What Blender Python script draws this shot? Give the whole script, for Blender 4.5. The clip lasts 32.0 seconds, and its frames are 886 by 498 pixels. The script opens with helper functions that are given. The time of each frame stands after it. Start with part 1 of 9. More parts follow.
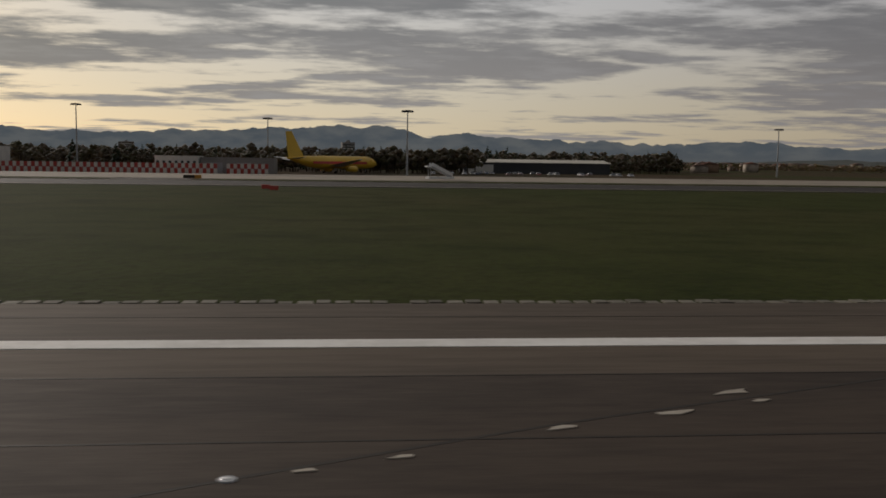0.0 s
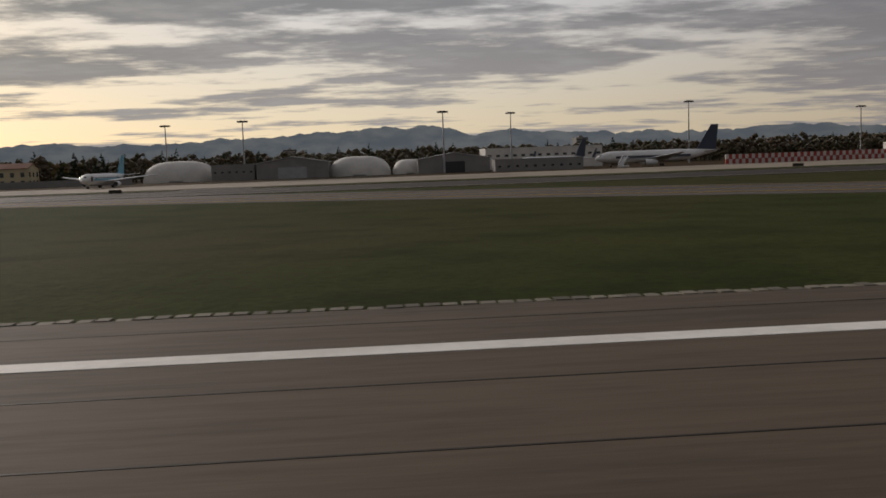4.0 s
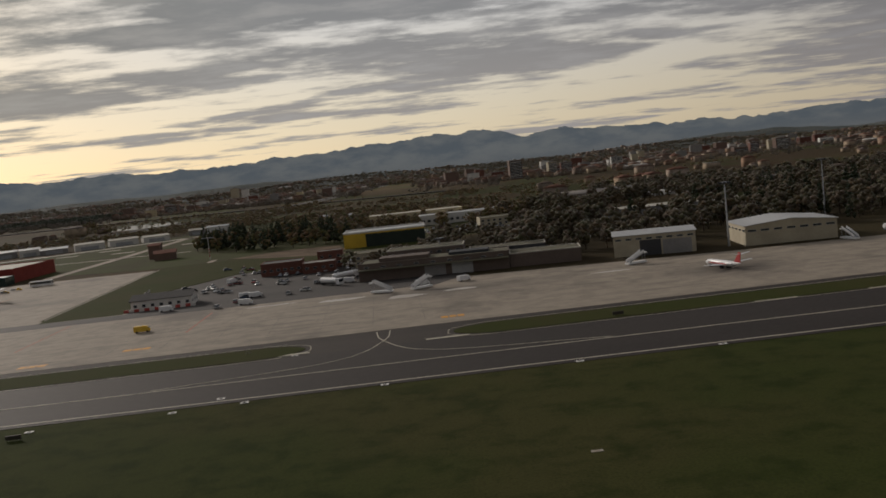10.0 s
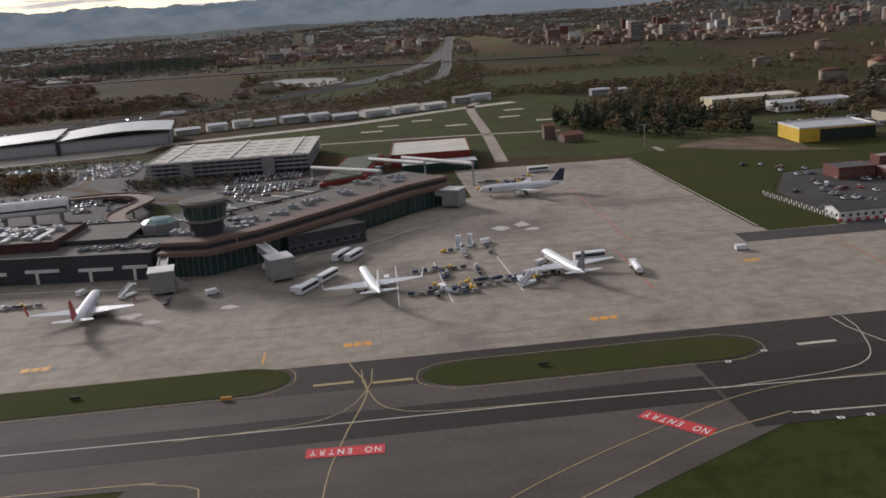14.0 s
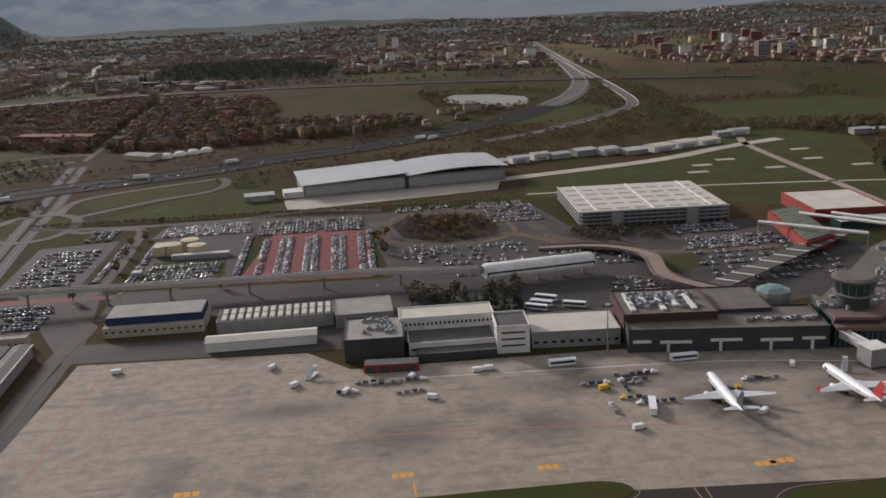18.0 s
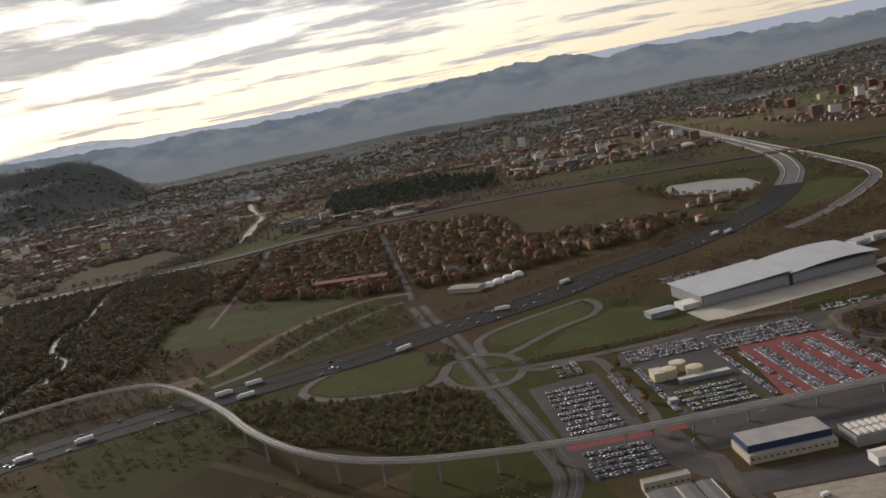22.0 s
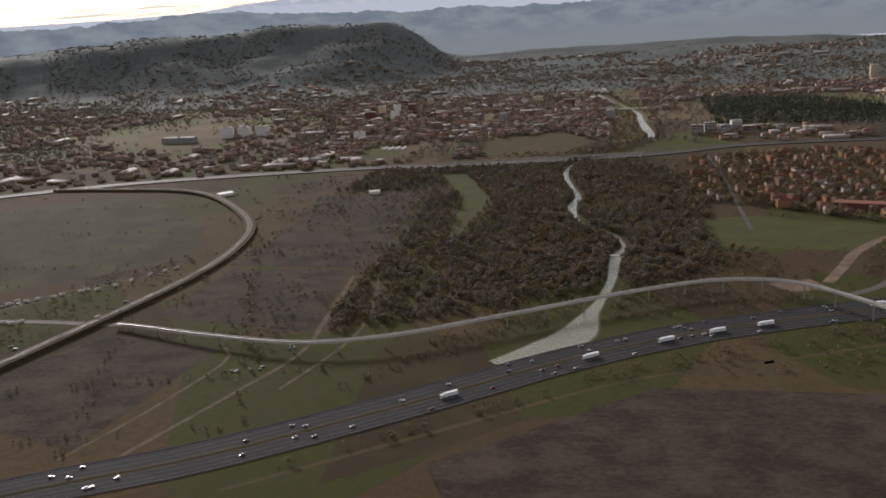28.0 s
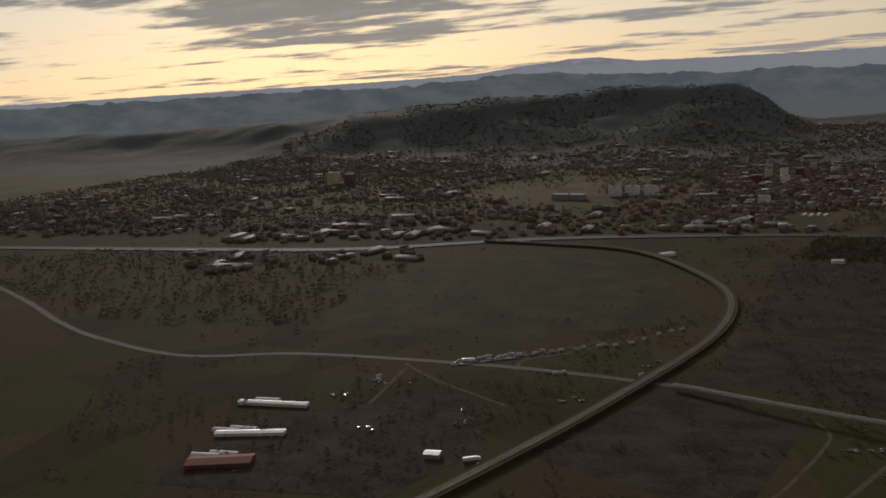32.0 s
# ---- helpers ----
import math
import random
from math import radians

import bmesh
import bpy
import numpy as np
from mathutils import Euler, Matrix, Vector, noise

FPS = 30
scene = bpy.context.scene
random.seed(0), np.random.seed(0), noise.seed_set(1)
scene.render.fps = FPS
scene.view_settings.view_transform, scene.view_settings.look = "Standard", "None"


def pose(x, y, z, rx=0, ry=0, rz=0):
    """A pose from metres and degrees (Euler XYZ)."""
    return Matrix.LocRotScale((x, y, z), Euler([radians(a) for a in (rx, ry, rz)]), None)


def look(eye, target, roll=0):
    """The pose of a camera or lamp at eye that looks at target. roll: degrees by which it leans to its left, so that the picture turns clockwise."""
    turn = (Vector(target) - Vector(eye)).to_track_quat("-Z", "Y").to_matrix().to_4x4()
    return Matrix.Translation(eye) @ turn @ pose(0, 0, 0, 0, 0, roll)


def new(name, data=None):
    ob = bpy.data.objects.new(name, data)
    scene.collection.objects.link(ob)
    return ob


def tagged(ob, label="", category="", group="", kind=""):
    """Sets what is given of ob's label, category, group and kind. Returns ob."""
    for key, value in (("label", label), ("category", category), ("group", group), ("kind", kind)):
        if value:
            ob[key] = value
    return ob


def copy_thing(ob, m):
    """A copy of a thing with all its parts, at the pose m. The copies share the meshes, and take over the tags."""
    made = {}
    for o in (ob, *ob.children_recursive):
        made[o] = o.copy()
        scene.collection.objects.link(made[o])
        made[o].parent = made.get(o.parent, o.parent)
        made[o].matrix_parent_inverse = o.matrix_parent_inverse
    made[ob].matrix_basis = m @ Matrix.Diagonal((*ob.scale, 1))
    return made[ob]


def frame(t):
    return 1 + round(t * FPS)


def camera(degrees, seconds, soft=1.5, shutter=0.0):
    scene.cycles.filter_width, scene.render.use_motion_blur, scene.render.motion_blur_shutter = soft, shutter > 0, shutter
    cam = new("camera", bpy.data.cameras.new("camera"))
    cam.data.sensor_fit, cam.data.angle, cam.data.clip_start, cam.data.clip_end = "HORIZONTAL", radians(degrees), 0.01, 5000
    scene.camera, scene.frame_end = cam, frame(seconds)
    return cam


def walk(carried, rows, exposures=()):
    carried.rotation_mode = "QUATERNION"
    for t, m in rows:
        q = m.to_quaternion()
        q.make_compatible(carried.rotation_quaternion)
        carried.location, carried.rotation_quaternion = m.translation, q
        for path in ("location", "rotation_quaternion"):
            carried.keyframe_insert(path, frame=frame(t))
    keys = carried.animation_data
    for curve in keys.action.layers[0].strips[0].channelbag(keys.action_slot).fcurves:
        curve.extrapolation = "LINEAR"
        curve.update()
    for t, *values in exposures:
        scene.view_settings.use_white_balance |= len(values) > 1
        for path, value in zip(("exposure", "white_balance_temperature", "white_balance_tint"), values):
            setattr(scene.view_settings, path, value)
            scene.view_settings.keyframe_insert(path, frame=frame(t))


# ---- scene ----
S = 0.52     # the model stands at this part of full size; all lengths below are full-size metres

cam = camera(51.13, 32.0, soft=1.7, shutter=0.03)
PATH = [
    (0, -0.00, 0.00, 4.93, -5.508, -5.298, -0.765),
    (0.5, -34.61, 0.03, 4.89, -5.726, -5.173, -1.114),
    (1, -69.45, 0.07, 4.82, -5.495, -5.027, -0.191),
    (1.5, -104.51, 0.10, 4.74, -5.345, -4.892, 0.811),
    (2, -139.74, 0.14, 4.64, -5.339, -4.802, 2.276),
    (2.5, -175.12, 0.18, 4.64, -4.942, -5.125, 2.815),
    (4.5, -317.55, 0.39, 5.49, -4.167, -5.682, 1.754),
    (5, -353.34, 0.49, 6.51, -3.565, -7.052, 2.045),
    (5.5, -389.22, 0.54, 7.85, -2.728, -7.753, 2.867),
    (6, -425.20, 0.61, 9.84, -1.977, -7.841, 3.412),
    (6.5, -461.29, 0.70, 12.51, -0.980, -7.148, 3.743),
    (7, -497.51, 0.82, 15.71, -0.278, -6.282, 3.577),
    (7.5, -533.84, 1.00, 19.28, -0.294, -6.062, 3.955),
    (8, -570.26, 1.24, 23.17, -0.419, -5.927, 4.447),
    (8.5, -606.73, 1.56, 27.38, -0.808, -5.606, 5.177),
    (9, -643.24, 1.93, 31.99, -2.070, -5.014, 5.870),
    (9.5, -679.79, 2.35, 37.03, -3.483, -4.803, 6.421),
    (10, -716.36, 2.76, 42.50, -3.947, -5.120, 6.100),
    (10.5, -752.94, 3.15, 48.36, -4.463, -5.697, 6.178),
    (11, -789.52, 3.48, 54.57, -4.743, -6.483, 6.070),
    (11.5, -826.10, 3.74, 61.07, -4.430, -8.671, 5.837),
    (12, -862.66, 3.93, 67.80, -4.333, -11.868, 5.011),
    (12.5, -899.16, 4.06, 74.74, -4.480, -12.954, 4.398),
    (13, -935.59, 4.15, 81.89, -4.868, -13.722, 4.100),
    (13.5, -971.98, 4.21, 89.20, -5.163, -14.182, 4.049),
    (14, -1008.36, 4.22, 96.60, -5.528, -14.733, 3.901),
    (14.5, -1044.74, 4.16, 104.03, -5.644, -15.469, 3.692),
    (15, -1081.11, 4.00, 111.50, -5.513, -15.912, 4.060),
    (15.5, -1117.46, 3.76, 119.03, -5.211, -16.370, 4.209),
    (17.5, -1262.73, 1.66, 150.21, -4.608, -14.954, 3.652),
    (18, -1299.06, 0.80, 158.57, -6.088, -15.354, 2.484),
    (18.5, -1335.44, -0.20, 167.06, -6.566, -15.348, 1.654),
    (19, -1371.89, -1.34, 175.60, -6.529, -14.939, 1.576),
    (19.5, -1408.40, -2.63, 184.16, -6.807, -14.558, 1.363),
    (20, -1444.97, -4.08, 192.79, -7.033, -13.765, 1.833),
    (20.5, -1481.58, -5.70, 201.52, -7.015, -12.802, 2.708),
    (21, -1518.25, -7.53, 210.39, -7.414, -13.057, 4.065),
    (21.5, -1554.98, -9.61, 219.35, -6.924, -13.248, 7.202),
    (22, -1591.77, -11.99, 228.28, -4.511, -9.696, 10.936),
    (22.5, -1628.57, -14.74, 237.02, -3.451, -9.570, 9.182),
    (23, -1665.32, -17.90, 245.43, -3.413, -10.839, 7.146),
    (23.5, -1701.99, -21.49, 253.38, -2.763, -12.147, 5.975),
    (24, -1738.61, -25.55, 260.79, -1.172, -13.123, 5.358),
    (24.5, -1775.22, -30.12, 267.57, 0.376, -13.495, 5.052),
    (26.5, -1922.05, -54.13, 287.54, 2.388, -12.112, 5.259),
    (27, -1958.61, -61.35, 291.35, 4.190, -12.385, 5.298),
    (27.5, -1995.12, -68.92, 294.84, 6.306, -13.358, 4.630),
    (28, -2031.56, -76.75, 298.10, 8.894, -14.679, 3.590),
    (28.5, -2067.96, -84.78, 301.13, 9.943, -13.570, 3.623),
    (29, -2104.30, -92.96, 303.93, 10.985, -12.122, 3.756),
    (29.5, -2140.61, -101.25, 306.50, 12.615, -11.838, 4.023),
    (30, -2176.87, -109.64, 308.84, 13.913, -11.537, 4.392),
    (30.5, -2213.11, -118.10, 310.96, 15.165, -10.958, 4.133),
    (31, -2249.37, -126.62, 312.89, 18.549, -10.485, 3.811),
    (31.5, -2285.65, -135.19, 314.67, 22.495, -9.886, 3.971),
    (32, -2321.97, -143.79, 316.32, 25.762, -10.053, 3.498),
]
walk(cam, [(t, pose(x * S, y * S, z * S, 90 + pitch, roll, yaw)) for t, x, y, z, yaw, pitch, roll in PATH],
     exposures=[(0, -0.3, 6450, 15), (1, -0.2, 6450, 15), (2, -0.02, 6450, 16), (5, -0.05, 6450, 17), (6, 0.05, 6400, 14), (7, -0.26, 6350, 15), (8, -0.12, 6400, 13), (10, -0.06, 6450, 15), (11, 0.02, 6450, 17), (12, 0.53, 6250, 20), (13, 0.82, 5900, 18), (14, 0.72, 5850, 18), (18, 0.82, 6000, 18), (20, 1.0, 6150, 19), (21, 0.78, 6200, 19), (22, 0.78, 6200, 17), (23, 0.3, 6150, 18), (24, 0.9, 6150, 20), (27, 0.98, 6150, 20), (28, 1.1, 6050, 19), (29, 0.78, 6100, 19), (30, 1.08, 6400, 19), (32, -0.24, 6350, 18)])

# ---- light ----
SUN_AZ, SUN_EL = radians(-34), radians(19)     # to the right of +y, above the horizon
sun_dir = Vector((math.sin(SUN_AZ) * math.cos(SUN_EL), math.cos(SUN_AZ) * math.cos(SUN_EL), math.sin(SUN_EL)))
sun = new("sun", bpy.data.lights.new("sun", "SUN"))
sun.data.energy, sun.data.angle, sun.data.color = 2.4, radians(10), (1.0, 0.92, 0.80)
sun.matrix_world = look((0, 0, 500), Vector((0, 0, 500)) - sun_dir)


class Nodes:
    """Short hand for a node tree."""
    def __init__(self, tree):
        self.tree = tree

    def add(self, kind, **values):
        n = self.tree.nodes.new("ShaderNode" + kind)
        if "operation" in values:
            n.operation = values["operation"]
        if "data_type" in values:
            n.data_type, n.blend_type = values["data_type"], values["blend_type"]
        if "feature" in values:
            n.feature = values["feature"]
        if "interpolation_type" in values:
            n.interpolation_type = values["interpolation_type"]
        if "sky_type" in values:
            n.sky_type, n.sun_disc, n.sun_elevation, n.sun_rotation = values["sky_type"], False, values["sun_elevation"], values["sun_rotation"]
        return n

    def link(self, a, b):
        self.tree.links.new(a, b)

    def feed(self, socket, value):
        if hasattr(value, "is_output"):
            self.link(value, socket)
        else:
            socket.default_value = value

    def math(self, op, a, b=0.0, c=0.0, clamp=False):
        n = self.add("Math", operation=op)
        n.use_clamp = clamp
        for s, v in zip(n.inputs, (a, b, c)):
            self.feed(s, v)
        return n.outputs[0]

    def mix(self, factor, a, b, blend="MIX"):
        n = self.add("Mix", data_type="RGBA", blend_type=blend)
        self.feed(n.inputs[0], factor)
        for s, v in ((n.inputs[6], a), (n.inputs[7], b)):
            self.feed(s, v if hasattr(v, "is_output") else (*v, 1) if len(v) == 3 else v)
        return n.outputs[2]

    def noise(self, vector, scale, detail=3.0, rough=0.55):
        n = self.add("TexNoise")
        if vector is not None:
            self.link(vector, n.inputs["Vector"])
        self.feed(n.inputs["Scale"], scale), self.feed(n.inputs["Detail"], detail), self.feed(n.inputs["Roughness"], rough)
        return n.outputs[0]

    def span(self, value, lo, hi, to_lo=0.0, to_hi=1.0):
        n = self.add("MapRange", interpolation_type="SMOOTHSTEP")
        self.feed(n.inputs[0], value)
        for i, v in enumerate((lo, hi, to_lo, to_hi)):
            self.feed(n.inputs[i + 1], v)
        return n.outputs[0]

    def xyz(self, x, y, z):
        n = self.add("CombineXYZ")
        for s, v in zip(n.inputs, (x, y, z)):
            self.feed(s, v)
        return n.outputs[0]


def make_world():
    world = bpy.data.worlds.new("sky")
    scene.world = world
    world.use_nodes = True
    world.node_tree.nodes.clear()
    k = Nodes(world.node_tree)
    way = k.add("TexCoord").outputs["Generated"]
    split = k.add("SeparateXYZ")
    k.link(way, split.inputs[0])
    x, y, z = split.outputs
    sky = k.add("TexSky", sky_type="NISHITA", sun_disc=False, sun_elevation=SUN_EL, sun_rotation=SUN_AZ)
    blue = k.mix(1.0, sky.outputs[0], (0.085, 0.085, 0.085), "MULTIPLY")
    # clouds lie in a flat layer: the nearer the horizon, the flatter they show
    up = k.math("ADD", k.math("MAXIMUM", z, 0.0), 0.045)
    flat = k.xyz(k.math("DIVIDE", x, up), k.math("DIVIDE", y, up), 0.0)
    drawn = k.add("VectorMath", operation="MULTIPLY")
    k.link(flat, drawn.inputs[0])
    drawn.inputs[1].default_value = (0.75, 1.0, 1.0)
    big = k.noise(drawn.outputs[0], 0.42, 9, 0.58)
    fine = k.noise(drawn.outputs[0], 2.1, 6, 0.62)
    dens = k.math("ADD", big, k.math("MULTIPLY", k.math("SUBTRACT", fine, 0.5), 0.30))
    low = k.span(z, 0.0, 0.2)                                      # 0 at the horizon, 1 higher up
    edge = k.math("SUBTRACT", 0.535, k.math("MULTIPLY", k.span(z, 0.03, 0.13), 0.105))
    thick = k.span(k.math("SUBTRACT", dens, edge), -0.035, 0.07)
    dot = k.math("ADD", k.math("ADD", k.math("MULTIPLY", x, sun_dir.x), k.math("MULTIPLY", y, sun_dir.y)), k.math("MULTIPLY", z, sun_dir.z))
    glow = k.math("POWER", k.math("MAXIMUM", dot, 0.0), 14.0)
    warm = k.mix(low, (0.86, 0.74, 0.50), (0.80, 0.79, 0.74))
    veil = k.mix(0.25, warm, blue)
    dark = k.mix(low, (0.40, 0.38, 0.345), (0.265, 0.278, 0.278))
    dark = k.mix(k.math("MULTIPLY", k.span(fine, 0.45, 0.70), 0.6), dark, (0.42, 0.42, 0.40))
    clouds = k.mix(thick, veil, dark)
    side = k.mix(k.span(dot, 0.30, 0.95), (0.60, 0.595, 0.61), (0.91, 0.91, 0.905))     # the overcast is brighter towards the sun
    lit = k.mix(1.0, clouds, k.mix(glow, side, (0.90, 0.85, 0.72)), "MULTIPLY")
    below = k.mix(k.span(z, -0.25, -0.02), (0.05, 0.05, 0.04), (0.16, 0.18, 0.19))
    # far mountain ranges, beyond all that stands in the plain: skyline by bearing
    az = k.math("MULTIPLY", k.math("ARCTAN2", x, y), 180 / math.pi)
    el = k.math("MULTIPLY", k.math("ARCSINE", z), 180 / math.pi)

    def skyline(points, rough):
        c = k.add("FloatCurve")
        curve = c.mapping.curves[0]
        pts = [((a + 75) / 150, (e + 2) / 4) for a, e in points]
        curve.points[0].location, curve.points[1].location = pts[0], pts[-1]
        for p in pts[1:-1]:
            curve.points.new(*p)
        c.mapping.update()
        k.feed(c.inputs[0], 1.0), k.feed(c.inputs[1], k.math("DIVIDE", k.math("ADD", az, 75.0), 150.0))
        e = k.math("SUBTRACT", k.math("MULTIPLY", c.outputs[0], 4.0), 2.0)
        wob = k.noise(k.xyz(az, 0.0, 0.0), 0.9, 5, 0.65)
        return k.math("ADD", e, k.math("MULTIPLY", k.math("SUBTRACT", wob, 0.5), rough))
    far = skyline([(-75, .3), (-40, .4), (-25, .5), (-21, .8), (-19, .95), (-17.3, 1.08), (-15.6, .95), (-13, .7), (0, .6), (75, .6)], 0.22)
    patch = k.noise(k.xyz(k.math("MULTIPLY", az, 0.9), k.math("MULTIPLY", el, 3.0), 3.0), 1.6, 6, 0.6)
    # haze over these mountains is painted into the colours of the skyline
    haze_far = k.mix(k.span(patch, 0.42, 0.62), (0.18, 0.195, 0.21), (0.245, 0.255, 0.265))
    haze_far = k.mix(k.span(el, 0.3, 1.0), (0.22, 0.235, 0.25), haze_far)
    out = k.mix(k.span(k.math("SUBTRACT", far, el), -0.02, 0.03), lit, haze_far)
    out = k.mix(k.span(el, -3.0, -6.0), out, below)
    bg = k.add("Background")
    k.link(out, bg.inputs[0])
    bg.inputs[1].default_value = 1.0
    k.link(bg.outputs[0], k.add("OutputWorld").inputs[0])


make_world()

# ---- materials ----
def spot(k, stretch=(1, 1, 1)):
    """The place in full-size metres, stretched if wanted."""
    v = k.add("VectorMath", operation="MULTIPLY")
    k.link(k.add("NewGeometry").outputs["Position"], v.inputs[0])
    v.inputs[1].default_value = [c / S for c in stretch]
    return v.outputs[0]


def haze_sheen(p, weight):
    """Bluish sheen at flat angles that stands in for haze over stalks, twigs and grass."""
    p.inputs["Sheen Weight"].default_value, p.inputs["Sheen Roughness"].default_value = weight, 0.35
    p.inputs["Sheen Tint"].default_value = (0.84, 0.92, 1.0, 1)


def material(name, base, other=None, rough=0.85, metal=0.0, coarse=0.05, grain=1.5, amount=0.6, bump=0.2, depth=0.05, island=0.0, per_object=0.0, streak=None, haze_weight=0.0):
    """A surface of two colours that blend by noise at two scales, with a fine relief. island / per_object: how much
    single pieces differ. The last argument weighs a bluish sheen that stands in for haze.
    """
    m = bpy.data.materials.new(name)
    m.use_nodes = True
    k = Nodes(m.node_tree)
    p = m.node_tree.nodes["Principled BSDF"]
    other = other or tuple(c * 0.62 for c in base)
    place = spot(k, streak or (1, 1, 1))
    a = k.noise(place, coarse, 4, 0.6)
    b = k.noise(place, grain, 3, 0.6)
    f = k.math("ADD", k.math("MULTIPLY", a, 0.65), k.math("MULTIPLY", b, 0.35))
    f = k.math("MULTIPLY", k.span(f, 0.36, 0.64), amount)
    colour = k.mix(f, base, other)
    if island:
        r = k.add("NewGeometry").outputs["Random Per Island"]
        colour = k.mix(1.0, colour, k.mix(r, (1 - island,) * 3, (1 + island * 0.6,) * 3), "MULTIPLY")
    if per_object:
        r = k.add("ObjectInfo").outputs["Random"]
        colour = k.mix(1.0, colour, k.mix(r, (1 - per_object,) * 3, (1 + per_object * 0.6,) * 3), "MULTIPLY")
    k.link(colour, p.inputs["Base Color"])
    k.feed(p.inputs["Roughness"], k.math("ADD", k.math("MULTIPLY", b, 0.16), rough - 0.08))
    p.inputs["Metallic"].default_value = metal
    haze_sheen(p, haze_weight)
    p.inputs["Specular IOR Level"].default_value = 0.02 if rough >= 0.93 else 0.12 if rough >= 0.65 else 0.5     # soil and turf have no gloss, dusty surfaces little
    if bump:
        n = k.add("Bump")
        n.inputs["Strength"].default_value, n.inputs["Distance"].default_value = bump, depth
        k.link(k.math("ADD", k.math("MULTIPLY", a, 0.5), b), n.inputs["Height"])
        k.link(n.outputs[0], p.inputs["Normal"])
    return m


def ramp_material(name, colours, rough=0.8, scale=0.3, source="island", bump=0.25, dirty=0.45):
    """Many pieces, each of one of the colours, by island or by object, with some dirt."""
    m = bpy.data.materials.new(name)
    m.use_nodes = True
    k = Nodes(m.node_tree)
    p = m.node_tree.nodes["Principled BSDF"]
    r = k.add("NewGeometry").outputs["Random Per Island"] if source == "island" else k.add("ObjectInfo").outputs["Random"]
    ramp = k.add("ValToRGB")
    ramp.color_ramp.interpolation = "CONSTANT" if source == "object" else "LINEAR"
    for i, c in enumerate(colours):
        e = ramp.color_ramp.elements[i] if i < 2 else ramp.color_ramp.elements.new(0.0)
        e.color = (*c, 1)
    for i, e in enumerate(ramp.color_ramp.elements):
        e.position = i / len(colours)
    for e, c in zip(ramp.color_ramp.elements, colours):
        e.color = (*c, 1)
    k.link(r, ramp.inputs[0])
    place = spot(k)
    dirt = k.noise(place, scale, 4, 0.6)
    k.link(k.mix(k.math("MULTIPLY", k.span(dirt, 0.4, 0.66), dirty), ramp.outputs[0], (0.06, 0.05, 0.035)), p.inputs["Base Color"])
    p.inputs["Roughness"].default_value = rough
    p.inputs["Specular IOR Level"].default_value = 0.03 if rough >= 0.65 else 0.5
    if bump:
        n = k.add("Bump")
        n.inputs["Strength"].default_value, n.inputs["Distance"].default_value = bump, 0.1
        k.link(dirt, n.inputs["Height"])
        k.link(n.outputs[0], p.inputs["Normal"])
    return m


def ground_material():
    """Airfield turf near the runway, ploughed and green fields over the plain."""
    m = bpy.data.materials.new("land")
    m.use_nodes = True
    k = Nodes(m.node_tree)
    p = m.node_tree.nodes["Principled BSDF"]
    place = spot(k)
    split = k.add("SeparateXYZ")
    k.link(place, split.inputs[0])
    x, y, _ = split.outputs
    big, mid, fine = k.noise(place, 0.012, 5, 0.6), k.noise(place, 0.12, 5, 0.62), k.noise(place, 2.2, 4, 0.65)
    turf = k.mix(k.span(big, 0.38, 0.64), (0.041, 0.050, 0.013), (0.055, 0.053, 0.018))
    turf = k.mix(k.math("MULTIPLY", k.span(mid, 0.42, 0.7), 0.7), turf, (0.017, 0.026, 0.006))
    turf = k.mix(k.math("MULTIPLY", k.span(fine, 0.4, 0.7), 0.55), turf, (0.022, 0.022, 0.008))
    cell = k.add("TexVoronoi", feature="F1")
    v = k.add("VectorMath", operation="MULTIPLY")
    k.link(place, v.inputs[0])
    v.inputs[1].default_value = (0.0085, 0.0055, 0.0)
    k.link(v.outputs[0], cell.inputs["Vector"])
    cell.inputs["Scale"].default_value = 1.0
    tone = k.add("SeparateColor")
    k.link(cell.outputs["Color"], tone.inputs[0])
    ramp = k.add("ValToRGB")
    ramp.color_ramp.interpolation = "CONSTANT"
    fields = [(0.060, 0.041, 0.022), (0.044, 0.050, 0.015), (0.038, 0.029, 0.015), (0.070, 0.050, 0.024), (0.040, 0.046, 0.013), (0.062, 0.041, 0.022)]
    for i, c in enumerate(fields):
        e = ramp.color_ramp.elements[i] if i < 2 else ramp.color_ramp.elements.new(0.99)
        e.position, e.color = i / len(fields), (*c, 1)
    k.link(tone.outputs[0], ramp.inputs[0])
    plain = k.mix(k.math("MULTIPLY", k.span(mid, 0.4, 0.68), 0.6), ramp.outputs[0], (0.034, 0.030, 0.020))
    plain = k.mix(k.math("MULTIPLY", k.span(big, 0.42, 0.62), 0.5), plain, (0.052, 0.044, 0.020))
    # fields pale with distance: haze put into the colour, double beyond 2500 m
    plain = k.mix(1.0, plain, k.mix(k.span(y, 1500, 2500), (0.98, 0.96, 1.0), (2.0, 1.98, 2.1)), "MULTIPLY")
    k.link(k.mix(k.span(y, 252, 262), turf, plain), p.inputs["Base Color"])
    # the sheen that stands in for haze grows with distance too
    haze_sheen(p, 0.0)
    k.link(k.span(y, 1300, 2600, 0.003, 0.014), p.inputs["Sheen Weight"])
    p.inputs["Roughness"].default_value = 0.95
    p.inputs["Specular IOR Level"].default_value = 0.02
    n = k.add("Bump")
    n.inputs["Strength"].default_value, n.inputs["Distance"].default_value = 0.5, 0.12
    k.link(k.math("ADD", fine, mid), n.inputs["Height"])
    k.link(n.outputs[0], p.inputs["Normal"])
    return m


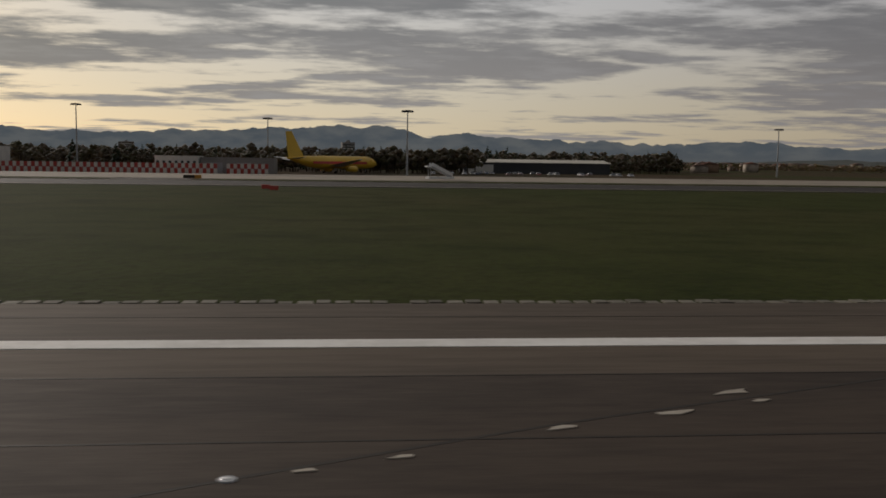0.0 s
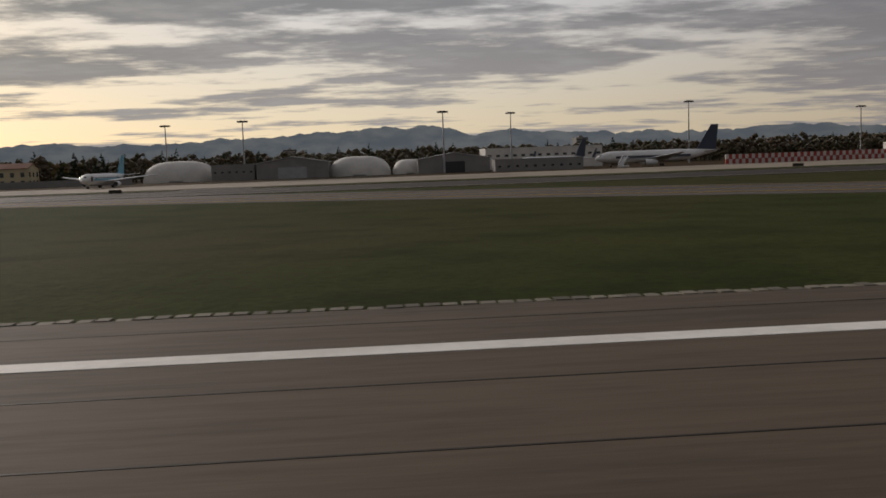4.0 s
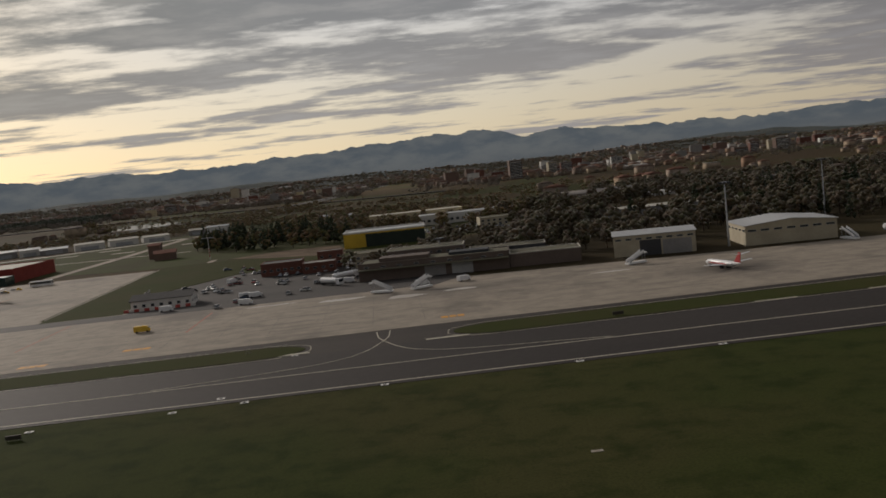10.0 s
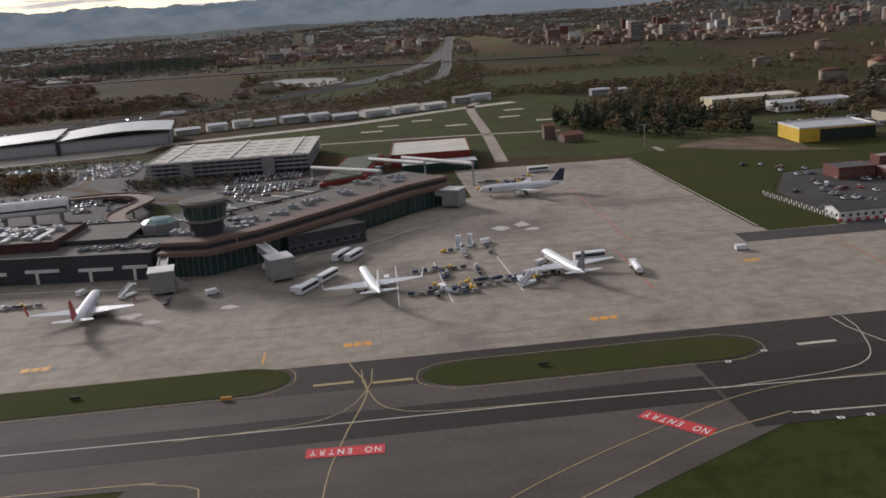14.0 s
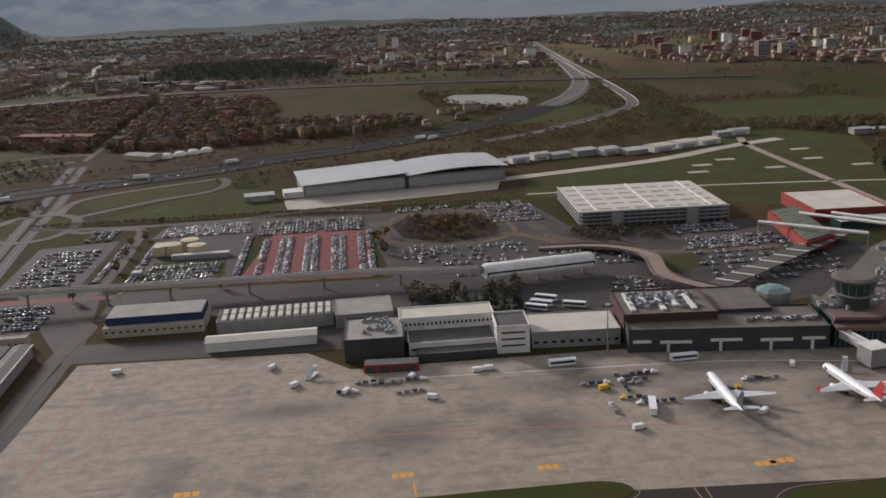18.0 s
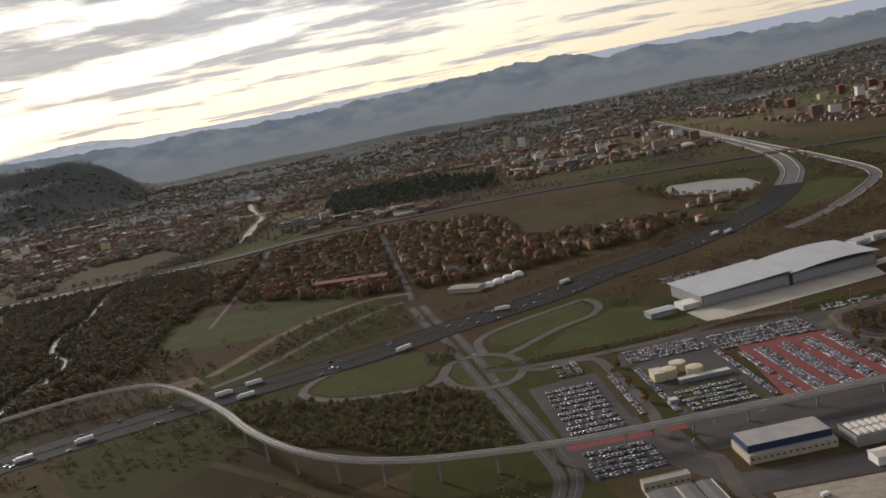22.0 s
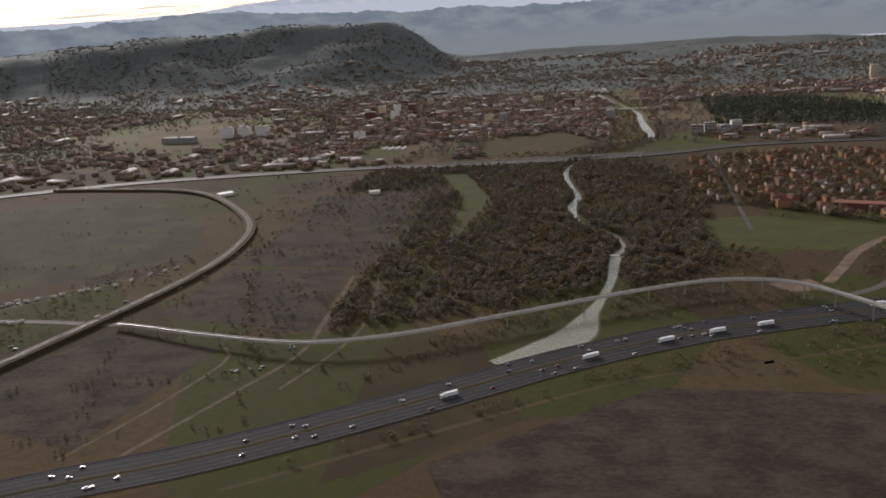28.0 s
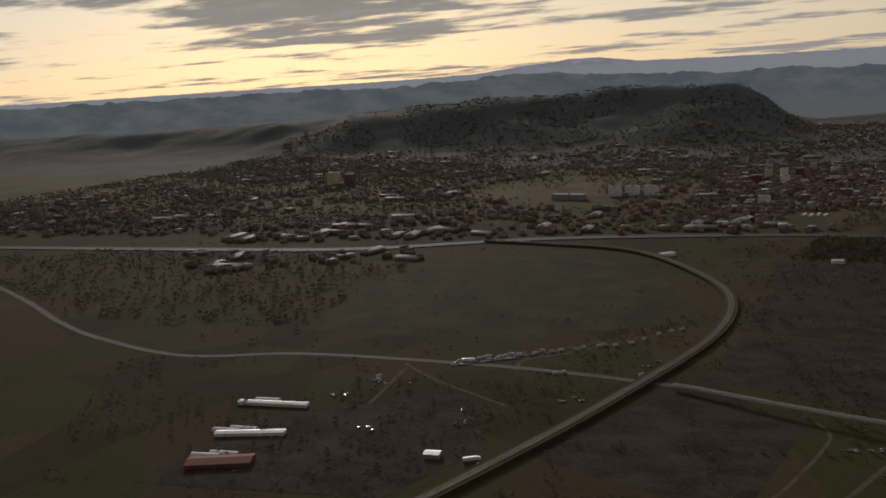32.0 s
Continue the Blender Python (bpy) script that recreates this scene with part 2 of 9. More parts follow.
def apron_material():
    """Old concrete: pale, with broad worn stains, tyre streaks and a fine grain."""
    m = bpy.data.materials.new("apron_slabs")
    m.use_nodes = True
    k = Nodes(m.node_tree)
    p = m.node_tree.nodes["Principled BSDF"]
    place = spot(k)
    big, mid, fine = k.noise(place, 0.022, 6, 0.66), k.noise(place, 0.16, 5, 0.62), k.noise(place, 1.6, 4, 0.6)
    tyres = k.noise(spot(k, (0.035, 0.5, 1)), 0.55, 5, 0.62)
    c = k.mix(k.span(mid, 0.36, 0.66), (0.30, 0.256, 0.200), (0.225, 0.192, 0.152))
    c = k.mix(k.math("MULTIPLY", k.span(big, 0.50, 0.68), 0.72), c, (0.115, 0.098, 0.082))
    c = k.mix(k.math("MULTIPLY", k.span(tyres, 0.52, 0.72), 0.5), c, (0.105, 0.09, 0.078))
    c = k.mix(k.math("MULTIPLY", k.span(fine, 0.45, 0.7), 0.3), c, (0.17, 0.145, 0.118))
    # oil and soot where aircraft stand
    split = k.add("SeparateXYZ")
    k.link(place, split.inputs[0])
    worn = 0.0
    for x, y, rx, ry in ((-1288, 316, 22, 20), (-1232, 316, 20, 18), (-1160, 322, 24, 22), (-1108, 322, 24, 22), (-1060, 326, 26, 18), (-1012, 318, 24, 20), (-940, 318, 24, 20), (-950, 400, 34, 26), (-1040, 360, 40, 14), (-1200, 352, 60, 12), (-1330, 348, 30, 10), (-609, 292, 20, 14), (-700, 318, 40, 14)):
        dx, dy = k.math("DIVIDE", k.math("SUBTRACT", split.outputs[0], float(x)), rx), k.math("DIVIDE", k.math("SUBTRACT", split.outputs[1], float(y)), ry)
        d = k.math("SQRT", k.math("ADD", k.math("MULTIPLY", dx, dx), k.math("MULTIPLY", dy, dy)))
        worn = k.math("MAXIMUM", worn, k.span(k.math("ADD", d, k.math("MULTIPLY", k.math("SUBTRACT", mid, 0.5), 2.4)), 1.15, 0.1))
    c = k.mix(k.math("MULTIPLY", worn, 0.68), c, (0.085, 0.074, 0.064))
    k.link(c, p.inputs["Base Color"])
    p.inputs["Roughness"].default_value = 0.88
    p.inputs["Specular IOR Level"].default_value = 0.15
    n = k.add("Bump")
    n.inputs["Strength"].default_value, n.inputs["Distance"].default_value = 0.15, 0.05
    k.link(k.math("ADD", fine, mid), n.inputs["Height"])
    k.link(n.outputs[0], p.inputs["Normal"])
    return m


APRON = apron_material()
LAND = ground_material()
# the woods' pale grey holds the haze over the distant hills
HILLS = material("hazed_hill_woods", (0.112, 0.118, 0.108), (0.080, 0.088, 0.082), 0.95, coarse=0.004, grain=0.05, amount=1.0, bump=0.3, depth=3.0, haze_weight=0.004)
TURF = material("turf", (0.036, 0.045, 0.012), (0.050, 0.047, 0.018), 0.95, coarse=0.03, grain=1.2, amount=0.9, bump=0.5, depth=0.12)
MEADOW = material("meadow", (0.056, 0.066, 0.023), (0.052, 0.048, 0.024), 0.95, coarse=0.03, grain=0.3, amount=1.0, bump=0.4, depth=0.2, haze_weight=0.004)
PASTURE = material("rough_pasture", (0.058, 0.056, 0.029), (0.036, 0.031, 0.021), 0.95, coarse=0.014, grain=0.2, amount=1.0, bump=0.5, depth=0.3, haze_weight=0.004)
EARTH = material("ploughed_earth", (0.057, 0.045, 0.033), (0.028, 0.022, 0.018), 0.95, coarse=0.03, grain=0.25, amount=1.0, streak=(.7, 1, 1), bump=0.5, depth=0.2, haze_weight=0.004)
STUBBLE = material("stubble", (0.070, 0.052, 0.030), (0.044, 0.042, 0.020), 0.95, coarse=0.015, grain=0.5, amount=0.9, bump=0.4, depth=0.2, haze_weight=0.004)
DIRT = material("bare_dirt", (0.17, 0.125, 0.088), (0.085, 0.066, 0.048), 0.95, coarse=0.06, grain=0.8, amount=0.9)
RUNWAY = material("runway_asphalt", (0.108, 0.083, 0.061), (0.060, 0.047, 0.036), 0.85, coarse=0.11, grain=3.0, amount=0.9, streak=(0.12, 1, 1), bump=0.3, depth=0.02)
OLD_ASPHALT = material("old_asphalt", (0.096, 0.081, 0.070), (0.062, 0.052, 0.045), 0.88, coarse=0.05, grain=2.0, amount=0.9, streak=(0.35, 1, 1))
ASPHALT = material("asphalt", (0.068, 0.061, 0.056), (0.038, 0.035, 0.033), 0.85, coarse=0.04, grain=2.0, amount=0.8, streak=(0.3, 1, 1))
SHOULDER = material("shoulder_asphalt", (0.050, 0.041, 0.036), (0.031, 0.026, 0.022), 0.88, coarse=0.04, grain=2.0, amount=0.9, streak=(0.3, 1, 1))
NEW_ASPHALT = material("new_asphalt", (0.034, 0.028, 0.025), (0.023, 0.019, 0.017), 0.8, coarse=0.04, grain=2.0, amount=0.8, streak=(0.3, 1, 1))
CONCRETE = material("apron_concrete", (0.32, 0.265, 0.212), (0.19, 0.158, 0.130), 0.9, coarse=0.035, grain=0.6, amount=0.85, bump=0.1)
PALE_CONCRETE = material("pale_concrete", (0.40, 0.36, 0.30), (0.27, 0.24, 0.20), 0.9, coarse=0.04, grain=0.6)
STAIN = material("oil_stain", (0.115, 0.105, 0.095), (0.19, 0.17, 0.145), 0.85, coarse=0.12, grain=0.9, amount=0.9)
WET = material("washed_concrete", (0.50, 0.47, 0.43), (0.33, 0.30, 0.26), 0.8, coarse=0.12, grain=0.9, amount=0.9)
WHITE_PAINT = material("white_paint", (0.74, 0.72, 0.68), (0.52, 0.50, 0.46), 0.7, coarse=0.4, grain=3)
WORN_YELLOW = material("worn_yellow_paint", (0.36, 0.275, 0.13), (0.22, 0.175, 0.105), 0.75, coarse=0.3, grain=3)
YELLOW_PAINT = material("yellow_paint", (0.62, 0.42, 0.10), (0.44, 0.31, 0.11), 0.7, coarse=0.3, grain=3)
ORANGE_PAINT = material("orange_paint", (0.62, 0.30, 0.05), (0.45, 0.24, 0.08), 0.7, coarse=0.3, grain=3)
RED_PAINT = material("red_paint", (0.52, 0.045, 0.05), (0.38, 0.07, 0.06), 0.7, coarse=0.3, grain=3)
FADED_RED = material("faded_red_paint", (0.36, 0.14, 0.10), (0.27, 0.17, 0.13), 0.8, coarse=0.3, grain=3)
RED_PAVING = material("red_paving", (0.18, 0.052, 0.048), (0.12, 0.045, 0.042), 0.85, coarse=0.1, grain=1)
WATER = material("river_water", (0.115, 0.115, 0.070), (0.15, 0.148, 0.095), 0.26, coarse=0.02, grain=0.3, bump=0.12, depth=0.05)
POND = material("pond_water", (0.17, 0.165, 0.135), (0.21, 0.205, 0.17), 0.45, coarse=0.02, grain=0.3, bump=0.1, depth=0.05)
BANK = material("river_gravel", (0.105, 0.088, 0.060), (0.052, 0.044, 0.030), 0.95, coarse=0.05, grain=0.6)

# ---- mesh helpers ----
class Shape:
    """Gathers faces, each with a material slot, for one mesh."""
    def __init__(self):
        self.v, self.f, self.m = [], [], []

    def add(self, verts, faces, slot=0):
        n = len(self.v)
        self.v += [tuple(p) for p in verts]
        self.f += [tuple(i + n for i in f) for f in faces]
        self.m += [slot] * len(faces)
        return self

    def box(self, x0, y0, z0, x1, y1, z1, slot=0):
        v = [(x, y, z) for z in (z0, z1) for x, y in ((x0, y0), (x1, y0), (x1, y1), (x0, y1))]
        return self.add(v, [(3, 2, 1, 0), (4, 5, 6, 7), (0, 1, 5, 4), (1, 2, 6, 5), (2, 3, 7, 6), (3, 0, 4, 7)], slot)

    def prism(self, poly, z0, z1, slot=0, top=None):
        """A flat-topped body over a polygon given counter-clockwise."""
        n = len(poly)
        area = sum(poly[i - 1][0] * poly[i][1] - poly[i][0] * poly[i - 1][1] for i in range(n))
        poly = poly if area > 0 else poly[::-1]
        self.add([(x, y, z) for z in (z0, z1) for x, y in poly], [(i, (i + 1) % n, n + (i + 1) % n, n + i) for i in range(n)] + [tuple(range(n - 1, -1, -1))], slot)
        return self.add([(x, y, z1) for x, y in poly], [tuple(range(n))], slot if top is None else top)

    def ring(self, stations, sides=12, slot=0, caps=True):
        """A body through rings: each station is a centre and two half axes (vectors)."""
        v = []
        for c, a, b in stations:
            c, a, b = Vector(c), Vector(a), Vector(b)
            v += [c + a * math.cos(2 * math.pi * i / sides) + b * math.sin(2 * math.pi * i / sides) for i in range(sides)]
        f = [(r * sides + i, r * sides + (i + 1) % sides, (r + 1) * sides + (i + 1) % sides, (r + 1) * sides + i) for r in range(len(stations) - 1) for i in range(sides)]
        if caps:
            f += [tuple(range(sides - 1, -1, -1)), tuple((len(stations) - 1) * sides + i for i in range(sides))]
        return self.add(v, f, slot)

    def rod(self, a, b, r0, r1=None, sides=8, slot=0):
        a, b = Vector(a), Vector(b)
        d = (b - a).normalized()
        u = d.orthogonal().normalized()
        w = d.cross(u)
        r1 = r0 if r1 is None else r1
        return self.ring([(a, u * r0, w * r0), (b, u * r1, w * r1)], sides, slot)

    def gable(self, x0, y0, x1, y1, z0, z1, along="x", over=0.4, thick=0.25, slot=0):
        """A pitched roof slab over a rectangle; its ridge runs along x or y."""
        if along == "y":
            other = Shape().gable(y0, x0, y1, x1, z0, z1, "x", over, thick)
            return self.add([(y, x, z) for x, y, z in other.v], [f[::-1] for f in other.f], slot)
        x0, x1, y0, y1, m = x0 - over, x1 + over, y0 - over, y1 + over, (y0 + y1) / 2
        s = [(y0, z0), (m, z1), (y1, z0), (y1, z0 - thick), (m, z1 - thick), (y0, z0 - thick)]
        v = [(x, y, z) for x in (x0, x1) for y, z in s]
        return self.add(v, [(0, 6, 7, 1), (1, 7, 8, 2), (2, 8, 9, 3), (3, 9, 10, 4), (4, 10, 11, 5), (5, 11, 6, 0), (0, 1, 4, 5), (1, 2, 3, 4), (6, 11, 10, 7), (7, 10, 9, 8)], slot)

    def mesh(self, name, mats, smooth=False):
        me = bpy.data.meshes.new(name)
        me.from_pydata([(x * S, y * S, z * S) for x, y, z in self.v], [], self.f)
        for m in mats:
            me.materials.append(m)
        me.polygons.foreach_set("material_index", self.m)
        if smooth:
            me.polygons.foreach_set("use_smooth", [True] * len(self.f))
            me.set_sharp_from_angle(angle=radians(40))
        me.update()
        return me


def part(name, shape, mats, parent=None, label="", smooth=False):
    """One mesh object, under a thing or a part if given."""
    mats = mats if isinstance(mats, (list, tuple)) else [mats]
    ob = new(name, shape if isinstance(shape, bpy.types.Mesh) else shape.mesh(name, mats, smooth))
    if parent:
        ob.parent = parent
    return tagged(ob, label) if label else ob


def thing(name, label, category, at=(0, 0, 0), turn=0, group="", kind=""):
    ob = new(name)
    ob.matrix_basis = pose(at[0] * S, at[1] * S, at[2] * S, 0, 0, turn)
    return tagged(ob, label, category, group, kind)


def again(ob, x, y, z=0.0, turn=0.0):
    """A copy of a thing at a place, turned about z."""
    return copy_thing(ob, pose(x * S, y * S, z * S, 0, 0, turn))


def gz(y):
    """Height of the land: the runway lies a little above the plain."""
    s = min(1.0, max(0.0, (y - 30) / 55))
    return 0.8 * (1 - s * s * (3 - 2 * s))


# what is taken up on the plan, in cells of 4 m, so that no tree or house stands on a road or in water
X0, Y0, CELL = -5200, 0, 4
taken = np.zeros((1700, 1250), bool)


def take_poly(poly, grow=0):
    px, py = np.array(poly, float).T
    i0, i1 = int((px.min() - grow - X0) / CELL), int((px.max() + grow - X0) / CELL) + 1
    j0, j1 = int((py.min() - grow - Y0) / CELL), int((py.max() + grow - Y0) / CELL) + 1
    i0, j0, i1, j1 = max(i0, 0), max(j0, 0), min(i1, taken.shape[0]), min(j1, taken.shape[1])
    if i1 <= i0 or j1 <= j0:
        return
    gx, gy = np.meshgrid(X0 + (np.arange(i0, i1) + .5) * CELL, Y0 + (np.arange(j0, j1) + .5) * CELL, indexing="ij")
    inside = np.zeros(gx.shape, bool)
    for a in range(len(px)):
        b = a - 1
        cross = ((py[a] > gy) != (py[b] > gy)) & (gx < (px[b] - px[a]) * (gy - py[a]) / (py[b] - py[a] + 1e-9) + px[a])
        inside ^= cross
    taken[i0:i1, j0:j1] |= inside


def smooth_line(points, step=12.0):
    """Points along a soft curve through the given ones."""
    p = [Vector((*q, 0)) if len(q) == 2 else Vector(q) for q in points]
    p = [p[0] * 2 - p[1], *p, p[-1] * 2 - p[-2]]
    out = []
    for a, b, c, d in zip(p, p[1:], p[2:], p[3:]):
        n = max(2, int((c - b).length / step))
        for i in range(n):
            t = i / n
            out.append(0.5 * (2 * b + (c - a) * t + (2 * a - 5 * b + 4 * c - d) * t * t + (3 * b - a - 3 * c + d) * t ** 3))
    return out + [p[-2]]


def band(points, width, low=-0.3, high=0.03, step=12.0, take=True, slot=0, shape=None, side=0.0, ground=True):
    """A strip of even or changing width along a line; side shifts it sideways (to the right of its run)."""
    line = smooth_line(points, step)
    s = shape or Shape()
    if isinstance(width, (list, tuple)):
        far = [0.0]
        for a, b in zip(line, line[1:]):
            far.append(far[-1] + (b - a).length)
        marks = np.linspace(0, 1, len(width))
        if len(width) == len(points):
            marks = np.array([far[min(range(len(line)), key=lambda i: (line[i].xy - Vector(q[:2])).length)] for q in points]) / far[-1]
        widths = np.interp(np.array(far) / far[-1], marks, width)
    else:
        widths = [width] * len(line)
    v = []
    m = max(1, min(10, int(max(widths) / 4))) if ground and min(p.y for p in line) < 95 else 1     # strips across, to follow the land
    n = m + 3
    for i, p in enumerate(line):
        d = (line[min(i + 1, len(line) - 1)] - line[max(i - 1, 0)]).normalized()
        across = Vector((d.y, -d.x, 0)).normalized()
        a, b = p + across * (side + widths[i] / 2), p + across * (side - widths[i] / 2)
        level = lambda q: gz(q.y) if ground else p.z
        top = [a.lerp(b, j / m) for j in range(m + 1)]
        v += [(a.x, a.y, level(a) + low)] + [(q.x, q.y, level(q) + high) for q in top] + [(b.x, b.y, level(b) + low)]
        if take:
            r = widths[i] / 2 + 2
            taken[max(0, int((p.x - r - X0) / CELL)):max(0, int((p.x + r - X0) / CELL) + 1), max(0, int((p.y - r) / CELL)):max(0, int((p.y + r) / CELL) + 1)] = True
    f = [(n * i + j, n * i + j + 1, n * i + n + j + 1, n * i + n + j) for i in range(len(line) - 1) for j in range(n - 1)]
    e = n * (len(line) - 1)
    f += [(0, *range(n - 1, 0, -1)), tuple(range(e, e + n))]
    return s.add(v, f, slot)


def area(name, poly, mat, high=0.02, label="", category="ground", take=True):
    """A flat piece of the land's surface."""
    if take:
        take_poly(poly)
    return tagged(part(name, Shape().prism(poly, -0.3, high), mat), label, category, kind="structure")


def way(name, points, width, mat, label, high=0.04, category="road", **more):
    return tagged(part(name, band(points, width, high=high, **more), mat), label, category, kind="structure")


# ---- land ----
def make_ground():
    ys = [-5000, -2000, -600, -200, -60, 0, 30, 36, 42, 48, 54, 60, 66, 72, 78, 85, 120, 250, 600, 1200, 2200, 3000]
    xs = [-9000, -7000, -5000, -3600, -2600, -1800, -1200, -800, -400, -200, 0, 200, 600, 1500, 3000, 6000]
    v = [(x, y, gz(y)) for y in ys for x in xs]
    n = len(xs)
    f = [(j * n + i, j * n + i + 1, j * n + n + i + 1, j * n + n + i) for j in range(len(ys) - 1) for i in range(n - 1)]
    # the foothills rise out of the plain in the distance
    def rise(x, y):
        s = min(1.0, max(0.0, (y - 3000) / 1900))
        roll = noise.fractal(Vector((x * 0.0011, y * 0.0016, 1.7)), 0.9, 2.1, 5)
        rough = noise.fractal(Vector((x * 0.0042, y * 0.0042, 8.1)), 0.8, 2.1, 4)
        h = 50 * s ** 1.3 * (0.75 + 0.75 * roll)
        crest = float(np.interp(x, [-9000, -6500, -5300, -4300, -3700, -3250, -3020, -2900, -2780, -2650, -2400], [120, 140, 175, 228, 250, 262, 250, 190, 90, 25, 0]))
        hill = crest * math.exp(-((y - 4430 + 130 * roll) / 340) ** 2 / 2) * (0.95 + 0.10 * rough + 0.06 * roll)
        return max(h, hill, 0.0) if y > 3000 else 0.0
    base = len(v) - n
    hx, hy = 260, 56
    for j in range(1, hy + 1):
        y = 3000 + 2000 * j / hy
        for i in range(hx + 1):
            x = -9000 + 15000 * i / hx
            v.append((x, y, rise(x, y)))
    first = len(ys) * n
    row0 = []
    for i in range(hx + 1):
        row0.append(len(v))
        v.append((-9000 + 15000 * i / hx, 3000, 0.0))
    rows = [row0] + [[first + (j - 1) * (hx + 1) + i for i in range(hx + 1)] for j in range(1, hy + 1)]
    for a, b in zip(rows, rows[1:]):
        f += [(a[i], a[i + 1], b[i + 1], b[i]) for i in range(hx)]
    plain = [i for i, q in enumerate(f) if max(q) < first]
    s = Shape().add(v, [f[i] for i in plain])
    hills = Shape().add(v, [q for q in f if max(q) >= first])
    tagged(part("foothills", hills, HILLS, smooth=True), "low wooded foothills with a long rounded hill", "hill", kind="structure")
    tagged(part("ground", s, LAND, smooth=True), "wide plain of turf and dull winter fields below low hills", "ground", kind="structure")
    return rise


rise = make_ground()


def make_range():
    """The far mountain range, a plain backdrop on a wide bow round the plain."""
    m = bpy.data.materials.new("hazy_mountain_glow")
    m.use_nodes = True
    k = Nodes(m.node_tree)
    m.node_tree.nodes.remove(m.node_tree.nodes["Principled BSDF"])
    place = spot(k)
    split = k.add("SeparateXYZ")
    k.link(place, split.inputs[0])
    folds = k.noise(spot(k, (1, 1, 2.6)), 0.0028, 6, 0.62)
    # the range emits its colour; haze is mixed in, more towards the foot
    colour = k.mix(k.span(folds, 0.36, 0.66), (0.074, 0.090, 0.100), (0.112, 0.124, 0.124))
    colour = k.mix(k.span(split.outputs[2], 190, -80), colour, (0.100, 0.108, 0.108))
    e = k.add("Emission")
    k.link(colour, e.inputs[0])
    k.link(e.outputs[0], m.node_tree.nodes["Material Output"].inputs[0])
    crest = [(-75, 300), (-60, 310), (-45, 315), (-40, 315), (-37, 315), (-35, 295), (-32, 320), (-30, 340), (-28.5, 355), (-26.5, 330), (-23, 290), (-20, 275), (-18, 272), (-15.5, 258), (-15, 276), (-14.4, 258), (-13.7, 270), (-10.5, 250), (-9, 258), (-8.4, 248), (-6.5, 250), (-4, 268), (-2, 272), (0, 278),
             (1.4, 300), (2.3, 296), (3, 308), (4.2, 310), (4.8, 302), (5.6, 318), (6.5, 326), (7.6, 318), (8.4, 322), (10, 282), (11.5, 236), (13, 256), (14, 262), (15.5, 230), (16.6, 240), (18.2, 225), (20, 206), (22, 208), (23.5, 184), (25.8, 198), (29, 188), (30.3, 210), (33.5, 170), (37, 155), (60, 150)]
    s, rows, n = Shape(), [], 900
    for r, h in ((8700, -.5), (8850, .35), (8980, .72), (9060, 1.0), (9300, .3)):
        for i in range(n + 1):
            a = -75 + 135 * i / n
            top = float(np.interp(a, [c[0] for c in crest], [c[1] for c in crest]))
            top = (top - 50) * 1.09 + 50 + 24 * noise.fractal(Vector((a * 0.8, 2.0, 0.5)), 0.6, 2.1, 6)
            w = r + 60 * noise.noise(Vector((a * .7, r * .01, 3)))
            rows.append((-1100 + w * math.sin(radians(a)), w * math.cos(radians(a)), top * h if h > 0 else -160))
    s.add(rows, [(j * (n + 1) + i, j * (n + 1) + i + 1, (j + 1) * (n + 1) + i + 1, (j + 1) * (n + 1) + i) for j in range(4) for i in range(n)])
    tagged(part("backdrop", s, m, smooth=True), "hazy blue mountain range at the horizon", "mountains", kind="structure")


make_range()

# runway, taxiways and aprons
area("runway", [(700, -24), (700, 26.8), (-1700, 26.8), (-1700, -24)], RUNWAY, 0.83, "worn brown-grey asphalt runway with dark rubber streaks", "runway")
way("exit_taxiway", [(-84, 36), (-105, 48), (-160, 78), (-220, 112), (-290, 152), (-370, 182), (-470, 198), (-560, 207)], 35, OLD_ASPHALT, "grey asphalt taxiway leaving the runway at a slant", 0.022, "taxiway")
way("taxiway", [(700, 205), (0, 203), (-400, 205), (-700, 208), (-926, 210)], 42, NEW_ASPHALT, "dark fresh asphalt taxiway beside the apron", 0.07, "taxiway")
way("taxiway_old", [(-926, 210), (-1100, 214), (-1250, 224), (-1500, 248)], 44, OLD_ASPHALT, "older grey asphalt taxiway with worn lines", 0.06, "taxiway")
way("taxiway_strip", [(-927, 212), (-1100, 213), (-1250, 222), (-1420, 240)], 15, NEW_ASPHALT, "dark resurfaced strip along the old taxiway", 0.09, "taxiway")
area("taxiway_mouth", [(-905, 197), (-985, 152), (-1070, 104), (-1150, 98), (-1078, 160), (-1064, 196)], OLD_ASPHALT, 0.055, "pale asphalt mouth of a runway exit", "taxiway")
area("taxiway_shoulder", [(700, 224), (700, 250), (-1100, 258), (-1250, 270), (-1440, 295), (-1440, 268), (-1250, 244), (-1100, 232), (-926, 228)], SHOULDER, 0.05, "asphalt between the taxiway and the apron", "taxiway")
area("apron", [(700, 246), (-1095, 254), (-1250, 267), (-1440, 293), (-1432, 417), (-1326, 410), (-1306, 386), (-1180, 384), (-1092, 366), (-1050, 376), (-985, 446), (-955, 470), (-955, 552), (-851, 546), (-851, 360), (-690, 352), (-590, 336), (-380, 322), (-150, 338), (700, 352)], APRON, 0.10, "broad beige concrete apron with stains and tyre marks", "apron")

# ---- markings ----
BAR_RED = material("barrier_red", (0.42, 0.05, 0.035), None, 0.6)
BAR_WHITE = material("barrier_white", (0.66, 0.63, 0.58), None, 0.6)
def marking(name, shape, mat, label):
    return tagged(part(name, shape, mat), label, "marking", kind="structure")


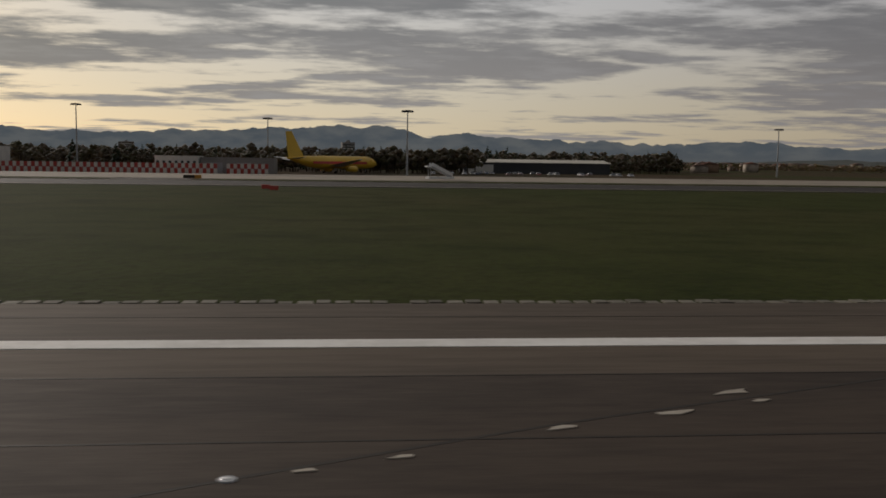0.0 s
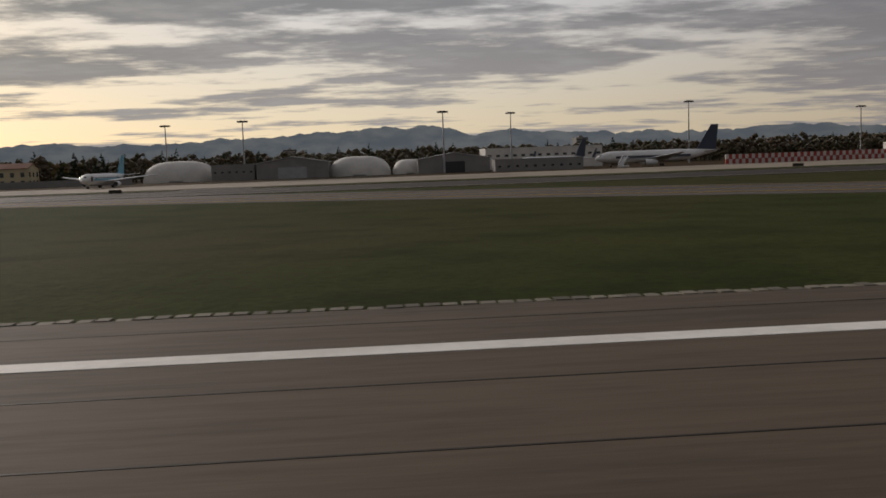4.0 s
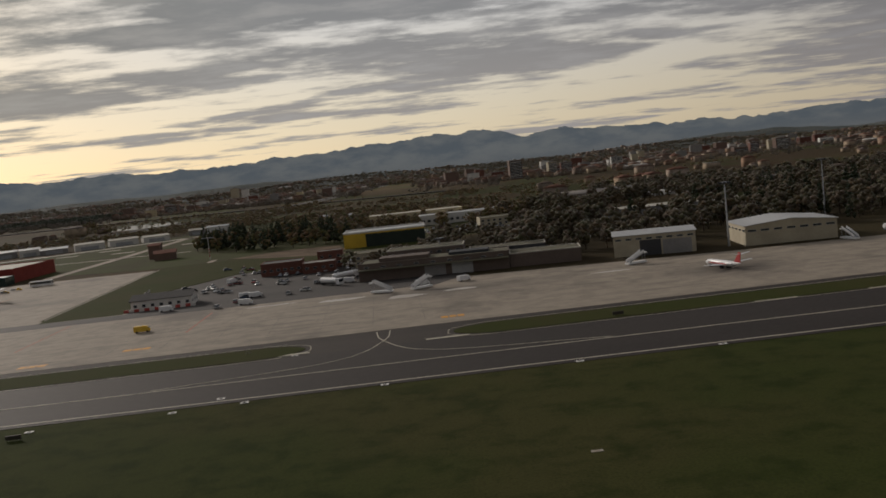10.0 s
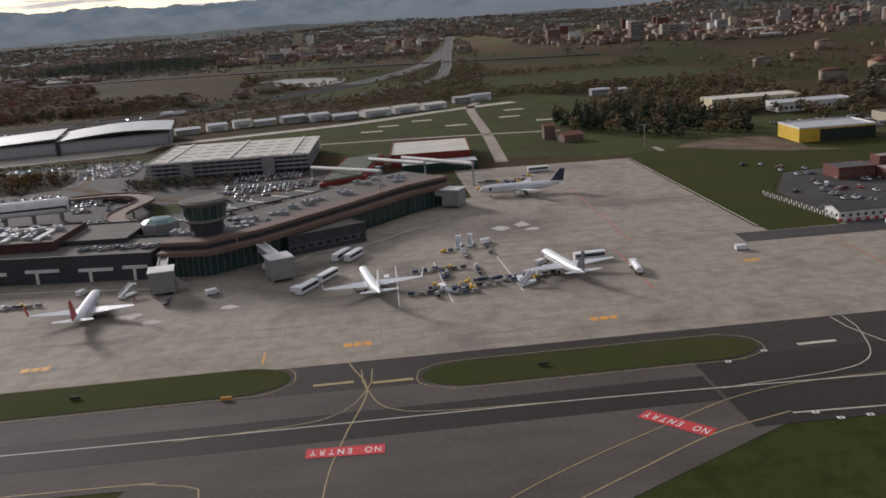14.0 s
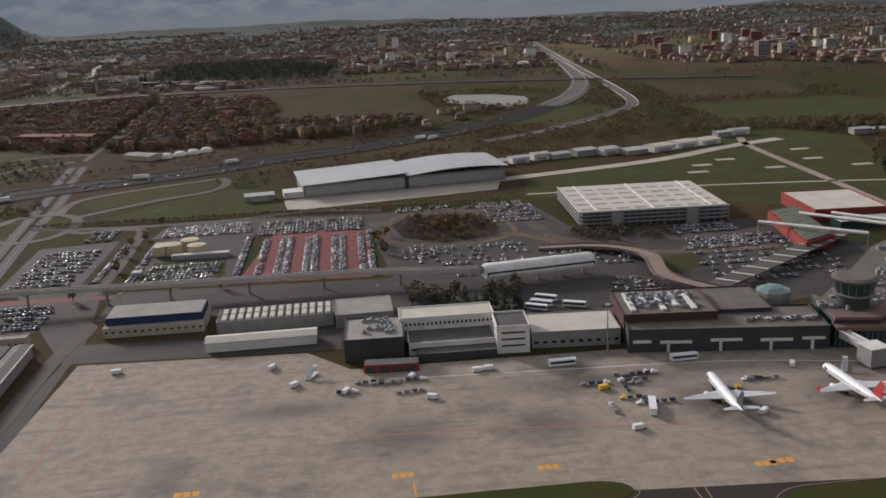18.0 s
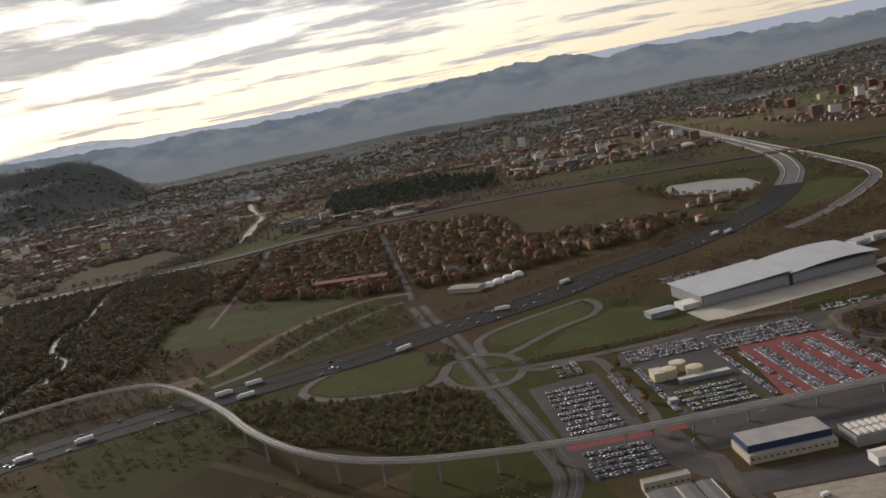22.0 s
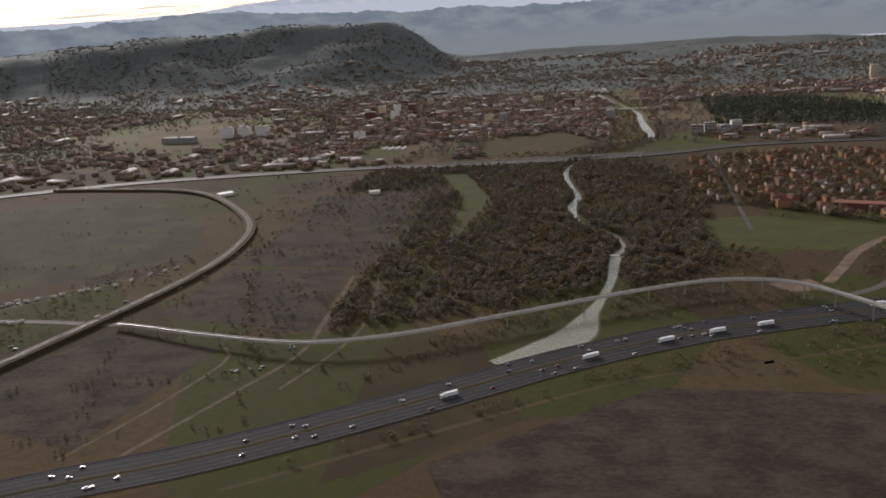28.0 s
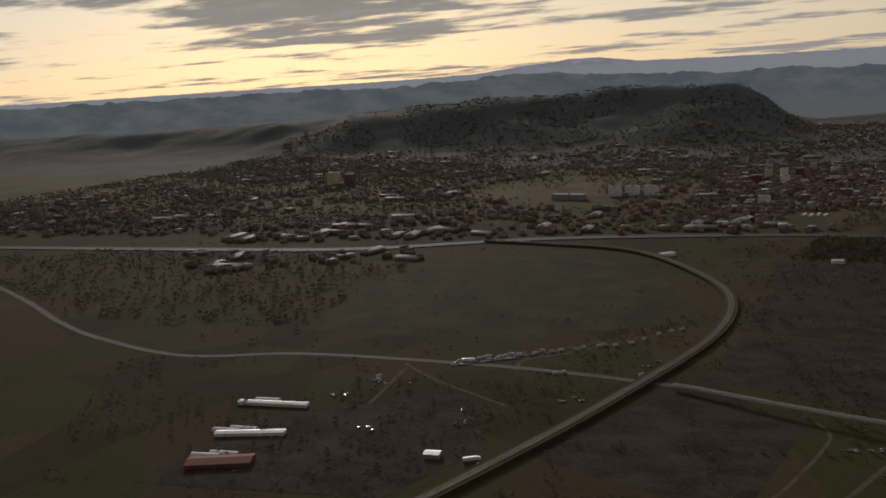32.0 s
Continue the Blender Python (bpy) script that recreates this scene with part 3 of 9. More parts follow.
def stripe(points, width, mat, name="painted_line", label="painted line on the pavement", high=0.115, step=4.0):
    return marking(name, band(points, width, high - 0.04, high, step, take=False), mat, label)


SEAM = material("tar_seam", (0.024, 0.020, 0.017), (0.045, 0.037, 0.030), 0.7)
PATCH = material("dark_patch", (0.014, 0.012, 0.010), (0.010, 0.008, 0.007), 0.75, coarse=0.4, grain=4)
GLASS = material("dark_glass", (0.02, 0.026, 0.030), (0.03, 0.04, 0.045), 0.12, coarse=0.3, grain=2, bump=0)
LENS = material("lamp_glass", (0.75, 0.75, 0.72), (0.6, 0.6, 0.58), 0.2, bump=0)
STEEL = material("galvanised_steel", (0.36, 0.37, 0.38), (0.26, 0.27, 0.28), 0.5, 0.6, coarse=0.5, grain=4)
RUBBER = material("black_rubber", (0.02, 0.02, 0.02), (0.03, 0.03, 0.03), 0.9, bump=0)

marking("runway_edge_line", Shape().box(-1690, 20.35, 0.80, 600, 21.25, 0.845), WHITE_PAINT, "broad white runway edge line, slightly worn")
for yy, w in ((17.55, 0.08), (13.4, 0.07), (9.6, 0.07), (24.4, 0.05)):
    marking("tar_seam", Shape().box(-700, yy - w / 2, 0.80, 120, yy + w / 2, 0.838), SEAM, "dark tar seam along the runway")
OLD_RUNWAY = material("rubbered_asphalt", (0.064, 0.048, 0.036), (0.038, 0.029, 0.023), 0.85, coarse=0.16, grain=3.0, amount=1.0, streak=(0.2, 1, 1), bump=0.3, depth=0.02)
marking("rubbered_strip", Shape().box(-70.4, 3.0, 0.79, 120, 17.5, 0.833), OLD_RUNWAY, "darker rubber-stained strip of the runway")
marking("asphalt_patch", Shape().box(-125, 9.7, 0.80, -70.6, 17.4, 0.836), PATCH, "dark square patch of newer asphalt on the runway")
for line in ([(-4, 10.6), (-1.6, 11.8), (1.9, 13.5), (4.4, 14.6), (8, 16), (14, 18.4)], [(-68.7, 11.8), (-63.9, 14), (-59.8, 15.8), (-54, 18.2)], [(-150, 19.4), (-146.6, 18.1), (-138.5, 15), (-132.4, 12.4)], [(-37.2, 23.2), (-37.2, 18.9), (-37.0, 15.4), (-36.8, 13), (-36.7, 11.6)]):
    marking("cable_trench", band(line, 0.10, 0.0, 0.036, 2.0, take=False), SEAM, "dark sealed cable trench slanting across the runway")
random.seed(4)
for cx, cy, r in ((5.5, 14.7, 0.5), (6.9, 16.0, 0.55), (7.2, 15.4, 0.25), (3.2, 13.9, 0.4), (0.7, 12.6, 0.25), (-0.6, 12.1, 0.2), (-65.3, 13.7, 0.5), (-64.4, 13.8, 0.4), (-62.5, 14.4, 0.2), (-37.3, 23.3, 0.25), (-36.9, 19.0, 0.12), (-37.1, 15.0, 0.12), (-36.9, 13.4, 0.16)):
    pts = [(cx + r * 1.15 * math.cos(a) * random.uniform(.25, 1), cy + r * 0.42 * math.sin(a) * random.uniform(.3, 1) + r * .25 * math.cos(a)) for a in [i * 0.9 for i in range(7)]]
    marking("pale_patch", Shape().prism(pts, 0.80, 0.85), PALE_CONCRETE, "pale mortar patch beside the cable trench")
light = thing("runway_light", "small inset runway light with white lens", "light", (-1.6, 11.8, 0.83), group="runway lights")
part("base", Shape().ring([((0, 0, 0), (.13, 0, 0), (0, .13, 0)), ((0, 0, .02), (.12, 0, 0), (0, .12, 0))], 14), STEEL, light)
part("lens", Shape().ring([((0, 0, .02), (.07, 0, 0), (0, .05, 0)), ((0, 0, .035), (.05, 0, 0), (0, .03, 0))], 12), LENS, light)
for x in (-68.7, -144.2, -36.7, -106, -182, -220, -258, -296, -334, -372, 36):
    again(light, x, 11.8 if x > -140 else 13.2, 0.83)
edge_light = thing("runway_edge_light", "small raised white edge light beside the runway", "light", (-325, 25.2, 0.83), group="runway edge lights")
part("stem", Shape().rod((0, 0, 0), (0, 0, .25), .04, sides=6), STEEL, edge_light)
part("lamp", Shape().ring([((0, 0, .25), (.06, 0, 0), (0, .06, 0)), ((0, 0, .30), (.065, 0, 0), (0, .065, 0)), ((0, 0, .34), (.03, 0, 0), (0, .03, 0))], 10), LENS, edge_light)
for x in (-25, -85, -145, -205, -265, -385, -445):
    again(edge_light, x, 25.2, 0.83)
# a drain of short stone blocks runs between runway and turf
blocks, rng = Shape(), random.Random(2)
for i in range(1300):
    x = 60 - i * 0.55
    if rng.random() < 0.03 or -140 < x < -36:
        continue
    w, o = rng.uniform(.38, .46), rng.uniform(-.04, .04)
    blocks.box(x, 26.82 + o, 0.7, x + w, 27.32 + o + rng.uniform(-.08, .08), 0.845 + rng.uniform(-.02, .02))
tagged(part("drain_blocks", blocks, material("drain_stone", (0.20, 0.185, 0.15), (0.11, 0.10, 0.08), 0.9, coarse=0.5, grain=4, island=0.4)), "row of short pale drain blocks along the runway", "drain", kind="stuff")
slab = thing("drain_cover", "flat pale concrete drain cover in the turf", "cover", (-342.8, 28.9, 0.79), group="covers in the turf")
part("slab", Shape().box(-.85, -.4, -.1, .85, .4, .06), PALE_CONCRETE, slab)
part("lid", Shape().box(-.35, -.25, .06, .35, .25, .09), CONCRETE, slab)
marking("drain_pad", Shape().prism([(-35.2, 29.0), (-35.0, 27.2), (-33.6, 27.2), (-34.0, 29.0)], 0.5, 0.83), PALE_CONCRETE, "pale concrete drain pad at the exit")
for x, y in ((-397.6, 29.2), (-636, 106.2), (-690, 130), (-520, 110), (-860, 165), (-440, 95)):
    again(slab, x, y, gz(y), 0)

tagged(part("exit_mouth", band([(-37, 28), (-52, 33), (-80, 38), (-108, 41), (-124, 42)], [3, 15, 27, 33, 33], high=0.045), OLD_ASPHALT), "asphalt mouth of the slanted exit", "taxiway", kind="structure")
# painted lines of the slanted exit and the taxiway
for points in ([(-30, 7.4), (-37.1, 11.2), (-39.1, 12.3), (-47, 16.8), (-56.3, 21.8), (-60.8, 24.0), (-66.8, 27.6), (-73.8, 31.7), (-82.9, 36.6), (-130, 62), (-220, 112), (-290, 150), (-370, 180), (-470, 197)], ):
    stripe(points, 0.13, YELLOW_PAINT, label="thin yellow guide line of the slanted exit", high=0.075)
for o in (0, 0.42):
    stripe([(-21.3, 21.5 + o), (-26.2, 22.7 + o), (-30.4, 24.0 + o), (-34.9, 25.6 + o), (-38.2, 27.5 + o), (-42.1, 30.0 + o), (-46.4, 32.9 + o), (-55.5, 38.6 + o), (-65.3, 43.1 + o), (-75.9, 47.6 + o), (-89, 53.8 + o), (-130, 79 + o), (-182, 107), (-240, 138), (-300, 165)], 0.13, YELLOW_PAINT, label="yellow edge line of the slanted exit", high=0.075)
for o in (0, 0.45):
    stripe([(-136 - o, 21.2), (-131.9, 21.8 + o), (-128.7, 23.2 + o), (-124.2 - o * .4, 27.3 + o), (-122.6 - o, 33), (-123.6 - o, 38), (-126.5 - o, 43), (-132.5, 48.6 + o), (-150, 60 + o), (-200, 88 + o), (-280, 134 + o), (-360, 164 + o)], 0.16, YELLOW_PAINT, label="double yellow edge line round the turf island", high=0.085)
stripe([(-77.6, 20.8), (-77.7, 24.6), (-78.4, 28), (-79.6, 31), (-82.5, 34.6), (-90, 40)], 0.3, YELLOW_PAINT, label="curved yellow lead-off line", high=0.08)
LINE = material("taxi_line", (0.50, 0.46, 0.36), (0.33, 0.30, 0.25), 0.75, coarse=0.3, grain=3)
stripe([(-460, 172), (-534, 186), (-640, 189), (-760, 190), (-872, 192), (-915, 194)], 0.55, LINE, "taxi_edge_line", "pale edge line of the taxiway", 0.10)
stripe([(700, 186), (0, 184), (-300, 184), (-440, 187)], 0.45, LINE, "taxi_edge_line", "pale edge line of the taxiway", 0.10)
stripe([(-300, 207), (-520, 206), (-700, 207), (-817, 207), (-894, 210), (-965, 213), (-1060, 214), (-1160, 218), (-1300, 230), (-1420, 242)], 0.45, LINE, "taxi_centre_line", "pale centre line of the taxiway", 0.13)
stripe([(-915, 195), (-936, 188), (-960, 174), (-990, 156), (-1060, 116)], 0.4, WORN_YELLOW, label="yellow edge line of the runway exit", high=0.1)
stripe([(-1063, 193), (-1050, 188), (-1052, 178), (-1066, 160), (-1085, 140)], 0.4, WORN_YELLOW, label="yellow edge line of the runway exit", high=0.1)
stripe([(-1060, 193), (-1130, 196), (-1250, 208), (-1400, 225)], 0.4, WORN_YELLOW, label="yellow taxiway edge line", high=0.11)
stripe([(-1030, 125), (-989, 167), (-946, 194), (-914, 208.5), (-870, 211)], 0.3, WORN_YELLOW, label="thin yellow guide line", high=0.12)
stripe([(-1024, 130), (-1023, 180), (-1019, 205), (-1013, 232), (-1017, 250), (-1020, 262)], 0.35, WORN_YELLOW, label="thin yellow guide line to the stands", high=0.13)
for a, b, c in (((-1060, 213), (-1024, 217), (-1013, 233)), ((-966, 213), (-1004, 217), (-1013, 233)), ((-925, 211), (-886, 217), (-874, 238)), ((-820, 208), (-862, 217), (-874, 238)), ((-772, 208), (-732, 217), (-720, 236)), ((-668, 208), (-708, 217), (-720, 236)), ((-1245, 224), (-1207, 230), (-1194, 248)), ((-1150, 218), (-1182, 230), (-1194, 248))):
    stripe([a, b, c, (c[0] + (c[0] - b[0]) * .15, c[1] + 14)], 0.3, WORN_YELLOW if a[0] < -930 else LINE, label="curved guide line between taxiway and stands", high=0.135)
for x, y in ((-889, 234), (-863, 232), (-744, 232), (-704, 231), (-1022, 239), (-1006, 237), (-1181, 246), (-1199, 248), (-620, 230), (-590, 230)):
    marking("hold_bar", Shape().box(x - 5.5, y - .75, 0.06, x + 5.5, y + .75, 0.14), WORN_YELLOW if x < -950 else LINE, "pale dashed holding bar on the asphalt")
for x, y, w in ((-939, 270, 9), (-1015, 268, 9), (-1042, 264, 2.4), (-1111, 273, 9), (-1160, 274, 9), (-1289, 287.5, 8), (-1239, 284, 8), (-1166, 273, 8), (-1362, 288, 9), (-816, 259, 8), (-872, 316, 6), (-790, 268, 8), (-700, 262, 7), (-1285, 277, 2.5)):
    for i in range(3):
        n = 9 if w < 3 else w
        d = 3.2 if w >= 3 else 9
        if w < 3 and i:
            continue
        marking("stand_sign", Shape().box(x - w / 2 + i * w / 3, y - d / 2, 0.06, x - w / 2 + i * w / 3 + w / 3 * .82, y + d / 2, 0.14), ORANGE_PAINT, "orange painted stand marking on the apron")
for points in ([(-831.6, 337), (-832.5, 289)], [(-903, 470), (-904.5, 357)], [(-914, 350), (-915.7, 294)], [(-1418, 395), (-1422, 300)], [(-1307, 320), (-1250, 316), (-1180, 306)], [(-780, 330), (-781, 290)]):
    stripe(points, 0.7, FADED_RED, "red_line", "faded red stand boundary on the apron", 0.135)
for points in ([(-1040, 372), (-1030, 384), (-1008, 392), (-990, 410), (-972, 420)], [(-1000, 352), (-1001, 300)], [(-960, 352), (-958, 305)], [(-985, 352), (-983, 300)], [(-1290, 372), (-1240, 368), (-1150, 362), (-1090, 350)]):
    stripe(points, 0.35, WHITE_PAINT, "service_road_line", "white service road line on the apron", 0.135)


def no_entry(x, y, turn):
    s = thing("no_entry_sign", "red painted ground sign with white letters NO ENTRY", "sign", (x, y, 0.1), turn, "ground signs")
    part("field", Shape().box(-9, -2.3, -.05, 9, 2.3, 0.05), RED_PAINT, s)
    for i, letter in enumerate("NO ENTRY"):
        if letter == " ":
            continue
        c = bpy.data.curves.new("letter", "FONT")
        c.body, c.size, c.align_x, c.align_y, c.extrude = letter, 3.7 * S, "CENTER", "CENTER", 0.03 * S
        o = bpy.data.objects.new("letter", c)
        scene.collection.objects.link(o)
        me = bpy.data.meshes.new_from_object(o.evaluated_get(bpy.context.evaluated_depsgraph_get()))
        bpy.data.objects.remove(o)
        me.materials.clear(), me.materials.append(WHITE_PAINT)
        letter_ob = part("letter", me, WHITE_PAINT, s)
        letter_ob.location, letter_ob.scale = ((-7.4 + i * 2.12) * S, 0, 0.08 * S), (0.62, 1, 1)


no_entry(-942.3, 195, 132)
no_entry(-1018.5, 198.5, 176)

# turf islands between taxiway and apron
def island(x0, x1, y0, y1):
    n, pts = 10, []
    for i in range(n + 1):
        a = math.pi / 2 + math.pi * i / n
        pts.append((x0 + 14 + 14 * math.cos(a), (y0 + y1) / 2 + (y1 - y0) / 2 * math.sin(a)))
    for i in range(n + 1):
        a = -math.pi / 2 + math.pi * i / n
        pts.append((x1 - 14 + 14 * math.cos(a), (y0 + y1) / 2 + (y1 - y0) / 2 * math.sin(a)))
    tagged(part("turf_island", Shape().prism(pts, 0, 0.16), TURF), "rounded turf island between taxiway and apron", "turf", kind="structure")
    ring = [(p[0] + (-1 if p[0] < (x0 + x1) / 2 else 1) * 1.5, p[1] + (1.3 if p[1] > (y0 + y1) / 2 else -1.3)) for p in pts]
    stripe(ring + ring[:1], 0.22, LINE if x0 > -900 else WORN_YELLOW, "island_line", "pale line round a turf island", 0.125)


for x0, x1, y0, y1 in ((-1172, -1034, 237, 256), (-998, -905, 229, 246), (-850, -740, 230, 245), (-702, -566, 230, 245), (-548, -330, 230, 244), (-312, -60, 229, 244), (-40, 300, 229, 243), (-1420, -1215, 258, 272)):
    island(x0, x1, y0, y1)
tagged(part("service_strip", band([(-533, 172), (-548, 149), (-578, 94), (-596, 60), (-606, 30)], 6.5, high=0.05), CONCRETE), "straight concrete service strip across the turf", "path", kind="structure")
sign = thing("taxi_sign", "small orange taxiway sign box on the turf", "sign", (-548.5, 149, 0.02), group="signs in the turf")
part("body", Shape().box(-1.4, -.25, .25, 1.4, .25, 1.15), ORANGE_PAINT, sign)
part("leg", Shape().rod((-1, 0, 0), (-1, 0, .3), .05, sides=6), STEEL, sign)
part("leg", Shape().rod((1, 0, 0), (1, 0, .3), .05, sides=6), STEEL, sign)
for x, y in ((-39.7, 240), (-1050, 235)):
    again(sign, x, y, gz(y))
red_sign = thing("runway_ahead_sign", "small red sign box on the turf", "sign", (-15, 162, 0.0), group="red signs")
part("body", Shape().box(-.7, -.2, .15, .7, .2, .85), BAR_RED, red_sign)
part("leg", Shape().rod((0, 0, 0), (0, 0, .2), .06, sides=6), STEEL, red_sign)
again(red_sign, -13, 155)
dark_sign = thing("dark_sign", "low dark taxiway sign seen from behind", "sign", (-151, 152, 0.02), group="signs in the turf")
part("body", Shape().box(-1.4, -.2, .25, 1.4, .2, 1.05), material("sign_back", (0.05, 0.045, 0.035), None, 0.7), dark_sign)
part("leg", Shape().rod((-1, 0, 0), (-1, 0, .35), .05, sides=6), STEEL, dark_sign)
part("leg", Shape().rod((1, 0, 0), (1, 0, .35), .05, sides=6), STEEL, dark_sign)
for x, y in ((-165, 128), (-138, 162), (-169, 239), (-133, 236), (-41, 238), (-340, 216), (-450, 224), (-560, 233), (-660, 233), (-790, 178), (-870, 172), (-965, 237), (-1092, 246), (-1010, 120), (-410, 205)):
    again(dark_sign, x, y, gz(y) + (0.1 if y > 190 else 0))
mark = thing("taxi_marker", "small white square ground marker beside the taxiway", "marker", (-762, 185, 0.02), group="ground markers")
part("plate", Shape().box(-.8, -.6, 0, .8, .6, .06), WHITE_PAINT, mark)
part("digit", Shape().box(-.35, -.3, .06, .35, .3, .075), PATCH, mark)
for x, y in ((-753.7, 192), (-748, 186), (-789, 183), (-820, 184), (-836, 186), (-871.5, 189), (-910, 193), (-906, 189), (-899, 189), (-720, 187), (-680, 187), (-650, 187), (-612, 187), (-905, 232), (-917, 227), (-845, 238), (-742, 230), (-755, 241), (-848, 236), (-1047, 172)):
    again(mark, x, y, 0.1)
random.seed(9)
for x, y, rx, ry in ((-951, 398, 5, 5), (-941, 402, 4, 6), (-938, 392, 4, 3), (-957, 322, 4, 4), (-1060, 318, 4, 3), (-1094, 318, 5, 4), (-1085, 309, 4, 3), (-712, 315, 9, 5), (-694, 318, 7, 3), (-735, 325, 10, 4), (-760, 331, 12, 2), (-640, 318, 9, 2)):
    pts = [(x + rx * math.cos(a) * random.uniform(.55, 1), y + ry * math.sin(a) * random.uniform(.55, 1)) for a in [i * math.pi / 7 for i in range(14)]]
    marking("washed_patch", Shape().prism(pts, 0.05, 0.106), WET, "pale wet patch on the concrete")

# ---- aircraft ----
WHITE_HULL = material("white_hull", (0.72, 0.72, 0.72), (0.58, 0.58, 0.57), 0.35, coarse=0.2, grain=1, bump=0)
GREY_WING = material("grey_wing", (0.55, 0.56, 0.57), (0.42, 0.43, 0.44), 0.4, coarse=0.3, grain=1, bump=0)
YELLOW_HULL = material("yellow_hull", (0.68, 0.43, 0.035), (0.55, 0.34, 0.03), 0.35, coarse=0.2, grain=1, bump=0)
RED_TRIM = material("red_trim", (0.45, 0.03, 0.03), (0.34, 0.03, 0.03), 0.4, bump=0)
NAVY = material("navy_trim", (0.016, 0.028, 0.060), (0.02, 0.03, 0.05), 0.4, bump=0)
SKY_TRIM = material("sky_blue_trim", (0.10, 0.35, 0.48), (0.12, 0.30, 0.42), 0.4, bump=0)
DARK_TRIM = material("dark_trim", (0.03, 0.03, 0.035), None, 0.5, bump=0)


def wing_shape(root, tip, root_chord, tip_chord, thick, dx_root, dx_tip):
    """A tapered wing from root to tip (points on the leading edge)."""
    s = Shape()
    def section(p, c, t):
        x, y, z = p
        return [(x, y, z), (x - c * .3, y, z + t * .6), (x - c, y, z + .02), (x - c * .35, y, z - t * .4)]
    v = section(root, root_chord, thick) + section(tip, tip_chord, thick * .35)
    f = [(0, 4, 5, 1), (1, 5, 6, 2), (2, 6, 7, 3), (3, 7, 4, 0), (0, 1, 2, 3), (7, 6, 5, 4)]
    return s.add(v, f)


def aircraft(name, label, x, y, turn, length=39.0, span=35.0, hull=None, tail=None, winglet=None, stripe_mat=None, high=12.2, jets="wing"):
    hull, tail = hull or WHITE_HULL, tail or WHITE_HULL
    a = thing(name, label, "aircraft", (x, y, 0.1), turn, "parked aircraft")
    r, L = length * .05, length
    z = r * 1.75 if jets == "wing" else r * 1.7
    st = []
    for u, k, dz in ((0, .05, -.25), (.015, .35, -.2), (.05, .7, -.08), (.1, .92, -.02), (.16, 1, 0), (.66, 1, 0), (.78, .85, .1), (.9, .5, .35), (1, .12, .55)):
        st.append(((L * (.5 - u), 0, z + r * dz), (0, r * k, 0), (0, 0, r * k)))
    fus = part("fuselage", Shape().ring(st, 18), hull, a, smooth=True)
    part("cockpit_window", Shape().ring([((L * .463, 0, z + r * .28), (0, r * .58, 0), (0, 0, r * .14)), ((L * .445, 0, z + r * .45), (0, r * .66, 0), (0, 0, r * .12))], 10), GLASS, fus)
    for side in (1, -1):
        row = Shape()
        for i in range(int(L * .62)):
            if jets == "freighter":
                break
            row.box(L * .36 - i, side * r * .985 - .03, z + r * .15, L * .36 - i - .32, side * r * .985 + .03, z + r * .36)
        if row.v:
            part("cabin_window_row", row, GLASS, fus)
        if stripe_mat:
            part("stripe", Shape().box(-L * .28, side * r * 1.0 - .05, z - r * .25, L * .33, side * r * 1.0 + .05, z + r * .12), stripe_mat, fus)
        part("door", Shape().box(L * .39, side * r * .96 - .05, z - r * .35, L * .39 - 1.1, side * r * .96 + .05, z + r * .5), DARK_TRIM if jets == "wing" else hull, fus)
        w = part("wing", wing_shape((L * .1, side * r * .7, z - r * .55), (-L * .13, side * span / 2, z + r * .1 + span * .02), L * .2, L * .045, r * .5, 0, 0), GREY_WING, a)
        if winglet:
            part("winglet", Shape().add([(-L * .13, side * span / 2, z + r * .1 + span * .02), (-L * .175, side * span / 2, z + r * .1 + span * .02), (-L * .2, side * (span / 2 + .5), z + r + 2.6), (-L * .175, side * (span / 2 + .5), z + r + 2.6),
                                             (-L * .13, side * (span / 2 + .15), z + r * .1 + span * .02), (-L * .175, side * (span / 2 + .15), z + r * .1 + span * .02), (-L * .2, side * (span / 2 + .62), z + r + 2.6), (-L * .175, side * (span / 2 + .62), z + r + 2.6)],
                                            [(0, 1, 2, 3), (7, 6, 5, 4), (0, 4, 5, 1), (1, 5, 6, 2), (2, 6, 7, 3), (3, 7, 4, 0)]), winglet, w)
        tz = z + r * .5 if jets != "rear" else high - .6
        part("tailplane", wing_shape((-L * (.38 if jets != "rear" else .44), side * r * .3, tz), (-L * (.455 if jets != "rear" else .49), side * span * .19, tz + .5), L * .095, L * .04, r * .2, 0, 0), GREY_WING, a)
        if jets == "rear":
            ex, ey, ez, er, el = -L * .2, side * r * 1.45, z + r * .3, r * .42, L * .15
        else:
            ex, ey, ez, er, el = L * .1, side * span * .165, z - r * 1.0, r * .52, L * .1
        e = part("engine", Shape().ring([((ex, ey, ez), (0, er * .86, 0), (0, 0, er * .86)), ((ex - el * .12, ey, ez), (0, er, 0), (0, 0, er)), ((ex - el * .6, ey, ez), (0, er * .95, 0), (0, 0, er * .95)), ((ex - el, ey, ez), (0, er * .55, 0), (0, 0, er * .55))], 14), hull if jets != "rear" else WHITE_HULL, a, smooth=True)
        part("intake", Shape().ring([((ex + .06, ey, ez), (0, er * .78, 0), (0, 0, er * .78)), ((ex - .1, ey, ez), (0, er * .78, 0), (0, 0, er * .78))], 14), DARK_TRIM, e)
        g = part("main_gear", Shape().rod((-L * .05, side * r * 1.25, z - r * .5), (-L * .05, side * r * 1.25, .5), .14, sides=6), STEEL, a)
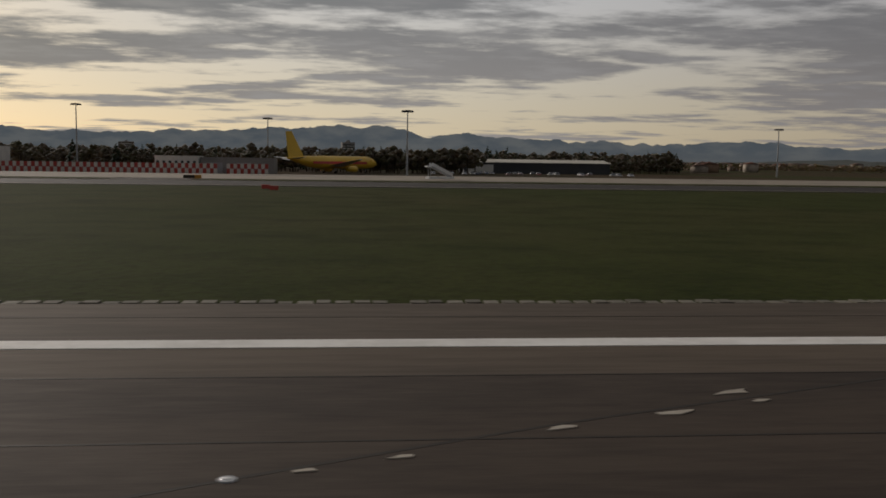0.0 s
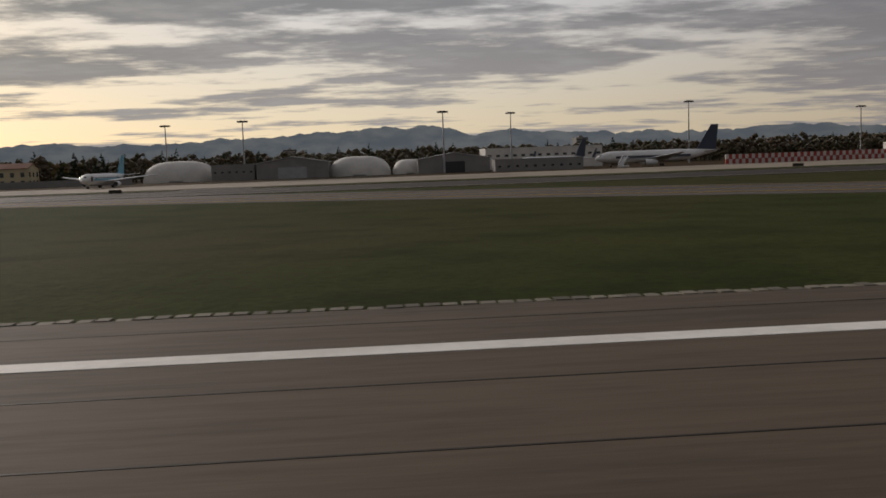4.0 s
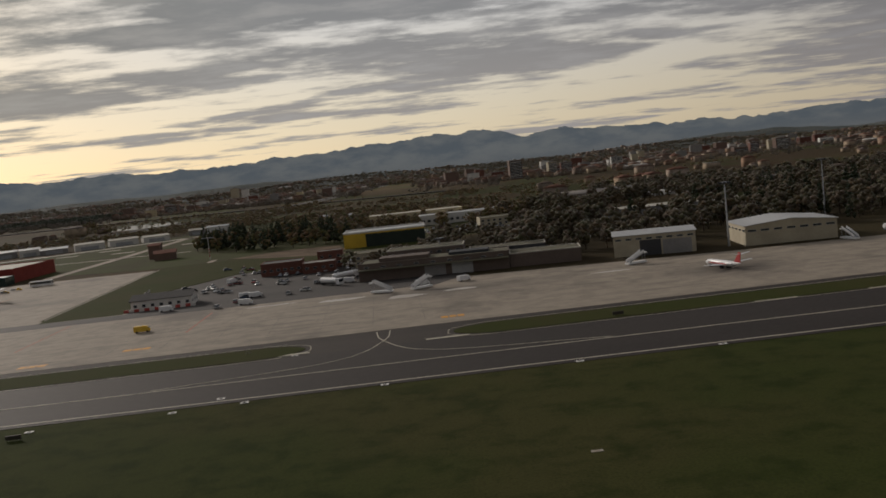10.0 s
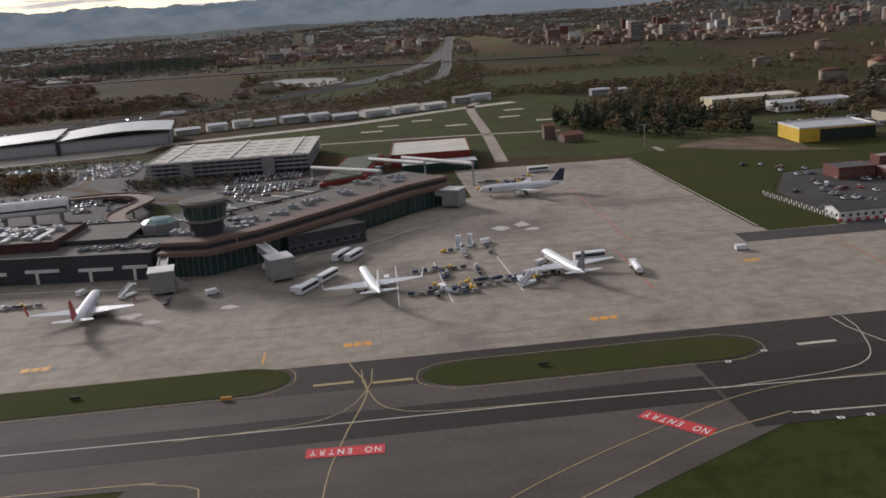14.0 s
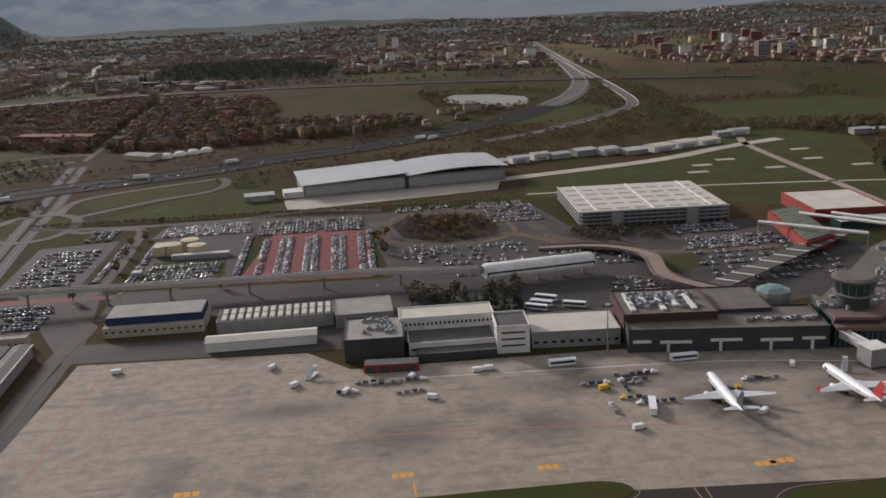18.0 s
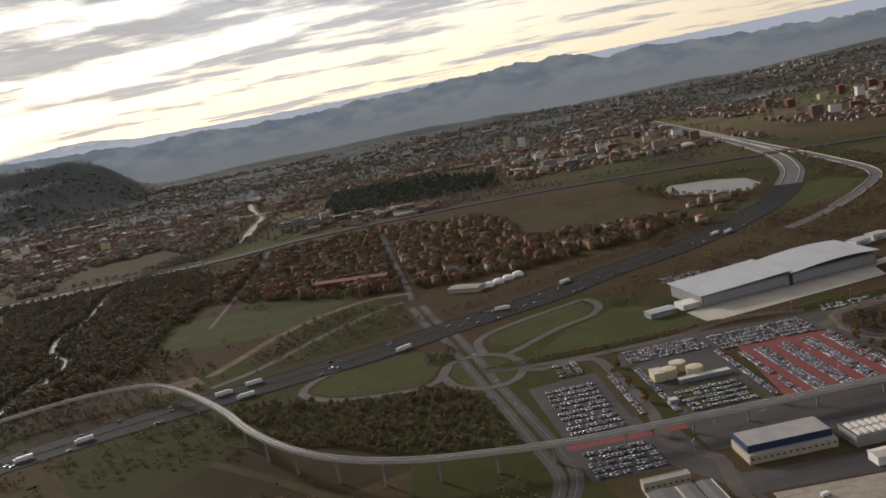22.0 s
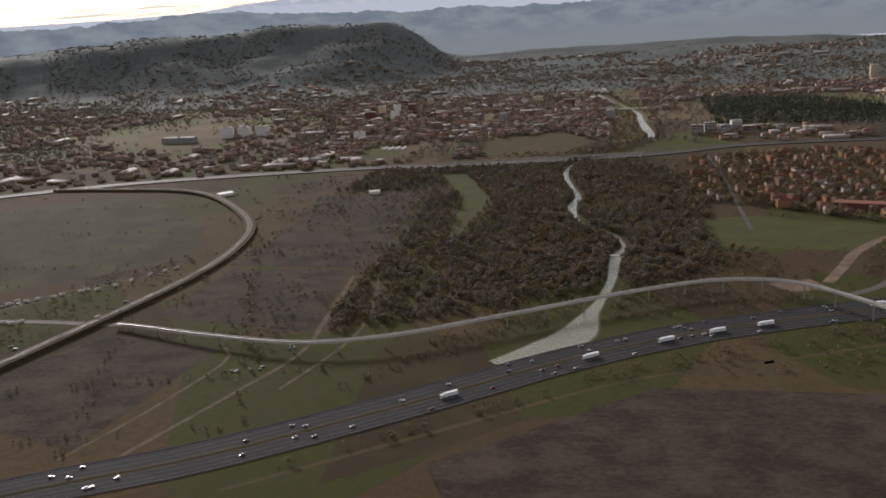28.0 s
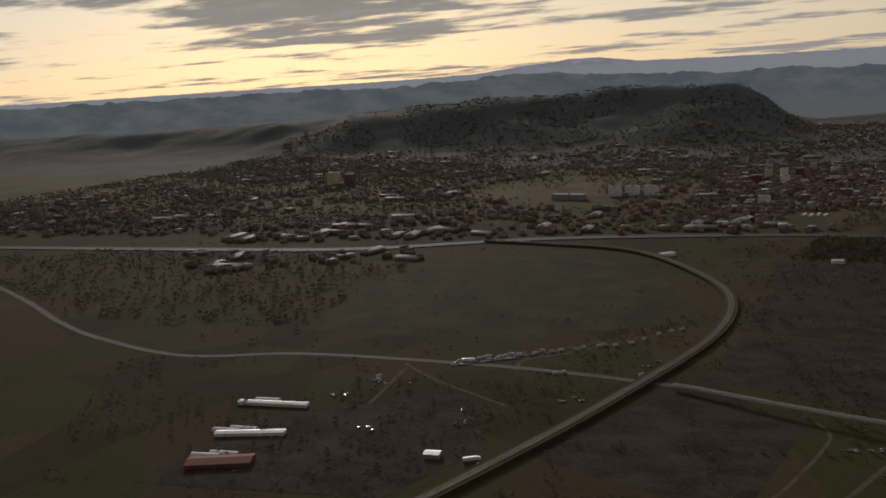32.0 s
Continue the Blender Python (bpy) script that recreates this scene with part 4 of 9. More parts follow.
        part("wheel", Shape().rod((-L * .05, side * r * 1.25 - .45, .5), (-L * .05, side * r * 1.25 + .45, .5), .5, sides=12), RUBBER, g)
    part("fin", Shape().add([(-L * .335, .22, z + r * .85), (-L * .335, -.22, z + r * .85), (-L * .49, .12, z + r * .7), (-L * .49, -.12, z + r * .7), (-L * .515, .06, high), (-L * .515, -.06, high), (-L * .455, .06, high), (-L * .455, -.06, high)],
                            [(0, 2, 4, 6), (7, 5, 3, 1), (0, 6, 7, 1), (6, 4, 5, 7), (4, 2, 3, 5), (2, 0, 1, 3)]), tail, a)
    g = part("nose_gear", Shape().rod((L * .37, 0, z - r * .7), (L * .37, 0, .35), .1, sides=6), STEEL, a)
    part("wheel", Shape().rod((L * .37, -.25, .36), (L * .37, .25, .36), .36, sides=12), RUBBER, g)
    return a


aircraft("cargo_aircraft", "yellow cargo aircraft with dark red trim on the apron", -8, 393, 48, 54, 44, YELLOW_HULL, YELLOW_HULL, None, RED_TRIM, 16.6, "freighter")
aircraft("cargo_aircraft", "white cargo aircraft with navy tail beside the barriers", -168, 366, 170, 48, 44, None, NAVY, None, NAVY, 15.8, "freighter")
aircraft("airliner", "white and pale blue airliner parked nose out", -372, 322, -97, 36, 33, WHITE_HULL, SKY_TRIM, None, SKY_TRIM, 11.2)
aircraft("airliner", "white airliner with navy tail and winglets", -206, 386, 212, 39, 35.8, WHITE_HULL, NAVY, NAVY, None, 12.5)
aircraft("business_jet", "small white and red jet with rear engines", -609, 295, 104, 19, 18, WHITE_HULL, RED_TRIM, None, RED_TRIM, 5.6, "rear")
aircraft("airliner", "long white airliner with striped dark tail at the far stand", -929, 468, 178, 44, 35, WHITE_HULL, NAVY, None, None, 11.8)
aircraft("airliner", "white airliner with dark tail being loaded", -940, 324, 101, 38, 35, WHITE_HULL, DARK_TRIM, None, None, 11.8)
aircraft("airliner", "white airliner with winglets parked at the terminal", -1010, 323, 99, 38, 35, WHITE_HULL, WHITE_HULL, WHITE_HULL, None, 12)
aircraft("airliner", "white airliner with a red tail fin at the terminal", -1109, 322, 93, 40, 35, WHITE_HULL, RED_TRIM, RED_TRIM, None, 12)
aircraft("airliner", "white airliner with grey wings and dark tail", -1160, 324, 87, 39, 36, WHITE_HULL, DARK_TRIM, None, None, 11.8)

# ---- lamp masts and barriers ----
def mast(x, y, h, dishes=True):
    m = thing("floodlight_mast", "tall steel mast with a ring of floodlights", "mast", (x, y, 0), random.uniform(0, 90), "floodlight masts")
    part("pole", Shape().rod((0, 0, 0), (0, 0, h), .45, .2, 10), STEEL, m)
    head = part("head", Shape().ring([((0, 0, h - .5), (1.0, 0, 0), (0, 1.0, 0)), ((0, 0, h + .1), (1.3, 0, 0), (0, 1.3, 0))], 10), STEEL, m)
    for i in range(8):
        a = i * math.pi / 4
        part("floodlight", Shape().box(1.9 * math.cos(a) - .4, 1.9 * math.sin(a) - .4, h - .7, 1.9 * math.cos(a) + .4, 1.9 * math.sin(a) + .4, h - .05), DARK_TRIM, head)


random.seed(6)
for x, y, h in ((20.8, 361, 25), (-40, 444, 25), (-127, 444, 30), (-215, 440, 27), (222, 470, 25), (-251, 392, 26), (-338, 420, 26), (-376, 440, 26), (-508, 430, 27), (-585, 352, 25), (-694, 400, 12), (-1002, 440, 25), (-1062, 372, 20), (-1190, 384, 22)):
    mast(x, y, h)


def barrier_row(x0, x1, y, rows=2, label="red and white chequered blast barrier along the apron", slope=0.0, n=None, mats=None, tall=1.05):
    b = thing("blast_barrier", label, "barrier", (0, 0, 0), group="barriers")
    n = n or int(abs(x1 - x0) / 1.9)
    w = (x1 - x0) / n
    for r in range(rows):
        for i in range(n):
            s = Shape().box(-.46 * abs(w), -.35, 0, .46 * abs(w), .35, tall) if not (i or r) else None
            if s:
                share = [s.mesh("panel", [m]) for m in (mats or (BAR_RED, BAR_WHITE))]
            p = part("panel", share[(i + r) % 2], None, b)
            p.location = ((x0 + (i + .5) * w) * S, (y + slope * i + r * .12) * S, (0.12 + r * (tall + .06)) * S)


barrier_row(-147, -49.5, 346, n=76, tall=1.75)
barrier_row(-46, -31, 345, n=12, tall=1.75)

# ---- airport buildings ----
def paint(name, c, rough=0.75, **k):
    return material(name, c, tuple(v * 0.7 for v in c), rough, coarse=k.pop("coarse", 0.15), grain=k.pop("grain", 1.5), **k)


BEIGE = paint("beige_render", (0.42, 0.37, 0.27))
CREAM = paint("cream_render", (0.55, 0.47, 0.30))
WHITE_WALL = paint("white_wall", (0.66, 0.64, 0.60))
GREY_WALL = paint("grey_wall", (0.26, 0.25, 0.24))
DARK_WALL = paint("dark_cladding", (0.060, 0.062, 0.066))
RED_WALL = paint("red_cladding", (0.25, 0.050, 0.038))
BRICK = paint("red_brick", (0.15, 0.066, 0.050))
YELLOW_WALL = paint("yellow_cladding", (0.60, 0.40, 0.05))
BLUE_WALL = paint("blue_cladding", (0.035, 0.05, 0.10))
BROWN_WALL = paint("brown_render", (0.135, 0.105, 0.088))
MOSS_ROOF = material("mossy_flat_roof", (0.125, 0.118, 0.078), (0.085, 0.078, 0.060), 0.9, coarse=0.1, grain=0.8)
PINK_STONE = paint("pinkish_stone", (0.175, 0.118, 0.094))
TERMINAL_ROOF = material("terminal_roof", (0.150, 0.132, 0.112), (0.095, 0.085, 0.075), 0.9, coarse=0.08, grain=0.8)
GREEN_ROOF = material("green_sheet_roof", (0.13, 0.15, 0.10), (0.09, 0.10, 0.075), 0.8, coarse=0.1, grain=0.8)
FLAT_ROOF = material("gravel_roof", (0.30, 0.28, 0.255), (0.19, 0.18, 0.165), 0.9, coarse=0.08, grain=0.8)
PALE_ROOF = material("pale_roof", (0.52, 0.49, 0.42), (0.38, 0.35, 0.29), 0.85, coarse=0.08, grain=0.8)
METAL_ROOF = material("metal_roof", (0.44, 0.44, 0.43), (0.33, 0.33, 0.33), 0.45, 0.3, coarse=0.06, grain=0.8, streak=(1, .3, 1))
DARK_ROOF = material("dark_roof", (0.10, 0.095, 0.09), (0.065, 0.06, 0.058), 0.85, coarse=0.1, grain=0.8)
TILE_ROOF = material("terracotta_tiles", (0.22, 0.10, 0.07), (0.15, 0.075, 0.055), 0.85, coarse=0.2, grain=1.5)
FRAME = paint("window_frame", (0.40, 0.40, 0.39))
TEAL_GLASS = material("green_glass", (0.022, 0.045, 0.042), (0.03, 0.055, 0.05), 0.12, coarse=0.2, grain=2, bump=0)


def building(name, label, x0, y0, x1, y1, h, wall, roof, turn=0, top="flat", rise_h=1.5, along="x", windows=None, category="building", doors=(), parapet=0.4, sides=False, rim=None):
    """A block with walls, roof, windows one by one (count, rows, width, height, sill) on its front, and wide doors (from, to, height, material)."""
    w, d = abs(x1 - x0), abs(y1 - y0)
    b = thing(name, label, category, ((x0 + x1) / 2, (y0 + y1) / 2, 0), turn)
    take_poly([(x0 - 3, y0 - 3), (x1 + 3, y0 - 3), (x1 + 3, y1 + 3), (x0 - 3, y1 + 3)])
    X, Y = w / 2, d / 2
    s = Shape()
    if top == "gable":
        if along == "x":
            s.add([(-X, -Y, 0), (X, -Y, 0), (X, Y, 0), (-X, Y, 0), (-X, -Y, h), (X, -Y, h), (X, Y, h), (-X, Y, h), (-X, 0, h + rise_h), (X, 0, h + rise_h)],
                  [(0, 1, 5, 4), (1, 2, 6, 9, 5), (2, 3, 7, 6), (3, 0, 4, 8, 7), (4, 5, 9, 8), (6, 7, 8, 9)])
        else:
            s.add([(-X, -Y, 0), (X, -Y, 0), (X, Y, 0), (-X, Y, 0), (-X, -Y, h), (X, -Y, h), (X, Y, h), (-X, Y, h), (0, -Y, h + rise_h), (0, Y, h + rise_h)],
                  [(0, 1, 5, 8, 4), (1, 2, 6, 5), (2, 3, 7, 9, 6), (3, 0, 4, 7), (4, 8, 9, 7), (5, 6, 9, 8)])
        part("wall", s, wall, b)
        part("roof", Shape().gable(-X, -Y, X, Y, h + .28, h + rise_h + .28, along, .5, .25), roof, b)
    else:
        part("wall", s.box(-X, -Y, 0, X, Y, h), wall, b)
        r = part("roof", Shape().box(-X + .35, -Y + .35, h, X - .35, Y - .35, h + .12), roof, b)
        if parapet:
            p = Shape()
            p.box(-X - .1, -Y - .1, h, X + .1, -Y + .3, h + parapet), p.box(-X - .1, Y - .3, h, X + .1, Y + .1, h + parapet)
            p.box(-X - .1, -Y + .3, h, -X + .3, Y - .3, h + parapet), p.box(X - .3, -Y + .3, h, X + .1, Y - .3, h + parapet)
            part("parapet", p, rim or wall, b)
    if windows:
        n, rows, ww, wh, sill = windows
        faces = [(0, -Y, w, 0)] + ([(X, 0, d, 90), (-X, 0, d, -90)] if sides else [])
        s = Shape().box(-ww / 2, -.06, 0, ww / 2, .02, wh, 0).box(-ww / 2 + .1, -.08, .1, ww / 2 - .1, -.055, wh - .1, 1)
        me = s.mesh("window", [FRAME, GLASS])
        for fx, fy, run, rot in faces:
            count = max(1, int(n * run / w))
            for j in range(rows):
                for i in range(count):
                    o = (i + .5) * run / count - run / 2
                    p = part("window", me, None, b)
                    a = radians(rot)
                    p.matrix_basis = pose((fx + o * math.cos(a)) * S, (fy + o * math.sin(a)) * S, (sill + j * (h - sill) / rows) * S, 0, 0, rot)
    for a, c, dh, m in doors:
        part("door", Shape().box(-X + a * w, -Y - .12, 0, -X + c * w, -Y + .1, dh), m, b)
    return b


def rooftop_unit(x, y, z, w=3, d=2, h=1.4):
    u = thing("roof_unit", "grey ventilation unit standing on a flat roof", "roof unit", (x, y, z), random.uniform(-8, 8), "roof units")
    part("case", Shape().box(-w / 2, -d / 2, 0, w / 2, d / 2, h), STEEL, u)
    part("fan", Shape().ring([((0, 0, h), (.4 * d, 0, 0), (0, .4 * d, 0)), ((0, 0, h + .25), (.36 * d, 0, 0), (0, .36 * d, 0))], 10), DARK_TRIM, u)


building("warehouse", "long low warehouse with pale roof beyond the grass", 56, 470, 132, 500, 5.5, DARK_WALL, PALE_ROOF, top="gable", rise_h=1.6, doors=((.02, .2, 4.5, WHITE_WALL),))
building("terminal_shed", "white striped shed beside the barriers", -73, 352, -57.5, 366, 6.0, WHITE_WALL, FLAT_ROOF, windows=(7, 1, 1.1, 3.2, 1.4))
building("cargo_shed", "low grey cargo shed beside the parked freighter", -57, 356, -30, 374, 5.6, GREY_WALL, FLAT_ROOF, doors=((.1, .3, 4, STEEL), (.5, .7, 4, STEEL)))
building("cargo_office", "low grey office by the apron", -232, 372, -196, 384, 4.6, GREY_WALL, FLAT_ROOF, windows=(10, 1, 1.5, 1.2, 1.4))
building("warehouse", "long white warehouse behind the parked aircraft", -226, 452, -168, 476, 10, WHITE_WALL, PALE_ROOF, windows=(14, 1, 2, 1.2, 6))
building("hangar", "grey hangar with dark open door", -262, 396, -231, 420, 6, GREY_WALL, METAL_ROOF, top="gable", rise_h=2.4, along="y", doors=((.35, .65, 4.8, DARK_TRIM),))
building("hangar", "grey hangar with low pitched roof", -330, 396, -300, 420, 6.5, GREY_WALL, METAL_ROOF, top="gable", rise_h=2.6, along="y", doors=((.3, .7, 4.8, STEEL),))
building("store", "small grey flat store between the domes", -349, 398, -331, 414, 6.5, GREY_WALL, FLAT_ROOF, windows=(6, 1, 1.4, 1.1, 3))


def dome(x, y, w, d, h):
    t = thing("dome_shelter", "white inflated dome shelter on the apron edge", "shelter", (x, y, 0), group="dome shelters")
    n, m, v = 18, 9, []
    for j in range(m + 1):
        b = j / m * math.pi / 2
        for i in range(n):
            a = 2 * math.pi * i / n
            e = lambda c: math.copysign(abs(c) ** .7, c)
            v.append((w / 2 * e(math.cos(a)) * math.cos(b) ** .6, d / 2 * e(math.sin(a)) * math.cos(b) ** .6, h * math.sin(b)))
    f = [(j * n + i, j * n + (i + 1) % n, (j + 1) * n + (i + 1) % n, (j + 1) * n + i) for j in range(m) for i in range(n)]
    part("skin", Shape().add(v, f), WHITE_WALL, t, smooth=True)
    part("base_ring", Shape().ring([((0, 0, 0), (w / 2 + .2, 0, 0), (0, d / 2 + .2, 0)), ((0, 0, .6), (w / 2 + .2, 0, 0), (0, d / 2 + .2, 0))], 20), GREY_WALL, t)


dome(-366, 420, 32, 24, 9.2), dome(-287, 414, 28, 22, 8.6), dome(-265, 414, 15, 18, 6.5), dome(-318, 440, 26, 20, 8)
building("villa", "cream two-storey house with hipped tile roof", -452, 395, -423, 408, 8, CREAM, TILE_ROOF, top="gable", rise_h=2.2, windows=(7, 2, 1.7, 2.1, 1.2), category="house", sides=True)
building("garden_wall", "long grey boundary wall beside the house", -470, 390, -380, 391, 2.6, GREY_WALL, FLAT_ROOF, parapet=0)
building("store", "low brick store with tile roof behind the tankers", -492, 346, -462, 356, 4.2, BRICK, TILE_ROOF, top="gable", rise_h=1.4)
building("hangar", "beige hangar with shallow gable and round vent", -579, 343, -545, 371, 7.4, BEIGE, METAL_ROOF, -8, "gable", 1.6, "y", windows=(7, 1, 3.2, .9, 5.2), doors=((.08, .92, 4.6, BEIGE),), sides=True)
building("hangar", "beige hangar with a dark open doorway", -627, 352, -596, 374, 8, BEIGE, METAL_ROOF, -14, "gable", .8, "x", windows=(8, 1, 2.4, .8, 6.2), doors=((.32, .58, 6, DARK_TRIM), (.6, .95, 5.6, GREY_WALL)))
workshop = building("workshop", "long brown workshop with two dull sliding doors", -728, 366, -668, 384, 6.8, BROWN_WALL, MOSS_ROOF, -8, windows=(9, 1, 2, .8, 5.2), doors=((.44, .58, 4.8, GREY_WALL), (.62, .76, 4.8, FRAME)))
part("roof_light", Shape().box(-22, -5, 6.8, -2, 5, 8.4), BROWN_WALL, workshop), part("roof_light", Shape().box(6, -3, 6.8, 22, 6, 8.0), DARK_WALL, workshop)
part("canopy", Shape().box(-30, -12.5, 4.6, 30, -8.8, 4.9), MOSS_ROOF, workshop)
building("workshop", "lower brown workshop annexe with pale roof edge", -668, 362, -640, 378, 5.2, BROWN_WALL, MOSS_ROOF, -8, rim=PALE_ROOF)
building("workshop_hall", "taller brown hall behind the workshops", -716, 388, -684, 404, 9.2, BROWN_WALL, MOSS_ROOF, -8, windows=(8, 1, 2, 1, 7), rim=PALE_ROOF)
building("workshop_hall", "flat brown hall with pale edge by the vehicles", -682, 386, -650, 398, 6.4, DARK_WALL, MOSS_ROOF, -8, rim=PALE_ROOF)
building("fire_station", "brick fire station block", -776, 436, -757, 452, 5.6, BRICK, DARK_ROOF, windows=(6, 1, 1.6, 1.2, 2))
building("brick_hall", "brick hall with flat roof", -756, 428, -741, 440, 4.6, BRICK, FLAT_ROOF, windows=(4, 1, 1.6, 1.2, 2))
building("watch_post", "small brick watch post with white bands", -750, 445, -738, 454, 8, BRICK, FLAT_ROOF, windows=(3, 2, 1.6, 1.2, 2))
building("office", "beige office with mossy flat roof by the vehicles", -732, 428, -706, 444, 6.4, BEIGE, MOSS_ROOF, windows=(8, 2, 1.6, 1.2, 1.5), sides=True)
building("shed", "green roofed shed at the vehicle yard", -706, 424, -694, 434, 4, paint("green_sheet", (0.08, 0.20, 0.15)), METAL_ROOF)
building("guard_hut", "small hut with dark hipped roof", -816, 360, -793, 372, 3.6, WHITE_WALL, DARK_ROOF, top="gable", rise_h=1.8, windows=(7, 1, 1.4, 1.2, 1.2), category="hut", sides=True)
barrier_row(-818, -791, 357, 1, "red and white chequered barrier round the hut")
barrier_row(-823, -817, 417, 2, "slanting double row of white and grey barriers on the turf", -1.95, 28, (GREY_WALL, BAR_WHITE))
building("yellow_hangar", "yellow fronted hangar with pale roof edge", -741, 548, -693, 580, 8.4, YELLOW_WALL, METAL_ROOF, -2, doors=((.27, 1.0, 7.6, paint("dark_green_sheet", (0.035, 0.045, 0.035))),), parapet=.9, rim=WHITE_WALL)
building("college", "long yellow and white building with flat roofs", -728, 726, -655, 752, 9, CREAM, PALE_ROOF, windows=(18, 2, 2, 1.4, 1.5))
building("college", "white glazed hall behind the yellow hangar", -690, 690, -630, 712, 7, WHITE_WALL, METAL_ROOF, windows=(14, 1, 2.4, 2, 2))
building("terminal_annexe", "beige annexe with rows of windows", -655, 600, -610, 620, 6, BEIGE, MOSS_ROOF, windows=(12, 2, 1.8, 1.3, 1.5))
building("long_shed", "long low shed with pale roof along the fence", -610, 560, -500, 572, 4.5, GREY_WALL, PALE_ROOF, -8, top="gable", rise_h=1)
building("store_hall", "red flat-roofed store hall beside the stand", -990, 577, -940, 636, 8, RED_WALL, PALE_ROOF, -4, parapet=.7)
building("gate_lounge", "low glazed lounge with a broad white roof edge", -986, 556, -940, 570, 5, TEAL_GLASS, METAL_ROOF, parapet=0)

# ---- terminal ----
def prism_part(name, poly, z0, z1, mat, parent, label=""):
    return part(name, Shape().prism(poly, z0, z1), mat, parent, label)


def inset(line, off):
    """A line moved sideways to its left."""
    out = []
    for i, p in enumerate(line):
        a, b = Vector(line[max(i - 1, 0)]), Vector(line[min(i + 1, len(line) - 1)])
        d = (b - a).normalized()
        out.append((p[0] - d.y * off, p[1] + d.x * off))
    return out


front = [(-1092, 366), (-1072, 362), (-1050, 378), (-1018, 412), (-988, 446), (-966, 462)]     # runs towards the far stand
terminal = thing("terminal", "long curved terminal with dark glass and pinkish stone bands", "terminal")
prism_part("glass_front", front + inset(front, 40)[::-1], 0, 8.6, TEAL_GLASS, terminal)
outer = inset(front, -2.2)
prism_part("stone_band", outer + inset(front, 6)[::-1], 8.6, 10.4, PINK_STONE, terminal, "pinkish stone band over the glass")
prism_part("upper_wall", inset(front, 3) + inset(front, 38)[::-1], 10.4, 12.2, DARK_WALL, terminal)
prism_part("upper_band", inset(front, 2) + inset(front, 9)[::-1], 12.2, 13.6, PINK_STONE, terminal, "upper pinkish stone band")
prism_part("roof", inset(front, 9) + inset(front, 37)[::-1], 12.2, 12.9, TERMINAL_ROOF, terminal)
for i in range(46):                                    # glazing bars on the curved front
    u = i / 45 * (len(front) - 1)
    k0 = min(int(u), len(front) - 2)
    a, b = Vector(front[k0]), Vector(front[k0 + 1])
    p, d = a.lerp(b, u - k0), (b - a).normalized()
    q = p + Vector((d.y, -d.x)) * .12
    part("glazing_bar", Shape().rod((q.x, q.y, 0), (q.x, q.y, 8.6), .10, sides=4), GREY_WALL, terminal)
take_poly([(-1095, 350), (-950, 440), (-950, 520), (-1120, 450)])
pier = building("gate_pier", "flat glazed gate pier with pale frames", -1048, 388, -1012, 404, 8, DARK_WALL, TERMINAL_ROOF, 26, windows=(9, 1, 3, 2, 2.2), parapet=.6)
hall = building("departure_hall", "dark departure hall with white T-shaped frames", -1180, 372, -1092, 402, 10, DARK_WALL, TERMINAL_ROOF, -9, parapet=1.0)
for i, (a, b, z) in enumerate(((-30, -16, 4.2), (-8, 6, 4.8), (14, 28, 4.4), (32, 42, 4.8), (-42, -34, 4.6))):
    part("white_beam", Shape().box(a, -15.5, z, b, -14.9, z + 1.3), WHITE_WALL, hall)
for a in (-27, -4, 18, 36):
    part("white_post", Shape().box(a, -15.5, 0, a + 1.2, -14.9, 5.6), WHITE_WALL, hall)
upper = building("departure_upper", "set-back upper storey of dark red cladding with roof plant", -1179, 388, -1136, 424, 13.4, paint("dark_red_cladding", (0.085, 0.045, 0.04)), TERMINAL_ROOF, -6, parapet=.8)
for i in range(5):
    part("roof_duct", Shape().box(-17 + i * 7, -13 + (i % 2) * 5, 13.6, -14.6 + i * 7, 12 - (i % 3) * 4, 14.5), WHITE_WALL, upper, "white roof duct")
low_roof = building("departure_annexe", "low dark annexe with a brownish flat roof", -1137, 392, -1108, 426, 11.4, DARK_WALL, TERMINAL_ROOF, -6, parapet=.7)
random.seed(12)
for i in range(34):
    rooftop_unit(random.uniform(-1172, -1142), random.uniform(396, 418), 13.5, random.uniform(2, 6), random.uniform(1.5, 3), random.uniform(1, 2.2))
for i in range(46):
    u = random.uniform(.6, 4.6)
    k0 = int(u)
    p = Vector(front[k0]).lerp(Vector(front[k0 + 1]), u - k0)
    d = (Vector(front[k0 + 1]) - Vector(front[k0])).normalized()
    q = p + Vector((-d.y, d.x)) * random.uniform(12, 34)
    rooftop_unit(q.x, q.y, 12.9, random.uniform(2, 6), random.uniform(1.2, 2.5), random.uniform(.8, 2))
tower = thing("control_tower", "round dark green glass tower with a pale disc roof", "tower", (-1075, 383, 0))
part("shaft", Shape().ring([((0, 0, 8), (7, 0, 0), (0, 7, 0)), ((0, 0, 19), (7, 0, 0), (0, 7, 0))], 24), DARK_WALL, tower, smooth=True)
part("gallery", Shape().ring([((0, 0, 18.6), (8.6, 0, 0), (0, 8.6, 0)), ((0, 0, 19.6), (9.2, 0, 0), (0, 9.2, 0))], 24), GREY_WALL, tower)
part("cab", Shape().ring([((0, 0, 19.6), (8.0, 0, 0), (0, 8.0, 0)), ((0, 0, 25.4), (9.2, 0, 0), (0, 9.2, 0))], 24), TEAL_GLASS, tower, smooth=True)
